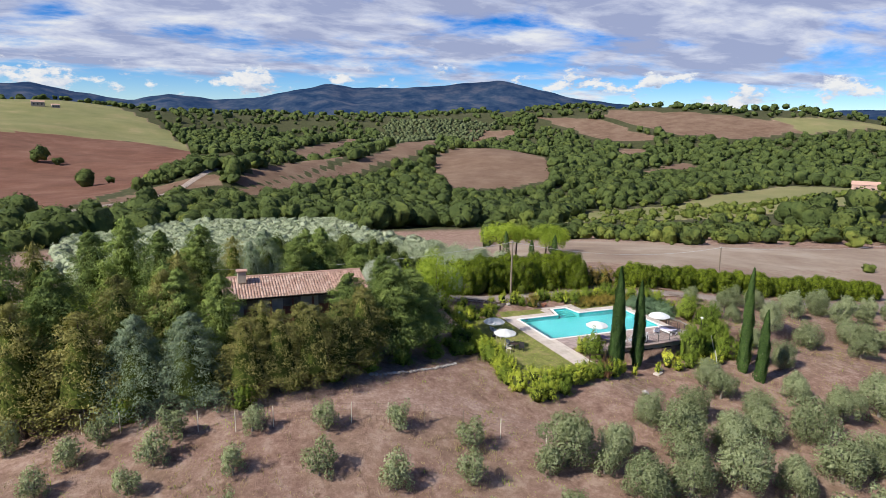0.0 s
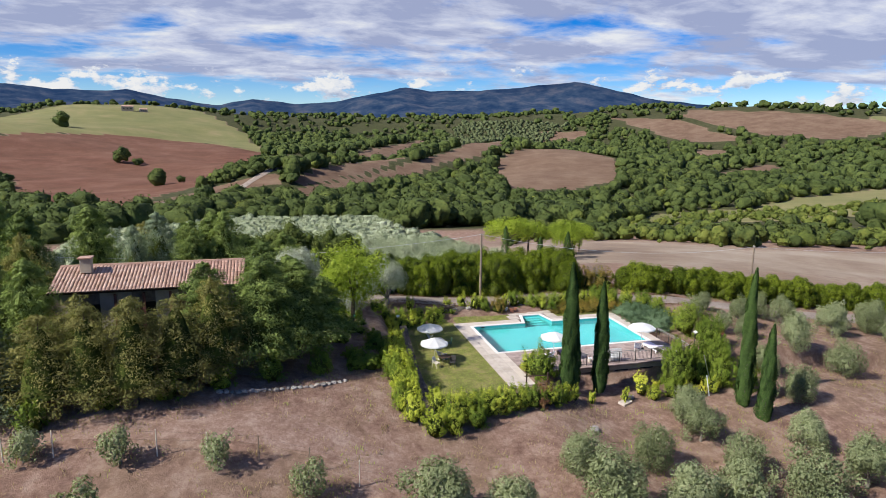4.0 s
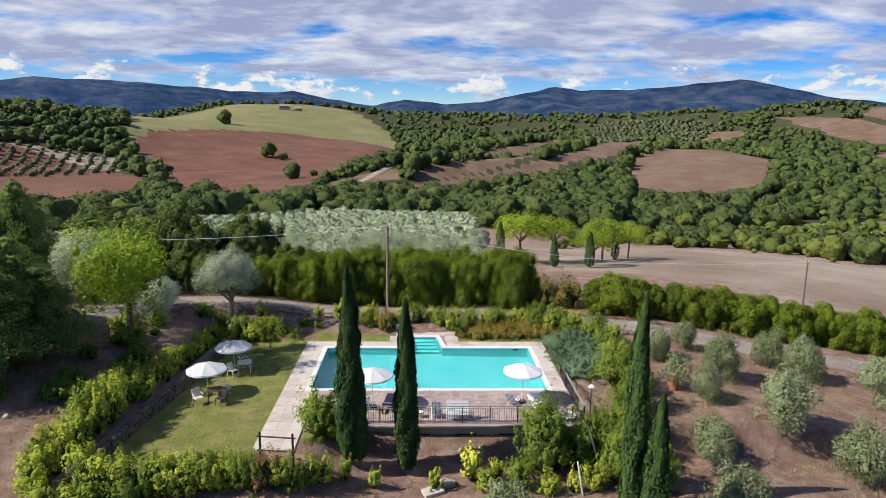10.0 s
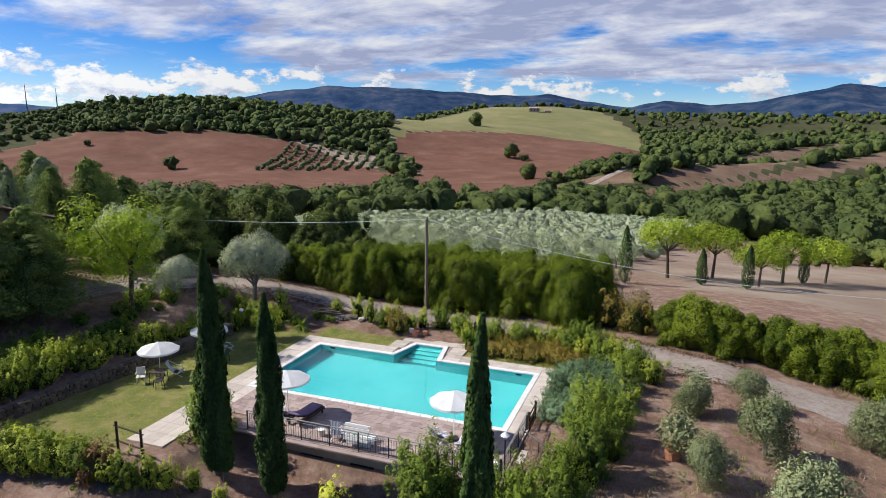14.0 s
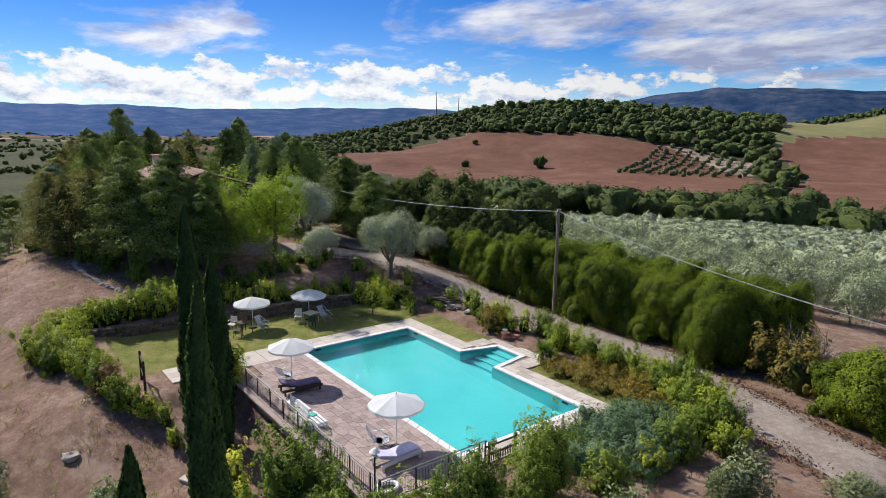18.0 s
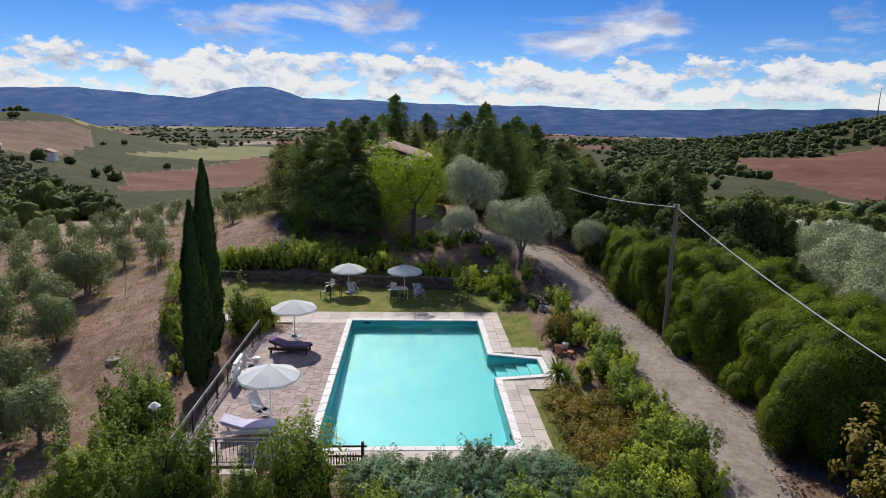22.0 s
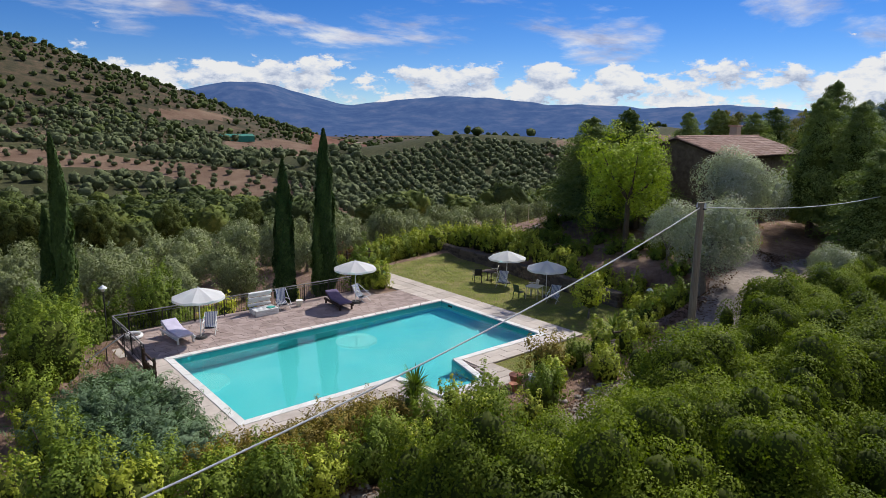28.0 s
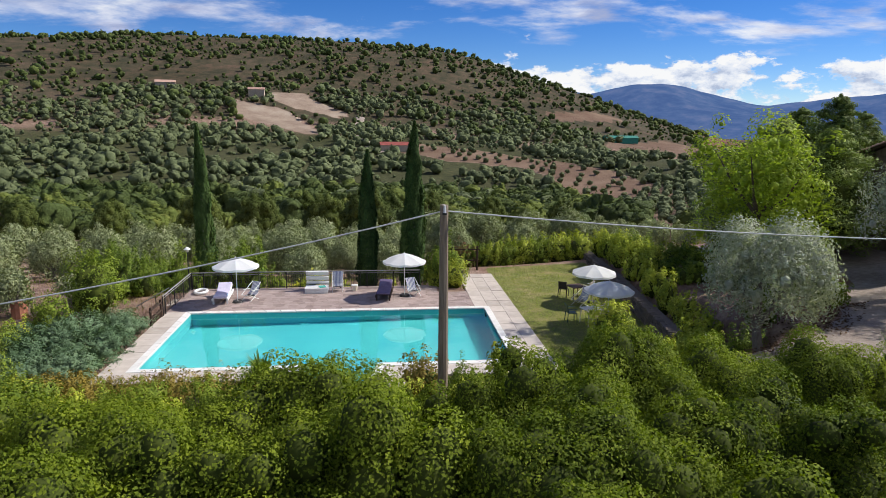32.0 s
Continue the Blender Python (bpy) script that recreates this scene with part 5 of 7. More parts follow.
# the hedge along the far side of the drive
for x in np.concatenate([np.arange(-2.5, 21, 2.15), np.arange(21.2, 66, 1.5)]):
    front = np.interp(x, [-3, 4, 10, 17, 24, 40, 60], [17.2, 18.1, 18.6, 17.4, 15.6, 12.8, 11.0])
    if 16.5 < x < 20.0:
        place("rust", x, front + 0.6, rng.uniform(1.0, 1.3), label="yellowing autumn shrub in a gap of the hedge")
        continue
    s = rng.uniform(0.86, 1.1)
    place("hedge_far" if x > 19 else "hedge", x + rng.uniform(-0.3, 0.3), front + rng.uniform(-0.2, 0.5), s * (0.95 if x > 21 else 1.12), tall=rng.uniform(0.84, 0.98) if x > 21 else rng.uniform(0.92, 1.12))
    if x < 17:
        place("hedge", x + rng.uniform(-0.5, 0.5), front + 2.4 + rng.uniform(-0.4, 0.8), s * 1.24, tall=rng.uniform(0.92, 1.12))
    if -3 < x < 15:
        place("hedge", x + rng.uniform(-0.5, 0.5), front + 4.8 + rng.uniform(-0.4, 0.8), s * 1.15, tall=rng.uniform(0.9, 1.1))
for x, y, s in ((-9.5, 22, 0.9), (-13, 19.5, 0.85), (-16, 24, 1.35), (-6, 24, 0.75), (-20, 20, 1.1), (-11, 28, 1.2), (-24, 26, 1.35), (-3.5, 27, 0.6), (-29, 22, 0.9), (-6.0, 20.2, 0.6), (-11.5, 16.8, 0.55), (-9.0, 19.0, 0.6)):
    place("oak", x, y, s)
for x, y, key, s in ((-2.8, 19.2, "oak", 0.55), (-3.6, 21.6, "hedge", 1.0), (-1.0, 24.0, "hedge", 0.95), (2.6, 12.6, "bright", 0.9), (6.2, 12.7, "laurel", 0.85), (7.2, 13.0, "bright", 0.8), (15.6, 12.6, "laurel", 0.95), (17.4, 12.2, "bright", 1.0), (-4.6, 17.2, "hedge", 0.95), (-6.8, 17.9, "hedge", 0.9), (-3.0, 16.8, "hedge", 0.7), (-9.0, 16.9, "hedge", 0.8), (-6.0, 20.8, "hedge", 0.95)):
    place(key, x, y, s)
for x, y, s in ((8, -96, 1.7), (16, -104, 1.5), (-6, -108, 1.6), (28, -92, 1.5), (40, -100, 1.6), (-20, -112, 1.4), (52, -88, 1.3), (2, -118, 1.5), (22, -120, 1.6), (66, -84, 1.4), (80, -72, 1.4), (-34, -104, 1.3), (90, -60, 1.3)):
    place("oak", x, y, s, label="big dark evergreen oak in the ravine below the olives")
# the trees round the house: kind, place, top, width
for key, x, y, top, w in (
    ("blue_cedar", -34.8, -7.6, 8.5, 1.1), ("blue_cedar", -38.4, -7.0, 8.5, 1.0), ("dull_conifer", -31.0, -8.6, 8.0, 1.25), ("dull_conifer", -28.6, -8.6, 8.4, 1.2), ("dull_conifer", -29.6, -6.2, 8.5, 1.2), ("dull_conifer", -26.6, -6.4, 8.2, 1.15),
    ("dull_conifer", -26.2, -8.8, 8.6, 1.2), ("dull_conifer", -23.8, -8.0, 8.6, 1.2), ("dull_conifer", -21.8, -6.6, 9.2, 1.2), ("conifer", -18.8, -4.8, 10.0, 1.15), ("conifer", -16.4, -2.8, 9.4, 1.15), ("conifer", -14.6, -0.8, 7.6, 0.85), ("conifer", -18.6, -1.6, 10.6, 1.0), ("conifer", -22.4, -4.6, 9.8, 1.0),
    ("conifer", -32.6, -5.0, 10.6, 0.9), ("conifer", -44, -2.5, 11.2, 1.35), ("conifer", -48.8, 1.0, 13.8, 1.4), ("conifer", -40.1, 11.4, 12.9, 1.2), ("conifer", -37, 9, 11.8, 1.1), ("conifer", -17.0, 0.6, 9.0, 0.95), ("conifer", -35.4, -3.8, 10.9, 1.1),
    ("dull_conifer", -47, 8, 11.4, 1.7), ("conifer", -53, 5, 11.6, 1.3), ("dull_conifer", -51, -3.5, 10.2, 1.7), ("dull_conifer", -42, -6.2, 8.8, 1.6), ("dull_conifer", -46.2, -5.0, 9.5, 1.6), ("dull_conifer", -39.6, -4.0, 10.7, 1.6), ("dull_conifer", -36.4, -3.6, 10.8, 1.4),
    ("conifer", -33.5, 14, 11.4, 1.15), ("blue_cedar", -27.5, 10.5, 11.2, 1.0), ("conifer", -23.2, 11.6, 10.9, 1.05), ("dull_conifer", -35.5, 3.5, 10.8, 1.2), ("conifer", -36.5, -1.0, 10.6, 1.1), ("conifer", -22.0, 9.8, 11.3, 0.95),
    ("dull_conifer", -30, 19, 9.1, 1.4), ("conifer", -20.5, 17.0, 7.9, 1.15), ("conifer", -35, 22, 7.6, 1.15), ("conifer", -44, 18, 10.6, 1.3), ("conifer", -26, 17, 9.2, 1.15),
    ("conifer", -24.5, 8.8, 10.6, 0.8), ("conifer", -17.0, 14.6, 8.4, 0.9), ("blue_cedar", -29.0, 8.6, 10.4, 0.7), ("dull_conifer", -56, -5, 7.5, 1.7), ("conifer", -57, -1, 11.4, 1.3), ("dull_conifer", -61, -4, 7.8, 1.7)):
    base = float(height(x, y))
    h = {"conifer": 9.0, "blue_cedar": 8.0, "dull_conifer": 7.0}[key]
    place(key, x, y, w * 1.15, tall=(top - base) / (h * w * 1.15))
place("pine", -11.8, 3.3, 1.25, tall=0.80)
place("pine", -55, 14, 1.3)
place("pine", -44.5, 4.0, 1.1, tall=0.95)
place("silver", -7.74, 10.61, 0.98, turn=40)
place("silver", -16.2, 8.0, 1.1, tall=1.05)
place("silver", -11.2, 6.6, 0.62)
place("silver", -9.5, 15.8, 0.6)
for x, y, s in ((-31.5, -9.8, 1.0), (-27.8, -8.6, 0.9), (-24.6, -8.3, 1.0), (-21.4, -7.4, 0.9), (-34.5, -7.6, 1.2), (-18.4, -6.4, 1.1), (-39.5, -7.6, 1.1), (-15.0, -5.2, 1.0)):
    place("laurel", x, y, s, label="dark green bush below the conifers")
for x, y, s in ((20.4, 52.4, 1.05), (25.5, 56, 0.95), (33.5, 58, 0.9), (39, 63, 0.8), (30, 50, 0.7)):
    place("umbrella_pine", x, y, s, z=float(height(x, y)))

# shrubs about the lawn and the pool
for y in np.arange(-10.8, 7.6, 0.52):
    x = np.interp(y, [-11, -4, 1.8, 6.6, 8], [-9.5, -9.0, -8.4, -7.7, -7.2])
    place("fringe" if rng.random() < 0.7 else "bright", x + rng.uniform(-0.3, 0.3), y + rng.uniform(-0.2, 0.2), rng.uniform(0.85, 1.25) * (1.1 if y < -3 else 0.95), tall=rng.uniform(0.75, 1.2), group="shrubs along the wall")
    if y < -2 and rng.random() < 0.75:
        place("laurel" if rng.random() < 0.25 else "bright", x - 0.7, y + 0.3, rng.uniform(0.75, 1.05), group="shrubs along the wall")
for x, y, key, s in ((-7.4, 8.4, "bright", 1.0), (-6.4, 9.3, "laurel", 0.9), (-5.6, 8.6, "bright", 0.9), (-4.6, 9.8, "bright", 0.8), (-7.9, 9.4, "laurel", 0.8), (-6.8, 7.4, "fringe", 1.2), (-3.6, 9.6, "low", 1.2), (-5.4, 10.6, "fringe", 1.1), (-9.0, 8.6, "low", 1.4),
                     (-7.9, -10.2, "bright", 1.2), (-6.7, -10.9, "bright", 1.3), (-5.2, -10.6, "laurel", 0.95), (-3.8, -10.4, "bright", 1.25), (-2.4, -10.1, "bright", 1.1), (-1.0, -10.0, "laurel", 0.85), (0.3, -9.7, "bright", 0.9), (1.5, -9.2, "fringe", 1.1), (-7.2, -12.0, "bright", 1.1), (-5.6, -11.6, "laurel", 0.8)):
    place(key, x, y, s)
for x, y, key, s in ((-8.6, -12.2, "bright", 1.2), (-7.2, -11.3, "laurel", 0.9), (-6.0, -10.8, "bright", 1.25), (-4.4, -10.5, "bright", 1.2), (-3.0, -10.2, "laurel", 0.95), (-1.7, -9.9, "bright", 1.0),
                     (-0.35, -9.9, "red", 1.0), (0.9, -9.6, "laurel", 0.7), (2.0, -8.8, "bright", 0.8), (3.0, -8.2, "fringe", 0.9), (4.4, -8.2, "fringe", 0.8), (7.2, -8.1, "fringe", 0.9),
                     (8.99, -7.3, "yellow", 1.15), (10.2, -7.4, "yellow", 0.75), (9.6, -8.2, "bright", 0.8), (11.2, -8.0, "laurel", 0.8), (12.6, -8.4, "bright", 0.8), (13.8, -8.3, "yellow", 0.7), (14.8, -8.0, "bright", 0.9),
                     (16.0, -7.2, "laurel", 1.1), (17.0, -5.6, "laurel", 1.1), (17.4, -3.6, "laurel", 0.9), (1.5, -5.4, "laurel", 1.35), (0.9, -4.5, "bright", 1.1), (2.0, -4.9, "bright", 0.9),
                     (12.7, -6.3, "big_laurel", 1.0), (14.8, -6.1, "big_laurel", 0.8), (16.4, -6.8, "big_laurel", 0.85), (17.6, -5.0, "big_laurel", 0.85), (18.4, -3.0, "big_laurel", 0.75), (18.9, -1.0, "big_laurel", 0.62), (17.9, -8.2, "big_laurel", 0.7), (15.9, -4.8, "laurel", 1.1), (18.1, 0.3, "round", 1.0), (-3.9, 6.8, "lemon", 1.0)):
    place(key, x, y, s)
for x, y, s in ((16.6, 5.6, 1.0), (17.6, 3.6, 0.95), (16.4, 7.6, 0.95), (18.2, 6.8, 0.95), (16.4, 2.4, 0.9), (17.8, 8.2, 0.8), (18.6, 5.0, 0.9), (16.0, 4.2, 0.6)):
    place("juniper", x, y, s * 1.15, tall=rng.uniform(0.75, 1.0))
for x, y, s in ((9.7, 9.7, 0.8), (10.9, 9.4, 0.85), (12.2, 9.6, 0.95), (13.6, 9.5, 0.95), (14.9, 9.7, 0.9), (11.4, 10.7, 0.9), (13.0, 10.8, 0.9), (14.5, 10.9, 0.9), (16.0, 9.6, 0.8)):
    place("cotoneaster", x, y, s, tall=rng.uniform(0.9, 1.3))
for x, y, key, s in ((18.6, 8.6, "bright", 1.0), (17.6, 9.8, "laurel", 0.9), (16.2, 10.8, "bright", 0.9), (15.2, 11.6, "laurel", 0.8), (19.2, 6.6, "laurel", 0.95), (19.4, 4.6, "bright", 0.9), (19.2, 2.4, "laurel", 0.9),
                     (15.3, 11.4, "laurel", 0.85), (12.0, 11.8, "laurel", 0.8), (13.6, 11.9, "bright", 0.95), (16.8, 11.6, "laurel", 1.0), (18.2, 10.6, "bright", 1.1), (19.6, 9.6, "laurel", 1.0), (20.4, 8.2, "bright", 1.0), (14.4, 12.3, "bright", 0.9), (19.0, 8.6, "laurel", 0.9),
                     (8.0, 11.9, "laurel", 0.9), (9.1, 12.2, "bright", 0.95), (10.3, 12.0, "laurel", 0.85), (11.5, 12.4, "bright", 0.8), (12.8, 12.4, "laurel", 0.8), (14.2, 12.6, "bright", 0.75), (8.6, 10.9, "fringe", 1.0),
                     (3.7, 10.7, "rust", 0.72), (2.5, 11.1, "laurel", 0.65), (1.4, 11.4, "fringe", 1.3), (4.4, 11.5, "bright", 0.75), (5.0, 12.2, "fringe", 1.1), (2.2, 12.2, "bright", 0.7), (0.3, 11.8, "fringe", 1.2),
                     (-1.4, 11.5, "bright", 0.7), (-2.2, 10.4, "low", 0.9), (-4.6, 8.6, "low", 1.1), (-6.0, 8.4, "bright", 0.6), (-5.2, 9.6, "fringe", 1.1), (-1.2, 10.4, "low", 0.7)):
    place(key, x, y, s)
for i in range(34):
    x, y = rng.uniform(-13.5, -9.8), rng.uniform(-5, 8)
    place("low", x, y, rng.uniform(0.7, 1.6), label="dark low shrub in the shade of the trees")
# olives on the slope east and south
for x, y, s in ((25.5, 2.2, 1.0), (26.2, -4.2, 1.15), (32, 3.7, 1.05), (29.2, -6.5, 1.1), (35, 0.5, 1.1), (10.0, -11.6, 1.0), (23, -1.7, 0.75), (25.3, 7.6, 0.7), (30.5, 5.8, 0.95), (22.3, 4.8, 0.6),
                (-0.8, -16.6, 1.0), (4.7, -15.4, 1.05), (9.8, -13.6, 0.95), (10.4, -17.4, 1.0), (16.5, -16, 1.0), (20.5, -10.5, 1.0), (21.5, -6.0, 0.85), (37.5, -5.5, 1.1), (33.2, -10, 1.1), (41, 2, 1.05)):
    place("olive", x, y, s)
for j, y in enumerate(np.arange(-17, 6, 5.0)):
    for x in np.arange(38 + 2.4 * (j % 2), 74, 5.0):
        place("olive_far", x + rng.uniform(-0.7, 0.7), y + rng.uniform(-0.7, 0.7), rng.uniform(0.85, 1.15))
for j, y in enumerate(np.arange(-20, -52, -5.2)):
    for i, x in enumerate(np.arange(-10 + 2.2 * (j % 2), 48, 4.5)):
        if rng.random() < 0.93:
            place("olive" if y > -27 else "olive_far", x + rng.uniform(-0.7, 0.7), y + rng.uniform(-0.7, 0.7), rng.uniform(1.05, 1.45))
for x, y in ((-47, -7), (-42.6, -11.4), (-41, -9.5), (-37.4, -13.4), (-36.3, -11.3), (-32.7, -16), (-31.1, -12.4), (-26.2, -13.6), (-27.5, -17.4), (-21.2, -14.6), (-23, -19.6), (-17.8, -20.1), (-16.7, -16.8), (-12, -20.2), (-38.7, -15.5), (-44, -14),
             (-33.5, -20), (-28, -22), (-19, -24), (-13, -25), (-8, -21), (-39, -20)):
    place("sapling", x, y, rng.uniform(1.0, 1.35))
for j, y in enumerate(np.arange(-26, -60, -6)):
    for x in np.arange(-62, -8, 5.5):
        place("sapling" if y > -45 else "olive_far", x + rng.uniform(-0.6, 0.6), y + rng.uniform(-0.6, 0.6), rng.uniform(0.95, 1.5))


# ---- groves and woods, too many to count ----
def far_tree(r, quads, leaf, squash=0.85, mesh=4):
    """A small tree for the distance: a head of many rounded lumps with leaf clumps on it, one metre across."""
    shape = ball(mesh)
    waves = [(r.normal(size=3) * f, r.uniform(0, 6.3), a) for f, a in ((2.2, 0.22), (4.5, 0.16), (9.0, 0.09))]

    def lump(d):
        m = np.ones(len(d))
        for k, f0, a in waves:
            m += a * np.sin(d @ k + f0)
        return m

    def slope(d):
        """The way that the lumpy head faces."""
        g = d.copy()
        for k, f0, a in waves:
            g -= 0.55 * a * np.cos(d @ k + f0)[:, None] * (k - d * (d @ k)[:, None])
        return g

    core = shape * (0.42 * lump(shape))[:, None] * [1, 1, squash] + [0, 0, 0.38]
    d = r.normal(size=(quads, 3))
    d /= np.linalg.norm(d, axis=1, keepdims=True)
    d[:, 2] = np.where(d[:, 2] < -0.3, -d[:, 2], d[:, 2])
    p = d * (0.43 * lump(d) * r.uniform(0.97, 1.07, quads))[:, None] * [1, 1, squash] + [0, 0, 0.38]
    size = leaf * r.uniform(0.6, 1.4, quads)
    v, f = quads_at(p, d + 0.5 * r.normal(size=d.shape) + [0, 0, 0.15], size, size * 0.7, r.normal(size=d.shape), 0.15)
    return np.concatenate([core, v]), np.concatenate([slope(shape), np.repeat(slope(d) + 0.3 * r.normal(size=d.shape), 4, 0)])


def stuff_of(name, xs, ys, sizes, mat, label, category, quads=40, leaf=0.36, variants=6, seed=0, squash=0.85, lift=0.0, mesh=3):
    """One object of many distant trees."""
    r = np.random.default_rng(seed)
    kinds = [far_tree(r, quads, leaf, squash, mesh) for _ in range(variants)]
    zs = height(xs, ys) + lift
    pick, turn = r.integers(variants, size=len(xs)), r.uniform(0, 2 * np.pi, len(xs))
    out, normals = [], []
    for k in range(variants):
        m = pick == k
        (base, way), s, c, sn = kinds[k], sizes[m], np.cos(turn[m]), np.sin(turn[m])
        normals.append(np.stack([way[None, :, 0] * c[:, None] - way[None, :, 1] * sn[:, None], way[None, :, 0] * sn[:, None] + way[None, :, 1] * c[:, None], np.broadcast_to(way[:, 2], (len(c), len(way)))], -1).reshape(-1, 3))
        X = (base[None, :, 0] * c[:, None] - base[None, :, 1] * sn[:, None]) * s[:, None] + xs[m][:, None]
        Y = (base[None, :, 0] * sn[:, None] + base[None, :, 1] * c[:, None]) * s[:, None] + ys[m][:, None]
        Z = base[None, :, 2] * (s * r.uniform(0.85, 1.15, len(s)))[:, None] + zs[m][:, None]
        out.append(np.stack([X, Y, Z], -1).reshape(-1, 3))
    v = np.concatenate(out)
    ob = new(name, mesh_of(name, v, np.arange(len(v)).reshape(-1, 4), mat, normals=np.concatenate(normals)))
    return tagged(ob, label, category, kind="stuff")


def rows_in(outline, dx, dy, turn, jitter, seed):
    r = np.random.default_rng(seed)
    o = np.array(outline)
    mid, reach = o.mean(0), np.hypot(*(o - o.mean(0)).T).max()
    i, j = np.meshgrid(np.arange(-reach, reach, dx), np.arange(-reach, reach, dy))
    i, j = i + r.normal(size=i.shape) * jitter, j + r.normal(size=j.shape) * jitter
    c, s = math.cos(radians(turn)), math.sin(radians(turn))
    x, y = mid[0] + i * c - j * s, mid[1] + i * s + j * c
    keep = inside(x, y, outline) & (r.random(x.shape) < 0.94)
    return x[keep], y[keep]


x, y = rows_in(GROVE_NORTH, 4.2, 5.2, 12, 0.5, 1)
near = np.hypot(x - 4, y - 14) < 62
for a, b in zip(x[near], y[near]):
    place("pale_olive", float(a), float(b), rng.uniform(0.85, 1.15))
x, y = x[~near], y[~near]
stuff_of("olive_grove", x, y, np.random.default_rng(2).uniform(3.4, 4.6, len(x)), LEAF_GROVE, "silvery olive grove in rows behind the hedge", "grove", 170, 0.10, 6, 3)
x, y = rows_in(GROVE_WEST, 5.0, 6.0, -25, 0.5, 4)
stuff_of("olive_grove_far", x, y, np.random.default_rng(5).uniform(3.6, 4.8, len(x)), LEAF_SLOPE, "green olive grove in rows on a hillside", "grove", 40, 0.12, 6, 6)
x, y = rows_in(GROVE_PATCH, 13, 13, 20, 0.8, 7)
stuff_of("olive_grove_patch", x, y, np.random.default_rng(8).uniform(5.5, 8, len(x)), LEAF_SLOPE, "patch of olives on a tilled hillside", "grove", 20, 0.13, 4, 9)


def scatter(count, r0, r1, a0, a1, seed, avoid, noise_size=45, cut=-0.1, front=45):
    """Places between two distances and two bearings, in clumps; low growth stands in front of open fields."""
    r = np.random.default_rng(seed)
    rad = np.sqrt(r.uniform(r0 ** 2, r1 ** 2, count))
    a = np.radians(r.uniform(a0, a1, count))
    x, y = rad * np.sin(a), rad * np.cos(a)
    keep = swell(x, y, noise_size, seed * 1.3) + 0.35 * r.normal(size=count) > cut
    for o in avoid:
        for lead in (0, 0.35, 0.7, 1.0):
            k = 1 + lead * front / rad
            keep &= ~inside(x * k, y * k, o)
    return x[keep], y[keep]


CLEAR = [FIELD_NORTH, GROVE_NORTH]
HILL_GROVE = [(240, 800), (330, 930), (470, 1060), (560, 1160), (400, 1370), (235, 1010)]
OPEN = TILLED + STRAW + FALLOW + MEADOW + [GROVE_NORTH, GROVE_WEST, HILL_GROVE]
r9 = np.random.default_rng(99)
x, y = scatter(5400, 190, 620, -48, 62, 11, OPEN, 60, -0.95)
stuff_of("woodland", x, y, 6.0 + 9 * r9.random(len(x)) ** 2, LEAF_WOOD, "dense dark green woodland in the valley", "woodland", 110, 0.085, 8, 12, mesh=3)
x, y = scatter(900, 200, 620, -48, 62, 61, OPEN, 60, -0.2)
stuff_of("woodland_light", x, y, 5.0 + 6 * r9.random(len(x)) ** 2, LEAF_SCRUB, "lighter yellow-green trees among the dark woods", "woodland", 60, 0.10, 6, 62, mesh=4)
x, y = scatter(8200, 620, 1300, -50, 60, 13, OPEN, 130, -0.8)
stuff_of("woodland_far", x, y, 9 + 10 * r9.random(len(x)) ** 2, LEAF_WOOD, "dark green woods on the far hills", "woodland", 16, 0.14, 8, 14)
x, y = scatter(6000, 1300, 2300, -75, 60, 15, OPEN, 140, -0.55)
stuff_of("woodland_ridge", x, y, r9.uniform(9, 17, len(x)), LEAF_WOOD, "woods along the far ridges", "woodland", 8, 0.16, 6, 16, mesh=2)
x, y = scatter(2600, 640, 1150, -72, -30, 17, OPEN, 90, -0.6)
stuff_of("woodland_west", x, y, r9.uniform(7, 11, len(x)), LEAF_WOOD, "dark wooded ridge above the tilled field", "woodland", 16, 0.14, 6, 18)
x, y = scatter(3000, 95, 440, 22, 75, 19, CLEAR, 30, 0.1, 10)
stuff_of("scrub", x, y, 1.2 + 4.5 * r9.random(len(x)) ** 3, LEAF_SCRUB, "yellow-green scrub on the dry slope", "scrub", 40, 0.13, 6, 20)
x, y = rows_in(BUSHES_NORTH, 4.0, 4.0, 20, 1.7, 51)
pick = r9.random(len(x)) < 0.55
stuff_of("bush_belt", x[pick], y[pick], 1.8 + 3.2 * r9.random(int(pick.sum())), LEAF_SCRUB, "belt of yellow-green bushes beyond the dry field", "scrub", 90, 0.11, 6, 52, mesh=4)
stuff_of("tree_belt", x[~pick], y[~pick], 2.4 + 3.6 * r9.random(int((~pick).sum())), LEAF_WOOD, "belt of dark green trees beyond the dry field", "scrub", 90, 0.11, 6, 56, mesh=4)
x, y = rows_in([(240, 800), (330, 930), (470, 1060), (560, 1160), (400, 1370), (235, 1010)], 11, 15, 25, 1.5, 53)
stuff_of("olive_grove_hill", x, y, r9.uniform(8, 11, len(x)), LEAF_SLOPE, "olive rows on a far hillside", "grove", 16, 0.14, 4, 54)
x, y = scatter(1700, 105, 250, 120, 240, 21, [GROVE_WEST] + BARE, 40, -0.35, 30)
stuff_of("ravine_wood", x, y, 3.5 + 7 * r9.random(len(x)) ** 2, LEAF_WOOD, "dark green trees filling the ravine", "woodland", 120, 0.09, 8, 22, mesh=5)
x, y = scatter(1100, 105, 250, 120, 240, 63, [GROVE_WEST] + BARE, 30, -0.1, 30)
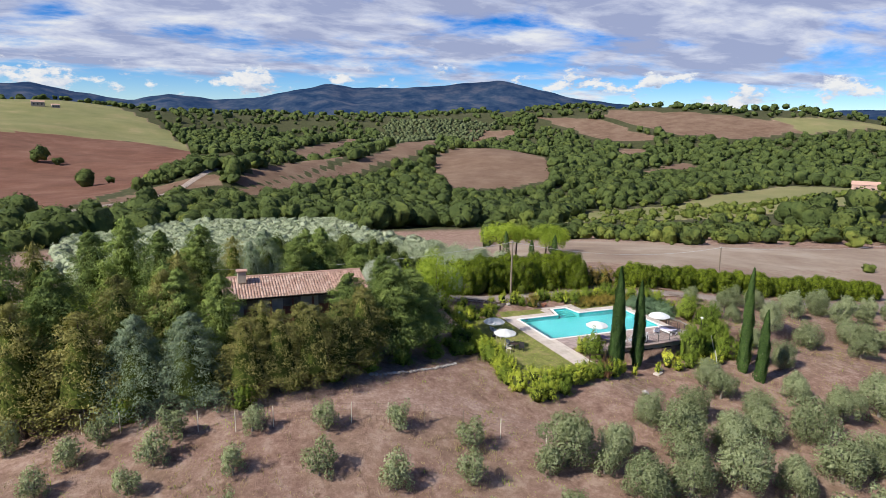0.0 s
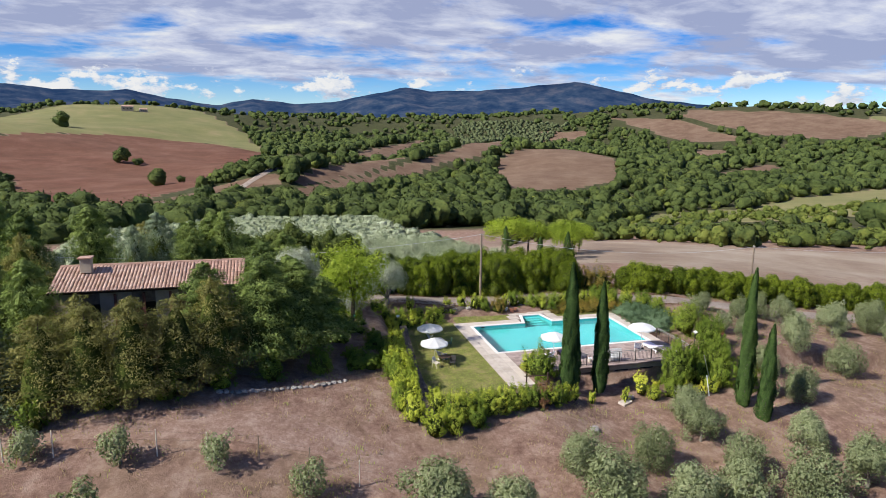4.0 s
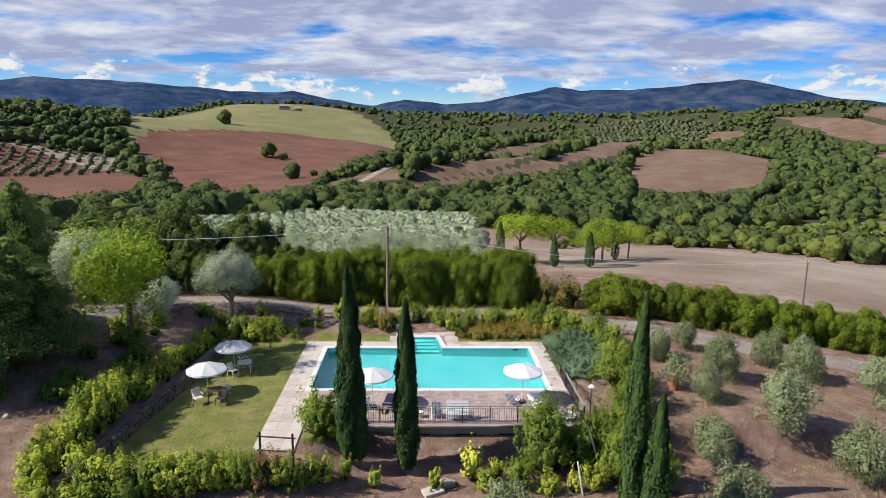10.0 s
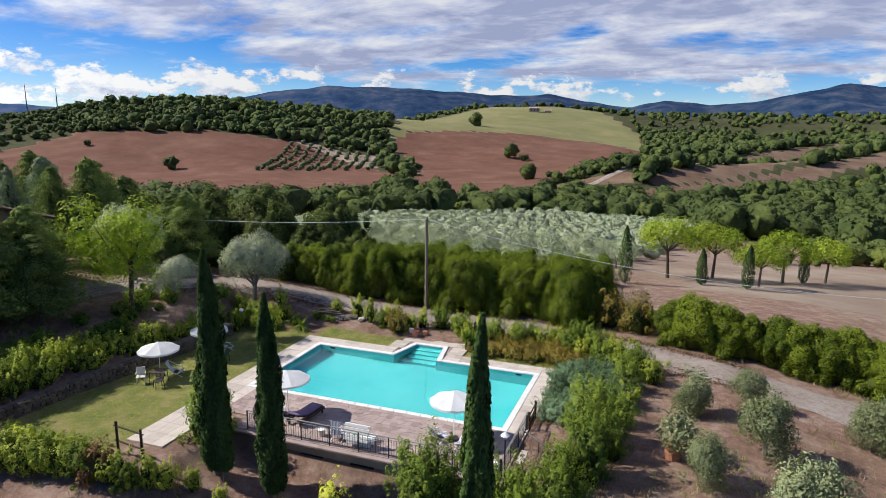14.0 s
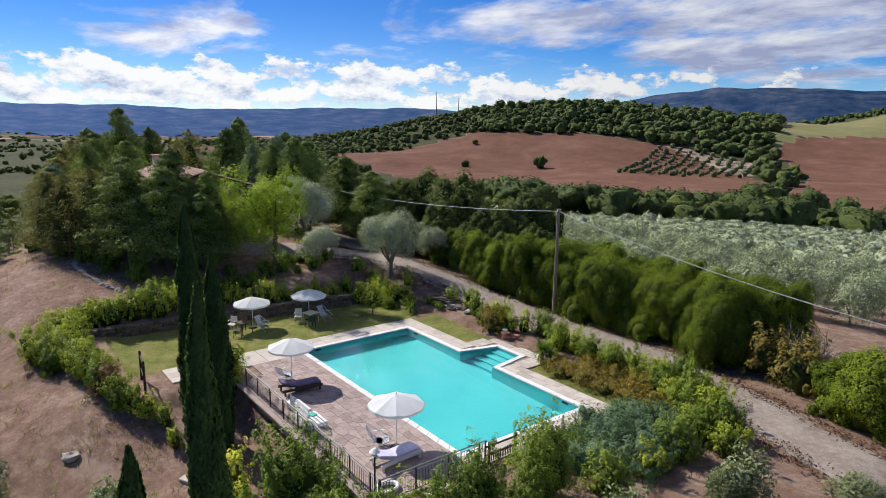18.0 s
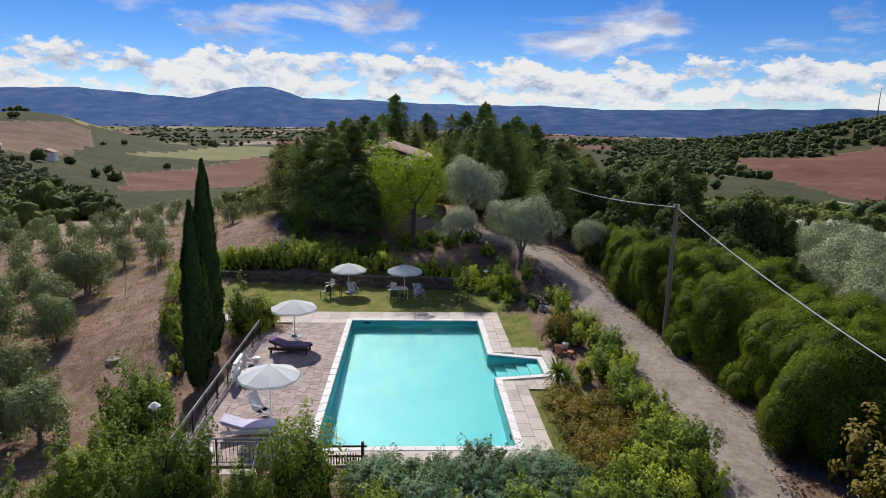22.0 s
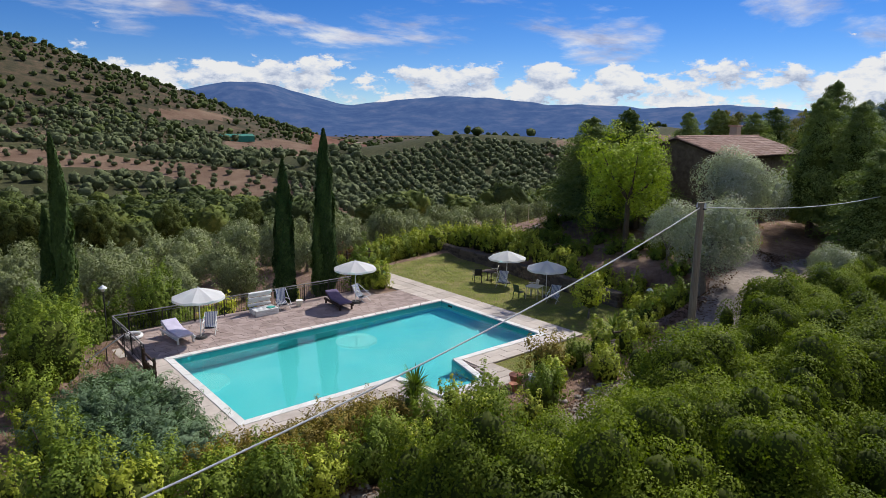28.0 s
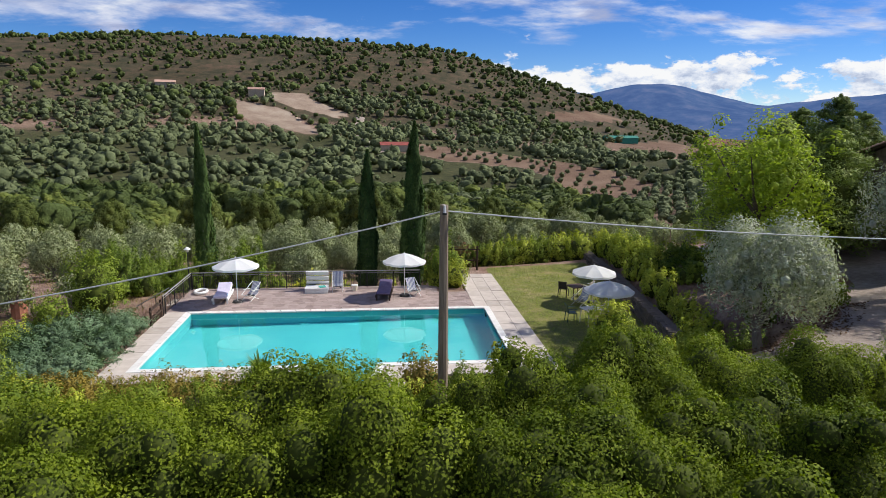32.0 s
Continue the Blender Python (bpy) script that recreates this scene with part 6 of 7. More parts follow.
stuff_of("ravine_bushes", x, y, 3.0 + 6 * r9.random(len(x)) ** 2, LEAF_SCRUB, "lighter green trees and bushes in the ravine", "woodland", 120, 0.09, 8, 64, mesh=5)
x, y = scatter(15000, 205, 600, 112, 212, 23, BARE + STRAW[2:] + FALLOW[10:], 38, -0.12, 25)
stuff_of("hillside_olives", x, y, 2.2 + 6.5 * r9.random(len(x)) ** 2.5, LEAF_SLOPE, "grey-green olives and scrub on the big hillside", "scrub", 16, 0.15, 8, 24, mesh=2)
x, y = rows_in(BARE[0], 10, 11, 20, 1.5, 25)
x2, y2 = rows_in(BARE[1], 10, 11, 20, 1.5, 26)
x, y = np.concatenate([x, x2]), np.concatenate([y, y2])
stuff_of("bare_slope_olives", x, y, r9.uniform(2.6, 4.2, len(x)), LEAF_SLOPE, "single olives on bare reddish soil", "olives", 60, 0.12, 4, 27)
x, y = scatter(17000, 480, 1300, 110, 208, 28, FALLOW[10:] + STRAW[2:], 60, -0.35, 10)
stuff_of("hilltop_scrub", x, y, 2.4 + 6.5 * r9.random(len(x)) ** 3, LEAF_WOOD, "dark scrub on the brown hill up to its ridge", "woodland", 6, 0.2, 6, 29, mesh=2)
x, y = scatter(4200, 320, 1500, 205, 300, 30, OPEN, 70, 0.2)
stuff_of("plain_trees", x, y, r9.uniform(4, 9, len(x)), LEAF_WOOD, "tree belts and copses across the plain", "woodland", 12, 0.14, 6, 31, mesh=2)
x, y = scatter(4200, 1400, 3300, 205, 300, 32, MEADOW, 120, 0.3)
stuff_of("plain_trees_far", x, y, r9.uniform(9, 20, len(x)), LEAF_WOOD, "dark tree belts far across the plain", "woodland", 6, 0.16, 6, 33, squash=0.5, mesh=2)
x, y = scatter(900, 95, 330, 252, 318, 34, OPEN, 60, 0.0)
stuff_of("west_trees", x, y, r9.uniform(3, 7, len(x)), LEAF_SCRUB, "green trees below the knoll", "woodland", 90, 0.10, 6, 35, mesh=4)
for x, y, s in ((-326, 1080, 24), (-118, 590, 17), (-100, 600, 9), (-190, 800, 20), (-170, 790, 12), (-507, 539, 17), (-560, 470, 9), (-650, 560, 8), (-150, 420, 9)):
    ob = stuff_of("field_tree", np.array([x]), np.array([y]), np.array([float(s)]), LEAF_WOOD, "single dark round tree in a tilled field", "tree", 300, 0.08, 1, int(-x), mesh=6)
    ob["kind"] = ""

# shapes that no plant took up are taken away again
for obs in TEMPLATES.values():
    for ob in obs:
        if ob.name not in USED:
            for c in list(ob.children):
                bpy.data.objects.remove(c)
            bpy.data.objects.remove(ob)

# ---- the house ----
EX0, EX1, EY0, EY1, EAVE, RIDGE, RY = -32.2, -20.3, -1.6, 4.7, 7.45, 8.55, 1.3


def build_house():
    house = tagged(empty("farmhouse"), "long stone farmhouse with a low terracotta roof among tall trees", "house")
    foot = 1.6
    wall = mottled("house_stone", (0.10, 0.075, 0.055), (0.26, 0.205, 0.155), 3.0, 0.95, 14, 0.8, 0.05)

    def wall_part(x0, y0, x1, y1, z0, z1, wall=wall):
        return part("wall", box((x1 - x0, y1 - y0, z1 - z0), ((x0 + x1) / 2, (y0 + y1) / 2, (z0 + z1) / 2)), wall, house)

    wall_part(EX0, EY1 - 0.4, EX1, EY1, foot, EAVE)
    for x0, x1 in ((EX0, EX0 + 0.4), (EX1 - 0.4, EX1)):
        bm = bmesh.new()
        pts = [(EY0, foot), (EY1, foot), (EY1, EAVE), (RY, RIDGE - 0.1), (EY0, EAVE)]
        a = [bm.verts.new((x0, y, z)) for y, z in pts]
        b = [bm.verts.new((x1, y, z)) for y, z in pts]
        bm.faces.new(a), bm.faces.new(b[::-1])
        for i in range(5):
            bm.faces.new((a[i], a[(i + 1) % 5], b[(i + 1) % 5], b[i]))
        part("gable_wall", bm, wall, house, "rough dark stone gable")
    # the south front with its openings
    xs = [EX0 + 0.4, -30.6, -29.4, -27.4, -25.9, -24.4, -22.6, -21.4, EX1 - 0.4]
    for i in range(len(xs) - 1):
        if i % 2 == 0 or i == 7:
            wall_part(xs[i], EY0, xs[i + 1], EY0 + 0.4, foot, EAVE, PLASTER)
        else:
            wall_part(xs[i], EY0, xs[i + 1], EY0 + 0.4, foot, 3.6)
            wall_part(xs[i], EY0, xs[i + 1], EY0 + 0.4, 6.5, EAVE)
            door = part("shutter", box((0.5 * (xs[i + 1] - xs[i]), 0.07, 2.85), (xs[i] + 0.27 * (xs[i + 1] - xs[i]), EY0 + 0.12, 5.05), bevel=0.01), mottled("red_brown_wood", (0.12, 0.045, 0.03), (0.22, 0.09, 0.06), 5, 0.7, 30, 0.2, 0.004) if "red_brown_wood" not in MATS else MATS["red_brown_wood"], house, "red-brown wooden shutter")
            part("opening", box((xs[i + 1] - xs[i], 0.05, 2.85), ((xs[i] + xs[i + 1]) / 2, EY0 + 0.3, 5.05)), GAP_SHADE, house, "doorway with its shade painted as a dark panel")
    for x in (-28.4, -26.6, -24.9, -22.2):
        part("porch_post", box((0.16, 0.16, 2.6), (x, EY0 - 0.2, 6.0 - 0.1), bevel=0.01), MATS["red_brown_wood"], house, "red-brown wooden post")
    # roof
    for sy, y_eave in ((-1, EY0 - 0.45), (1, EY1 + 0.4)):
        run = abs(y_eave - RY)
        z_eave = RIDGE - run * 0.315
        tilt = math.degrees(math.atan2(RIDGE - z_eave, run)) * (1 if sy < 0 else -1)
        long = math.hypot(run, RIDGE - z_eave)
        mid = ((EX0 + EX1) / 2, (y_eave + RY) / 2, (z_eave + RIDGE) / 2 - 0.07)
        part("roof_deck", box((EX1 - EX0 + 0.6, long, 0.12), mid, (tilt, 0, 0)), DARK_WOOD, house, "dark boarded roof deck")
        tile = bmesh.new()
        rings = []
        for e, r0 in ((0, 0.125), (1, 0.10)):
            rings.append([tile.verts.new((r0 * math.cos(t), 0.46 * e - 0.23, 0.75 * r0 * math.sin(t) - 0.02 * e)) for t in np.linspace(0, math.pi, 6)])
        for i in range(5):
            tile.faces.new((rings[0][i], rings[0][i + 1], rings[1][i + 1], rings[1][i]))
        me = bpy.data.meshes.new("roof_tile")
        tile.to_mesh(me)
        tile.free()
        me.materials.append(TILE)
        rest = []
        rows, cols = int(long / 0.37), int((EX1 - EX0 + 0.6) / 0.235)
        for c in range(cols):
            x = EX1 + 0.2 - c * 0.235
            for r in range(rows + 1):
                k = (r + 0.45) / (rows + 1)
                y, z = y_eave + (RY - y_eave) * k, z_eave + (RIDGE - z_eave) * k + 0.03
                m = pose(x + rng.uniform(-0.015, 0.015), y, z, tilt * 1.0 if sy < 0 else tilt, rng.uniform(-3, 3), rng.uniform(-2.5, 2.5) + (0 if sy < 0 else 180))
                if sy > 0:
                    m = pose(x, y, z, 0, 0, 180) @ pose(0, 0, 0, -tilt, rng.uniform(-3, 3), rng.uniform(-2.5, 2.5))
                if c < 13:
                    child("roof_tile", me, house, m=m)
                else:
                    rest.append(m)
        base = np.array([v.co for v in me.vertices])
        faces = np.array([p.vertices for p in me.polygons])
        vv = np.concatenate([base @ np.array(m.to_3x3()).T + np.array(m.translation) for m in rest])
        ff = np.concatenate([faces + len(base) * i for i in range(len(rest))])
        tagged(child("roof_tiles", mesh_of("roof_tiles", vv, ff, TILES_JOINED), house, "weathered pinkish roof tiles"), kind="stuff")
    ridge = bmesh.new()
    for x in np.arange(EX0 - 0.2, EX1 + 0.2, 0.4):
        add_rod(ridge, (x, RY, RIDGE + 0.04), (x + 0.43, RY, RIDGE + 0.05), 0.13, 0.11, 8)
    part("ridge_tiles", ridge, TILE, house, "rounded ridge tiles")
    part("chimney", box((0.7, 0.6, 1.0), (-30.5, 0.3, 8.85), bevel=0.02), PLASTER, house, "squat plastered chimney")
    part("chimney_cap", box((0.9, 0.8, 0.1), (-30.5, 0.3, 9.4), bevel=0.02), TILE, house)
    return house


jt = Nodes("roof_tiles_joined")
TILES_JOINED = jt.done(jt.mix(0.5, jt.ramp(jt.island(), (0.0, (0.27, 0.155, 0.115)), (0.4, (0.42, 0.27, 0.205)), (0.75, (0.52, 0.36, 0.285)), (1.0, (0.60, 0.45, 0.37))), jt.ramp(jt.noise(0.9, 6, 0.65), (0.35, (0.33, 0.20, 0.15)), (0.65, (0.50, 0.35, 0.28)))), 0.85, 0, 0.2)
build_house()


# ---- poles and cables ----
def power_pole(x, y, z0, z1, lean=0.0):
    ob = tagged(empty("utility_pole", (x, y, z0)), "tall weathered wooden utility pole beside the gravel drive", "pole")
    h = z1 - z0
    part("post", rod((0, 0, -0.4), (lean, 0, h), 0.14, 0.095, 10), POLE_WOOD, ob)
    part("bracket", box((0.10, 0.28, 0.05), (lean, 0, h - 0.18), bevel=0.008), IRON, ob, "small iron bracket")
    for s in (-1, 1):
        part("insulator", rod((lean, 0.12 * s, h - 0.16), (lean, 0.12 * s, h + 0.0), 0.035, 0.025), WHITE_PAINT, ob, "white insulator")
    return ob


power_pole(3.66, 16.25, 0.0, 7.25)
power_pole(40.2, 18.2, float(height(40.2, 18.2)) - 0.1, 4.1)
power_pole(-39.5, 13.6, 0.6, 7.4)
power_pole(110, 26, float(height(110, 26)), 1.2)


def cable(a, b, sag, r=0.017, name="power_cable"):
    pts = []
    for i in range(25):
        k = i / 24
        p = Vector(a).lerp(Vector(b), k)
        p.z -= sag * 4 * k * (1 - k)
        pts.append(p)
    ob = part(name, add_tube(bmesh.new(), pts, r, 6), CABLE, None)
    return tagged(ob, "thick pale overhead cable sagging between wooden poles", "cable", "overhead cables")


cable((3.66, 16.25, 7.12), (40.2, 18.2, 3.95), 1.35)
cable((3.66, 16.25, 7.12), (-39.5, 13.6, 7.2), 1.15)
cable((40.2, 18.2, 3.95), (110, 26, 1.1), 1.4)


# ---- terrace furniture ----
def parasol(x, y, top, z0=0.02, turn=0.0, label="open white parasol on a dark base beside the pool"):
    ob = tagged(empty("parasol", (x, y, z0), turn), label, "parasol", "white parasols")
    h = top - z0
    part("base", rod((0, 0, 0), (0, 0, 0.09), 0.27, 0.22, 14), IRON, ob, "dark round base")
    part("pole", rod((0, 0, 0.05), (0, 0, h), 0.022, 0.02, 8), WHITE_PAINT, ob, "thin white pole")
    bm = bmesh.new()
    n, rings = 24, []
    for r, z in ((0.02, 0.0), (0.58, -0.17), (1.12, -0.385)):
        ring = []
        for i in range(n):
            a = 2 * math.pi * i / n
            dip = 0.05 * r * abs(math.sin(a * 4))
            ring.append(bm.verts.new((r * (1 - 0.03 * abs(math.sin(4 * a))) * math.cos(a), r * (1 - 0.03 * abs(math.sin(4 * a))) * math.sin(a), h - 0.02 + z - dip)))
        rings.append(ring)
    low = [bm.verts.new((v.co.x * 1.005, v.co.y * 1.005, v.co.z - 0.09 - 0.02 * (i % 3 == 0))) for i, v in enumerate(rings[-1])]
    for a, b in zip(rings + [low], (rings + [low])[1:]):
        for i in range(n):
            bm.faces.new((a[i], a[(i + 1) % n], b[(i + 1) % n], b[i]))
    bm.faces.new(rings[0])
    part("canopy", bm, CANVAS, ob, "white canvas canopy with a short valance")
    for i in range(8):
        a = 2 * math.pi * i / 8
        part("rib", rod((0.02 * math.cos(a), 0.02 * math.sin(a), h - 0.08), (1.06 * math.cos(a), 1.06 * math.sin(a), h - 0.42), 0.008, 0.006, 5), WHITE_PAINT, ob)
    part("finial", rod((0, 0, h - 0.03), (0, 0, h + 0.06), 0.03, 0.008, 8), WHITE_PAINT, ob)
    return ob


parasol(3.82, -2.48, 2.33)
parasol(12.22, -1.86, 2.33, turn=12)
parasol(-5.25, 2.83, 2.03, -0.05, 20, "open white parasol beside a small table on the lawn")
parasol(-5.76, -0.75, 1.97, -0.05, 5, "open white parasol beside a small table on the lawn")


def deck_chair(x, y, turn, z0=0.02, label="folding deck chair with blue and white striped canvas", back=40):
    """A low folding chair with a sling; it faces its own -y."""
    ob = tagged(empty("deck_chair", (x, y, z0), turn), label, "deck chair", "striped deck chairs")
    t = radians(back)
    for s in (-0.27, 0.27):
        part("side_rail", rod((s, -0.35, 0.30), (s, 0.22 + 0.62 * math.sin(t) * 0.8, 0.24 + 0.78 * math.cos(t)), 0.016), WHITE_PAINT, ob)
        part("front_leg", rod((s, -0.30, 0.30), (s, 0.30, 0.0), 0.016), WHITE_PAINT, ob)
        part("rear_leg", rod((s, 0.30, 0.36), (s, -0.32, 0.0), 0.016), WHITE_PAINT, ob)
        part("armrest", box((0.045, 0.46, 0.025), (s, 0.05, 0.52), (-4, 0, 0), 0.006), WHITE_PAINT, ob)
    bm = bmesh.new()
    prof = [(-0.35, 0.31), (-0.1, 0.235), (0.14, 0.235), (0.28, 0.34), (0.22 + 0.50 * math.sin(t), 0.28 + 0.74 * math.cos(t))]
    prof = [(y0, z) for y0, z in prof]
    top = [[bm.verts.new((s, y0, z)) for s in (-0.25, 0.25)] for y0, z in prof]
    for a, b in zip(top, top[1:]):
        bm.faces.new((a[0], a[1], b[1], b[0]))
    made = bmesh.ops.solidify(bm, geom=bm.faces[:], thickness=0.012)
    part("sling", bm, STRIPE, ob, "blue and white striped canvas")
    return ob


deck_chair(11.67, -2.28, 150)
deck_chair(3.33, -2.56, 200)
deck_chair(7.35, -3.75, 180, back=8, label="tall folded striped deck chair against the railing")
deck_chair(-4.95, -0.35, 120, -0.05)
deck_chair(-4.75, 3.75, 110, -0.05)


def pallet(parent, at, turn=(0, 0, 0), wide=1.2, deep=0.8):
    m = pose(*at, *turn)
    base = part("pallet", add_box(add_box(box((wide, 0.1, 0.09), (0, -deep / 2 + 0.05, 0.055)), (wide, 0.1, 0.09), (0, 0, 0.055)), (wide, 0.1, 0.09), (0, deep / 2 - 0.05, 0.055)), WHITE_PAINT, parent, "white-painted pallet", m=m)
    for i in range(5):
        part("board", box((0.10 if wide < deep else wide, 0.115, 0.022) if True else None, (0, -deep / 2 + 0.06 + i * (deep - 0.12) / 4, 0.115), bevel=0.004), WHITE_PAINT, base)
    for i in range(3):
        part("bottom_board", box((wide, 0.1, 0.022), (0, (i - 1) * (deep / 2 - 0.05), 0.0), bevel=0.004), WHITE_PAINT, base)
    return base


def pallet_sofa(x, y, turn):
    ob = tagged(empty("pallet_sofa", (x, y, 0.02), turn), "white-painted sofa of stacked pallets against the railing", "sofa")
    pallet(ob, (0, 0, 0.01))
    pallet(ob, (0, 0, 0.16))
    pallet(ob, (0, -0.42, 0.66), (76, 0, 0), 1.2, 0.75)
    part("towel", box((0.35, 0.3, 0.04), (-0.3, 0.12, 0.31), (0, 0, 20), 0.012), TEAL, ob, "teal folded towel")
    return ob


pallet_sofa(8.45, -3.62, 0)


def lounger(x, y, turn, frame_mat, cloth, label, cloth_label):
    """A sun bed along its own y with the raised back at -y."""
    ob = tagged(empty("sun_lounger", (x, y, 0.02), turn), label, "sun lounger", "sun loungers")
    for s in (-0.36, 0.36):
        part("side_rail", box((0.07, 1.95, 0.12), (s, 0, 0.24), bevel=0.008), frame_mat, ob)
    for i in range(8):
        part("slat", box((0.70, 0.12, 0.022), (0, -0.15 + i * 0.145, 0.31), bevel=0.004), frame_mat, ob)
    for s in (-0.33, 0.33):
        for y0 in (-0.85, 0.85):
            part("leg", box((0.08, 0.08, 0.26), (s, y0, 0.13), bevel=0.006), frame_mat, ob)
    part("backrest", box((0.70, 0.80, 0.04), (0, -0.57, 0.42), (-20, 0, 0), 0.008), frame_mat, ob)
    bm = box((0.68, 1.15, 0.09), (0, 0.35, 0.37), bevel=0.03)
    add_box(bm, (0.68, 0.86, 0.09), (0, -0.58, 0.50), (-20, 0, 0), 0.03)
    part("cushion", bm, cloth, ob, cloth_label)
    return ob


lounger(13.05, -2.4, 4, WHITE_PAINT, PURPLE, "white pallet sun lounger with a lilac mattress", "lilac mattress")
lounger(4.85, -2.5, -6, DARK_WOOD, PLUM, "dark wooden sun lounger with a plum mattress and raised back", "plum mattress")


def bucket(x, y):
    ob = tagged(empty("bucket", (x, y, 0.02)), "pale grey plastic bucket on the terrace", "bucket")
    part("body", rod((0, 0, 0), (0, 0, 0.30), 0.13, 0.17, 14), PLASTIC_CREAM, ob)
    part("rim", rod((0, 0, 0.29), (0, 0, 0.32), 0.18, 0.18, 14), WHITE_PAINT, ob)
    return ob


bucket(6.45, -3.75)


def garden_table(x, y, top=0.70, mat=PLASTIC_CREAM, label="small square table on the lawn"):
    ob = tagged(empty("garden_table", (x, y, -0.05), 15), label, "table")
    part("tabletop", box((0.8, 0.8, 0.035), (0, 0, top), bevel=0.01), mat, ob)
    for sx in (-0.32, 0.32):
        for sy in (-0.32, 0.32):
            part("leg", rod((sx * 1.1, sy * 1.1, 0), (sx, sy, top - 0.01), 0.022), mat, ob)
    return ob


def garden_chair(x, y, turn, mat, label):
    ob = tagged(empty("garden_chair", (x, y, -0.05), turn), label, "chair", "plastic garden chairs")
    part("seat", box((0.46, 0.44, 0.03), (0, 0, 0.43), (3, 0, 0), 0.012), mat, ob)
    part("backrest", box((0.44, 0.03, 0.42), (0, 0.24, 0.66), (-14, 0, 0), 0.012), mat, ob)
    for sx in (-0.21, 0.21):
        for sy in (-0.19, 0.21):
            part("leg", rod((sx * 1.1, sy * 1.15, 0), (sx, sy, 0.43), 0.02, 0.022), mat, ob)
        part("armrest", box((0.05, 0.42, 0.025), (sx * 1.12, 0.02, 0.63), bevel=0.008), mat, ob)
    return ob


garden_table(-5.1, -1.55, mat=DARK_WOOD, label="small dark square table on the lawn")
garden_chair(-5.9, -2.0, 40, PLASTIC_CREAM, "cream plastic armchair on the lawn")
garden_chair(-4.6, -2.1, -30, IRON, "dark metal armchair on the lawn")
garden_table(-4.55, 2.6, label="small pale square table on the lawn")
garden_chair(-3.75, 2.2, -90, PLASTIC_GREEN, "dark green plastic armchair on the lawn")
garden_chair(-5.1, 2.0, 60, PLASTIC_CREAM, "cream plastic armchair on the lawn")


# ---- railings ----
def railing(name, a, b, z, label, mat=IRON, h=0.95, gap=0.125, top_mat=None):
    a, b = Vector((*a, z)), Vector((*b, z))
    d = b - a
    ob = tagged(empty(name, a, math.degrees(math.atan2(d.y, d.x))), label, "railing")
    n = d.length
    part("top_rail", rod((0, 0, h), (n, 0, h), 0.028), top_mat or mat, ob)
    part("middle_rail", rod((0, 0, h - 0.12), (n, 0, h - 0.12), 0.015), top_mat or mat, ob)
    part("bottom_rail", rod((0, 0, 0.12), (n, 0, 0.12), 0.015), mat, ob)
    for i in range(int(n / 1.45) + 2):
        s = min(n, i * 1.45)
        part("post", box((0.045, 0.045, h), (s, 0, h / 2)), mat, ob)
    bar = bpy.data.meshes.new("baluster")
    bm = rod((0, 0, 0.12), (0, 0, h - 0.12), 0.009, 0.009, 5)
    bm.to_mesh(bar)
    bm.free()
    bar.materials.append(mat)
    s = gap
    while s < n:
        child("baluster", bar, ob, m=pose(s, 0, 0))
        s += gap
    return ob


railing("railing", (2.9, -4.42), (15.1, -4.42), 0.0, "dark iron railing with slim bars along the terrace edge", top_mat=RAIL)
railing("railing", (15.15, -4.42), (15.15, 0.25), 0.0, "dark iron railing with a pale top rail at the terrace end", top_mat=RAIL)


def wood_gate(a, b, z, h, label, pickets=True):
    a, b = Vector((*a, z)), Vector((*b, z))
    d = b - a
    ob = tagged(empty("wooden_fence", a, math.degrees(math.atan2(d.y, d.x))), label, "fence")
    n = d.length
    for s in (0, n):
        part("post", rod((s, 0, -0.2), (s, 0, h + 0.1), 0.06, 0.055), DARK_WOOD, ob)
    for k in (0.45, 0.92):
        part("rail", rod((-0.15, 0, h * k), (n + 0.15, 0, h * k), 0.04, 0.035), DARK_WOOD, ob)
    if pickets:
        for i in range(int(n / 0.09)):
            part("picket", rod((0.05 + i * 0.09, 0, 0.05), (0.05 + i * 0.09, 0.01, h * rng.uniform(0.5, 0.62)), 0.025, 0.02, 5), DARK_WOOD, ob)
    return ob


wood_gate((15.2, 0.4), (15.2, 1.75), 0.0, 0.75, "dark wooden post fence with bark pickets at the pool end")
wood_gate((-0.9, -8.3), (0.64, -8.49), float(height(0, -8.4)), 1.45, "dark wooden posts and rails at the end of the path", False)


def stairs():
    ob = tagged(empty("stairway", (15.3, -2.2, 0), 0), "short flight of stone steps down from the terrace end", "stairs")
    for i in range(7):
        part("step", box((0.32, 1.2, 0.18), (0.18 + 0.3 * i, 0, -0.12 - 0.17 * i), bevel=0.01), SLAB, ob)
    part("handrail", rod((0.1, 0.62, 0.9), (2.2, 0.62, -0.3), 0.025), STEEL, ob, "pale steel handrail")
    for i in range(4):
        part("post", rod((0.1 + 0.68 * i, 0.62, -0.2 - 0.39 * i), (0.1 + 0.68 * i, 0.62, 0.9 - 0.39 * i), 0.02), IRON, ob)
    return ob


stairs()


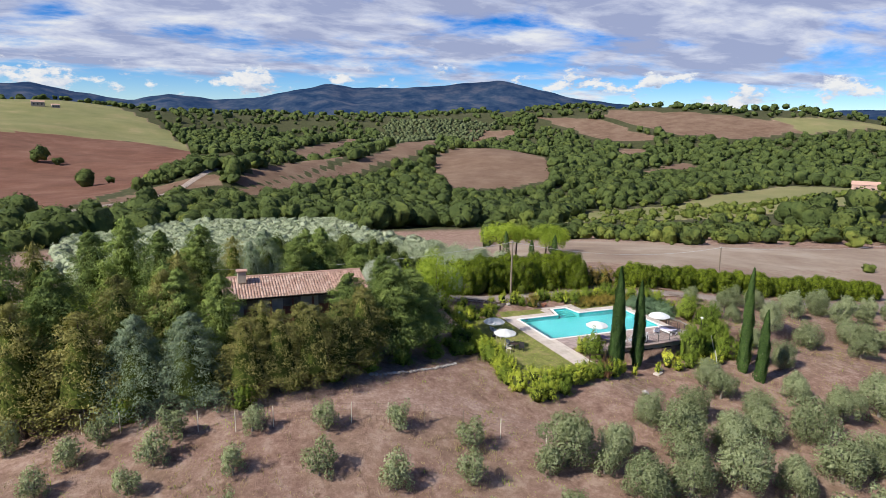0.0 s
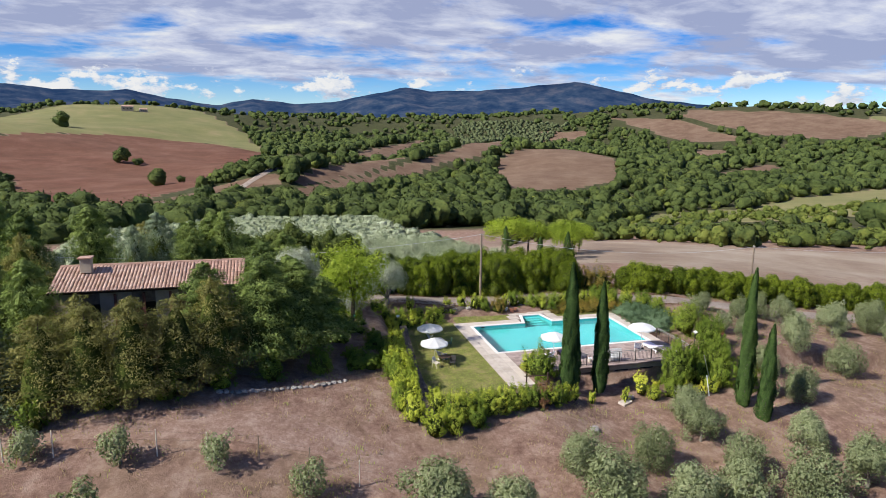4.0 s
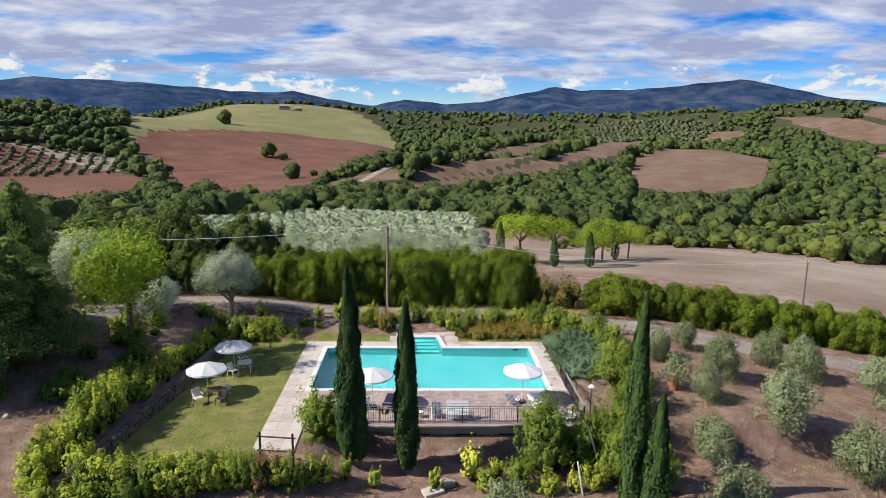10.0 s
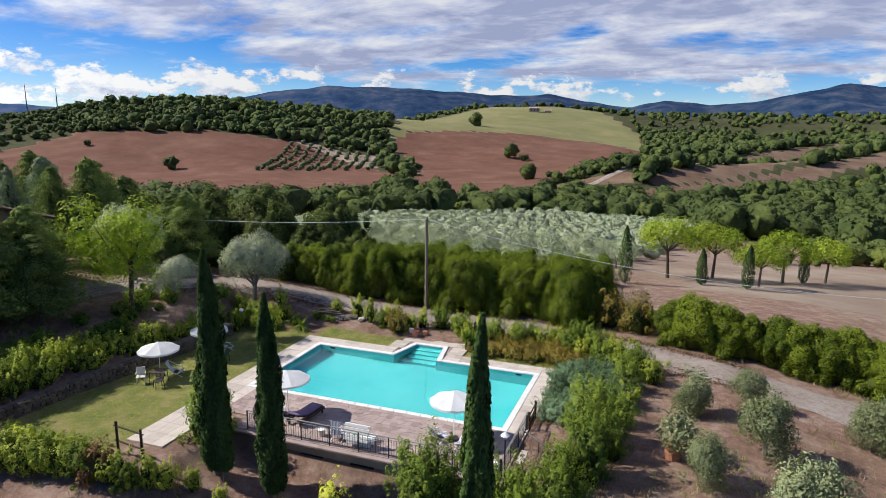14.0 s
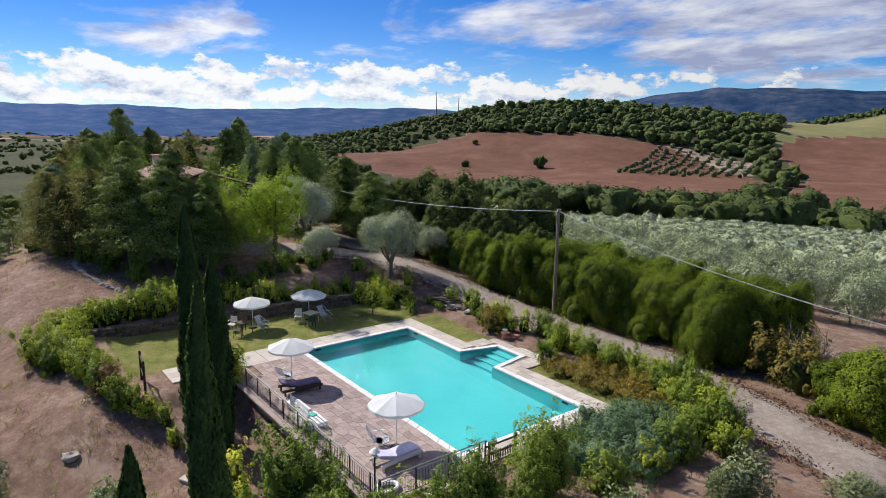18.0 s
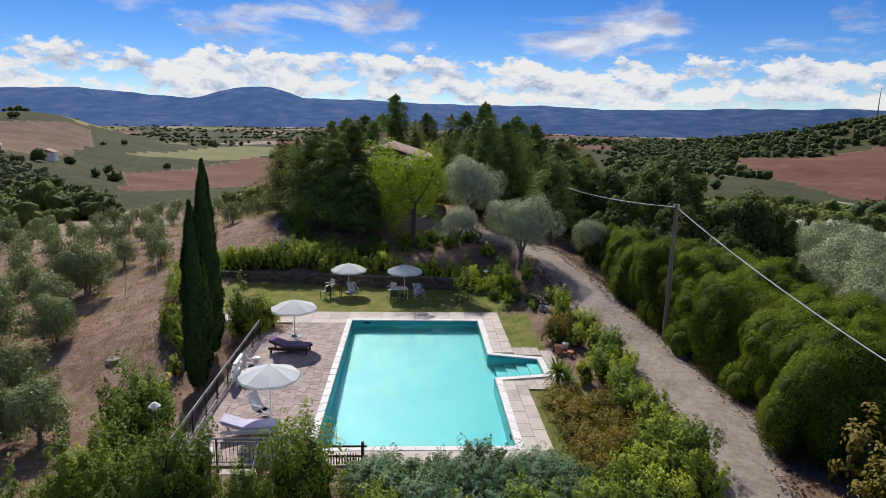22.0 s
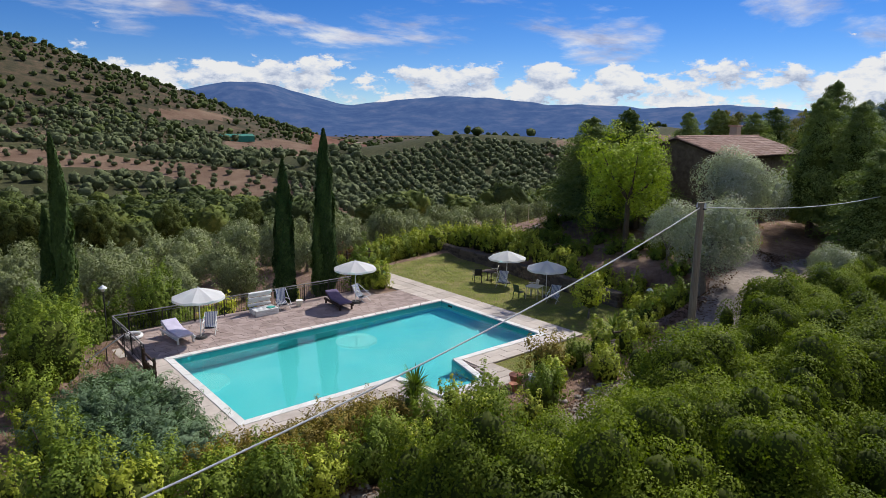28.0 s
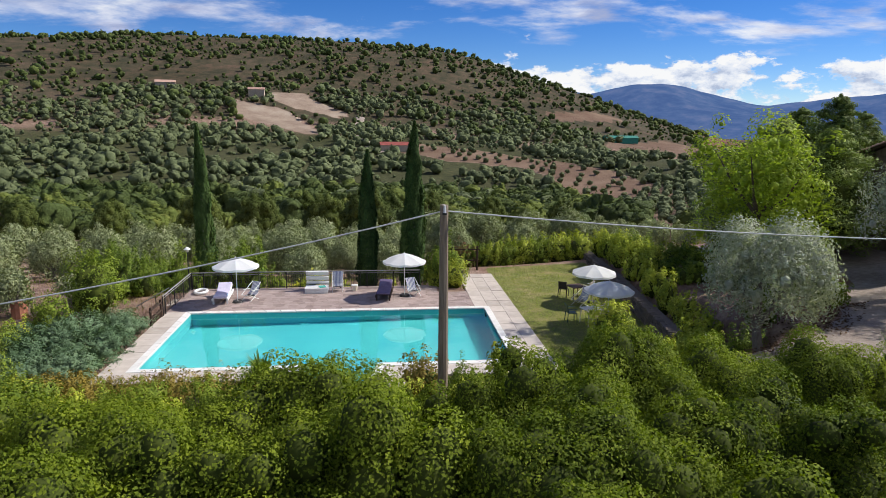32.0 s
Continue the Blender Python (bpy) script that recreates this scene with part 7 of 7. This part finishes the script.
def garden_lamp(x, y, z0, top):
    ob = tagged(empty("garden_lamp", (x, y, z0)), "low garden lamp with a pale hood on a dark post", "lamp")
    h = top - z0
    part("post", rod((0, 0, -0.1), (0, 0, h - 0.2), 0.03), IRON, ob)
    part("hood", rod((0, 0, h - 0.12), (0, 0, h), 0.19, 0.05, 12), WHITE_PAINT, ob, "pale conical hood")
    part("glass", rod((0, 0, h - 0.26), (0, 0, h - 0.12), 0.07, 0.09, 10), PLASTIC_CREAM, ob)
    return ob


garden_lamp(15.35, -4.75, float(height(15.35, -4.75)), 2.3)
garden_lamp(-7.0, 8.2, float(height(-7.0, 8.2)), 1.3)
stick = part("leaning_post", rod((0, 0, -0.2), (-0.9, 0.1, 2.6), 0.05, 0.04), STEEL, None)
stick.matrix_basis = pose(15.6, -7.0, float(height(15.6, -7.0)))
tagged(stick, "pale post leaning against the shrubs", "post")


def float_ring(x, y):
    ob = tagged(empty("pool_float", (x, y, 0.03)), "white inflatable float lying on the terrace corner", "float")
    bm = bmesh.new()
    rings = []
    for i in range(20):
        a = 2 * math.pi * i / 20
        rings.append([bm.verts.new(((0.3 + 0.08 * math.cos(b)) * math.cos(a), (0.42 + 0.08 * math.cos(b)) * math.sin(a), 0.08 + 0.08 * math.sin(b))) for b in np.linspace(0, 2 * math.pi, 8, endpoint=False)])
    for a, b in zip(rings, rings[1:] + rings[:1]):
        for k in range(8):
            bm.faces.new((a[k], b[k], b[(k + 1) % 8], a[(k + 1) % 8]))
    part("ring", bm, WHITE_PAINT, ob)
    return ob


float_ring(14.5, -3.75)


# ---- the fence by the young olives ----
def field_fence():
    ob = tagged(empty("field_fence"), "thin wire fence on pale posts along the earth track", "fence", kind="structure")
    line = [(-47.6, -3.6), (-44.7, -5.5), (-42.2, -7.5), (-39.6, -9.1), (-37.2, -10.0), (-34.6, -11.1), (-32.2, -12.1), (-29.7, -12.4), (-27, -13.0), (-24.4, -13.4), (-21.8, -13.8), (-19.1, -14.1), (-16.4, -15.0), (-13.8, -16.0), (-10.4, -16.9)]
    for x, y in line:
        z = float(height(x, y))
        part("post", rod((x, y, z - 0.2), (x, y, z + 1.55), 0.035, 0.03, 6), POLE_WOOD if rng.random() < 0.3 else PLASTIC_CREAM, ob)
    for h in (0.5, 1.0, 1.45):
        part("wire", add_tube(bmesh.new(), [(x, y, float(height(x, y)) + h) for x, y in line], 0.004, 4), IRON, ob)
    return ob


field_fence()


# ---- spiky plants, pots, rocks ----
def rosette(name, x, y, h, n, long, label, mat, seed, droop=0.5, stem=0.0):
    r = np.random.default_rng(seed)
    ob = tagged(empty(name, (x, y, float(height(x, y)))), label, "plant")
    if stem:
        part("trunk", rod((0, 0, -0.1), (0, 0, stem), 0.10, 0.08), BARK, ob)
    V, F = [], []
    for i in range(n):
        a, up = r.uniform(0, 6.28), r.uniform(0.05, 1.0)
        l = long * r.uniform(0.7, 1.1)
        d = np.array([math.cos(a), math.sin(a), 0])
        e = np.array([-math.sin(a), math.cos(a), 0])
        base = len(V)
        for k in range(5):
            s = k / 4
            p = d * l * s * (1 - 0.5 * up) + np.array([0, 0, stem + l * s * up * 1.1 - droop * l * s * s * (1 - up)])
            wdt = 0.035 * (1 - 0.95 * s ** 2) * (long / 0.8)
            V += [p - e * wdt, p + e * wdt]
        F += [(base + 2 * k, base + 2 * k + 1, base + 2 * k + 3, base + 2 * k + 2) for k in range(4)]
    child("leaves", mesh_of("leaves", V, F, mat), ob)
    return ob


rosette("yucca", 9.06, 9.55, 1.6, 130, 0.85, "green yucca with spiky leaf heads beside the pool steps", LEAF_LAUREL, 1, 0.6, 0.75)
rosette("yucca", 9.35, 9.85, 1.2, 90, 0.75, "green yucca with spiky leaf heads beside the pool steps", LEAF_LAUREL, 2, 0.6, 0.45)
rosette("cycad", -2.72, 9.07, 1.0, 60, 1.0, "low cycad with arching fronds by the rockery", LEAF_LAUREL, 3, 0.9, 0.35)
rosette("agave", 9.9, 9.2, 0.6, 50, 0.6, "low spiky green plant in the bed", LEAF_BRIGHT, 4, 0.5)


def flower_pot(x, y, r, h, label, mat=TERRACOTTA, leaf=True):
    z = max(float(height(x, y)), 0.02 if 4.5 < x < 9.2 and y < 11.2 else -9)
    ob = tagged(empty("flower_pot", (x, y, z)), label, "pot", "pots beside the pool")
    part("pot", rod((0, 0, 0), (0, 0, h), r * 0.75, r, 14), mat, ob)
    part("rim", rod((0, 0, h - 0.03), (0, 0, h + 0.02), r * 1.1, r * 1.1, 14), mat, ob)
    return ob


flower_pot(5.15, 10.5, 0.24, 0.36, "round terracotta pot on the paving")
flower_pot(4.7, 10.9, 0.16, 0.28, "small white pot on the paving", WHITE_PAINT)
flower_pot(5.7, 10.9, 0.15, 0.26, "small terracotta pot on the paving")

for x, y in ((21.6, 0.0), (21.8, -5.0), (22.6, 5.2)):
    z = float(height(x, y))
    ob = tagged(empty("trunk_guard", (x, y, z)), "upright terracotta guard round a young olive trunk", "pot")
    part("guard", rod((0, 0, -0.1), (0, 0, 0.75), 0.34, 0.32, 12), TERRACOTTA, ob)
    place("sapling", x + 0.05, y + 0.05, 1.1, z=z + 0.1)


def rock(x, y, s, label="pale weathered rock beside the drive", mat=ROCK):
    bm = bmesh.new()
    bmesh.ops.create_icosphere(bm, subdivisions=2, radius=1)
    for v in bm.verts:
        n = noise.noise(v.co * 1.7 + Vector((x, y, s * 7)))
        v.co *= 1 + 0.45 * n
        v.co.z *= 0.65
    bmesh.ops.scale(bm, vec=(s, s * rng.uniform(0.7, 1.2), s * 0.8), verts=bm.verts)
    ob = part("rock", bm, mat, None)
    ob.matrix_basis = pose(x, y, float(height(x, y)) + 0.15 * s, 0, 0, rng.uniform(0, 360))
    return tagged(ob, label, "rock", "rocks beside the drive")


for i in range(16):
    rock(-1.8 + 0.22 * i + rng.uniform(-0.2, 0.2), 10.7 + 0.05 * i + rng.uniform(-0.3, 0.4), rng.uniform(0.14, 0.34), "dark reddish rock in the rockery", STONE if i % 3 else ROCK)
for i in range(22):
    x = 2 + 0.62 * i
    rock(x, np.interp(x, [2, 12, 16], [12.7, 12.9, 12.4]) + rng.uniform(-0.12, 0.12), rng.uniform(0.10, 0.22))
for i in range(22):
    a = i / 21
    rock(-21.5 + 8 * a, -8.2 + 1.8 * a * a + rng.uniform(-0.1, 0.1), rng.uniform(0.16, 0.26), "pale edging stone below the trees")
def log_pile(x, y, count, long, label):
    """Cut branches thrown on a heap."""
    r = np.random.default_rng(count)
    ob = tagged(empty("log_pile", stand(x, y), 25), label, "logs")
    for i in range(count):
        u, k = r.uniform(-0.45, 0.45), r.uniform(0.5, 1.0)
        z, a, t = 0.06 + 0.11 * (i // 6), r.normal() * 0.35, r.normal() * 0.12
        d = Vector((math.cos(a), math.sin(a), t)) * long * k / 2
        c = Vector((0.15 * r.normal(), u, z + abs(d.z)))
        part("log", rod(c - d, c + d, r.uniform(0.035, 0.075), r.uniform(0.025, 0.05), 7), BARK if i % 3 else BARK_GREY, ob)
    return ob


log_pile(-1.6, 11.0, 20, 1.5, "heap of cut dark branches beside the rockery")
slab_stone = part("stone_slab", box((1.0, 0.6, 0.22), bevel=0.03), SLAB, None)
slab_stone.matrix_basis = pose(7.1, -8.3, float(height(7.1, -8.3)) + 0.06, 4, -3, 24)
tagged(slab_stone, "flat pale stone slab lying on the slope", "stone")
rock(7.75, -7.7, 0.42, "pale block of stone on the slope")
rock(2.6, -12.0, 0.35, "pale block of stone on the slope")


def dead_bush(x, y, w, h, seed):
    """Bare grey twigs."""
    r = np.random.default_rng(seed)
    bm = bmesh.new()
    for _ in range(34):
        a, l = r.uniform(0, 6.28), r.uniform(0.5, 1.0)
        p = Vector((0.2 * r.normal(), 0.2 * r.normal(), 0))
        q = p + Vector((w * 0.35 * l * math.cos(a), w * 0.35 * l * math.sin(a), h * 0.55 * l))
        add_rod(bm, p, q, 0.03, 0.018, 4)
        for _ in range(4):
            e = q + Vector((r.normal() * w * 0.18, r.normal() * w * 0.18, h * r.uniform(0.0, 0.45)))
            add_rod(bm, q, e, 0.015, 0.004, 3)
    ob = empty("bare_bush", stand(x, y))
    part("branchwork", bm, BARK_GREY, ob)
    return tagged(ob, "leafless grey twiggy bush beside the drive", "bush")


dead_bush(-4.6, 18.2, 3.4, 2.6, 1)
dead_bush(-6.6, 17.4, 3.0, 2.2, 2)
dead_bush(18.6, 18.6, 3.0, 3.6, 3)
dead_bush(-2.4, 20.5, 3.0, 2.6, 4)
dead_bush(-1.2, 21.2, 3.0, 3.4, 8)
dead_bush(-2.4, 17.4, 3.0, 2.6, 9)
dead_bush(-4.4, 19.4, 3.4, 3.2, 10)
dead_bush(-7.6, 19.6, 3.6, 3.0, 5)
dead_bush(-3.6, 16.6, 2.4, 1.8, 6)
dead_bush(-9.4, 17.2, 3.4, 2.4, 7)


# ---- buildings in the distance ----
def far_house(name, x, y, w, d, h, turn, wall_mat, roof_mat, label, sink=0.6, windows=3):
    z = float(height(x, y)) - sink
    ob = tagged(empty(name, (x, y, z), turn), label, "house")
    part("wall", box((w, d, h), (0, 0, h / 2)), wall_mat, ob)
    bm = bmesh.new()
    o = 0.4
    a = [bm.verts.new(p) for p in ((-w / 2 - o, -d / 2 - o, h), (w / 2 + o, -d / 2 - o, h), (w / 2 + o, d / 2 + o, h), (-w / 2 - o, d / 2 + o, h))]
    t = [bm.verts.new((-w / 2 - o, 0, h + d * 0.22)), bm.verts.new((w / 2 + o, 0, h + d * 0.22))]
    for f in ((a[0], a[1], t[1], t[0]), (a[2], a[3], t[0], t[1]), (a[1], a[2], t[1]), (a[3], a[0], t[0]), (a[3], a[2], a[1], a[0])):
        bm.faces.new(f)
    part("roof", bm, roof_mat, ob)
    for i in range(windows):
        part("window", box((w * 0.1, 0.12, h * 0.28), (-w / 2 + w * (i + 0.7) / (windows + 0.4), -d / 2 - 0.02, h * 0.55)), GAP_SHADE, ob)
    return ob


far_house("cottage", 344, 212, 14, 9, 5.5, -55, mottled("pink_plaster", (0.42, 0.27, 0.22), (0.56, 0.39, 0.32), 0.5, 0.9, 4, 0.1, 0.02), TILE, "small pink plastered cottage on the dry hillside")
far_house("hill_farm", -290, 1390, 22, 12, 9, 10, PLASTER, TILE, "old farmhouse on the crest of the pasture hill", 1)
far_house("hill_farm", -262, 1396, 14, 9, 6, 20, PLASTER, TILE, "smaller farm building on the crest of the pasture hill", 1)
far_house("barn", -625, -110, 34, 16, 6, 15, PLASTER, GRAVEL_GREY, "grey-roofed barn on the plain", 0.6, 2)
far_house("red_shed", -7, -385, 22, 9, 4, 5, PLASTER, mottled("red_roof", (0.22, 0.05, 0.04), (0.34, 0.09, 0.07), 0.6, 0.8, 4, 0.1, 0.02), "low red-roofed farm shed below the hill", 0.5)
far_house("cottage", 186, -560, 16, 10, 6, 15, PLASTER, TILE, "stone cottage on the scrubby hillside")
far_house("cottage", 108, -548, 13, 9, 6, 5, PLASTER, TILE, "stone cottage on the scrubby hillside")
far_house("green_shed", -210, -536, 30, 9, 5, 5, mottled("teal_sheet", (0.02, 0.16, 0.12), (0.04, 0.24, 0.18), 0.5, 0.7, 4, 0.1, 0.02), MATS["teal_sheet"], "long teal-green shed among the olives", 0.5, 0)
far_house("plain_house", -330, -196, 12, 8, 5, 20, WHITE_PAINT, TILE, "pale house among trees in the valley")
far_house("plain_house", -296, -204, 16, 8, 4, 30, PLASTER, TILE, "long low house among trees in the valley")
for i, (x, y, h) in enumerate(((-880, 665, 42), (-850, 690, 30))):
    ob = tagged(empty("mast", (x, y, float(height(x, y)))), "thin steel lattice mast on the wooded ridge", "mast", "masts on the ridge")
    part("tower", rod((0, 0, -1), (0, 0, h), 1.1, 0.4, 6), GRAVEL_GREY, ob)
    part("antenna", rod((0, 0, h - 2), (0, 0, h + 4), 0.35, 0.2, 6), GRAVEL_GREY, ob)
for i in range(13):
    x, y = -262 - 7.5 * i, -400 - 8.5 * i
    ob = empty("row_cypress", stand(x, y))
    r = np.random.default_rng(i)
    v, f = quads_at(np.column_stack([r.normal(size=160) * 0.7, r.normal(size=160) * 0.7, r.uniform(0.3, 9, 160)]), r.normal(size=(160, 3)), 1.3, 0.8, np.tile([0.0, 0.1, 1.0], (160, 1)) + 0.2 * r.normal(size=(160, 3)))
    child("crown", mesh_of("crown", v, f, LEAF_CYPRESS), ob)
    tagged(ob, "slim dark cypress in a distant row", "tree", "distant cypress row")


# ---- grass and litter ----
def tufts(name, xs, ys, long, mat, label, blades=7, seed=0, spread=0.12):
    r = np.random.default_rng(seed)
    n = len(xs) * blades
    x = np.repeat(xs, blades) + r.normal(size=n) * spread
    y = np.repeat(ys, blades) + r.normal(size=n) * spread
    z = height(x, y)
    l = long * r.uniform(0.5, 1.3, n)
    lean = np.column_stack([r.normal(size=n) * 0.45, r.normal(size=n) * 0.45, np.ones(n)])
    v, f = quads_at(np.column_stack([x, y, z]) + lean * (l * 0.45)[:, None], np.column_stack([r.normal(size=n), r.normal(size=n), 0.3 + 0 * x]), l, l * 0.16, lean)
    ob = new(name, mesh_of(name, v, f, mat))
    return tagged(ob, label, "grass", kind="stuff")


r8 = np.random.default_rng(8)
gx, gy = r8.uniform(-55, 50, 26000), r8.uniform(-50, 26, 26000)
ok = (swell(gx, gy, 4.0, 1.0) + 0.5 * r8.normal(size=len(gx)) > 0.25) & (chain(gx, gy, DRIVE) > 2.2) & (chain(gx, gy, BRANCH) > 1.8) & ~((gx > -8.3) & (gx < 15.6) & (gy > -8.5) & (gy < 11.3))
tufts("dry_grass", gx[ok], gy[ok], 0.24, LEAF_STRAW, "tufts of dry straw-coloured grass on the soil", 8, 1, 0.18)
gx, gy = r8.uniform(-55, 50, 9000), r8.uniform(-50, 26, 9000)
ok = (swell(gx, gy, 6.0, 4.0) + 0.4 * r8.normal(size=len(gx)) > 0.45) & (chain(gx, gy, DRIVE) > 2.3) & ~((gx > -8.3) & (gx < 15.6) & (gy > -8.5) & (gy < 11.3))
tufts("weeds", gx[ok], gy[ok], 0.24, LEAF_GRASS, "green weeds among the dry grass", 8, 2, 0.2)
gx, gy = r8.uniform(-7.5, 15.5, 14000), r8.uniform(-8.6, 11.5, 14000)
ok = ((gx < -1.65) & (gy < 9.3)) | ((gy > 8.35) & (gy < 10.1) & (gx < 4.1)) | ((gy > 8.35) & (gx > 9.3))
tufts("lawn_grass", gx[ok], gy[ok], 0.07, LEAF_GRASS, "short mown lawn grass with worn patches", 5, 3, 0.08)
# fallen leaves along the edges of the drive and under the trees
lx, ly = r8.uniform(-16, 26, 30000), r8.uniform(8, 19, 30000)
edge = np.abs(chain(lx, ly, DRIVE) - 1.75)
ok = ((edge < 0.35 + 0.5 * r8.random(30000) ** 2) | ((lx < -1) & (r8.random(30000) < 0.35) & (chain(lx, ly, DRIVE) > 0.9))) & ~((lx > -7.5) & (lx < 15) & (ly < 10.8))
lx, ly = lx[ok], ly[ok]
n = len(lx)
v, f = quads_at(np.column_stack([lx, ly, height(lx, ly) + 0.03 + 0.09 * (chain(lx, ly, DRIVE) < 1.7)]), r8.normal(size=(n, 3)) * 0.35 + [0, 0, 1], 0.12 * r8.uniform(0.6, 1.5, n), 0.08, r8.normal(size=(n, 3)), 0.2)
LITTER = leaves("fallen_leaves", (0.05, 0.028, 0.015), (0.12, 0.065, 0.035), (0.20, 0.13, 0.075), through=0.1, shine=0.8, gain=1.0)
tagged(new("leaf_litter", mesh_of("leaf_litter", v, f, LITTER)), "brown fallen leaves along the edges of the drive", "leaves", kind="stuff")


# a pale dead stake leaning in the shrubs below the terrace
stake = tagged(empty("garden_stake", stand(14.2, -8.6)), "pale bleached stake leaning among the shrubs", "stake")
part("post", rod((0, 0, -0.2), (-0.35, 0.1, 1.7), 0.045, 0.035, 7), WHITE_PAINT, stake)
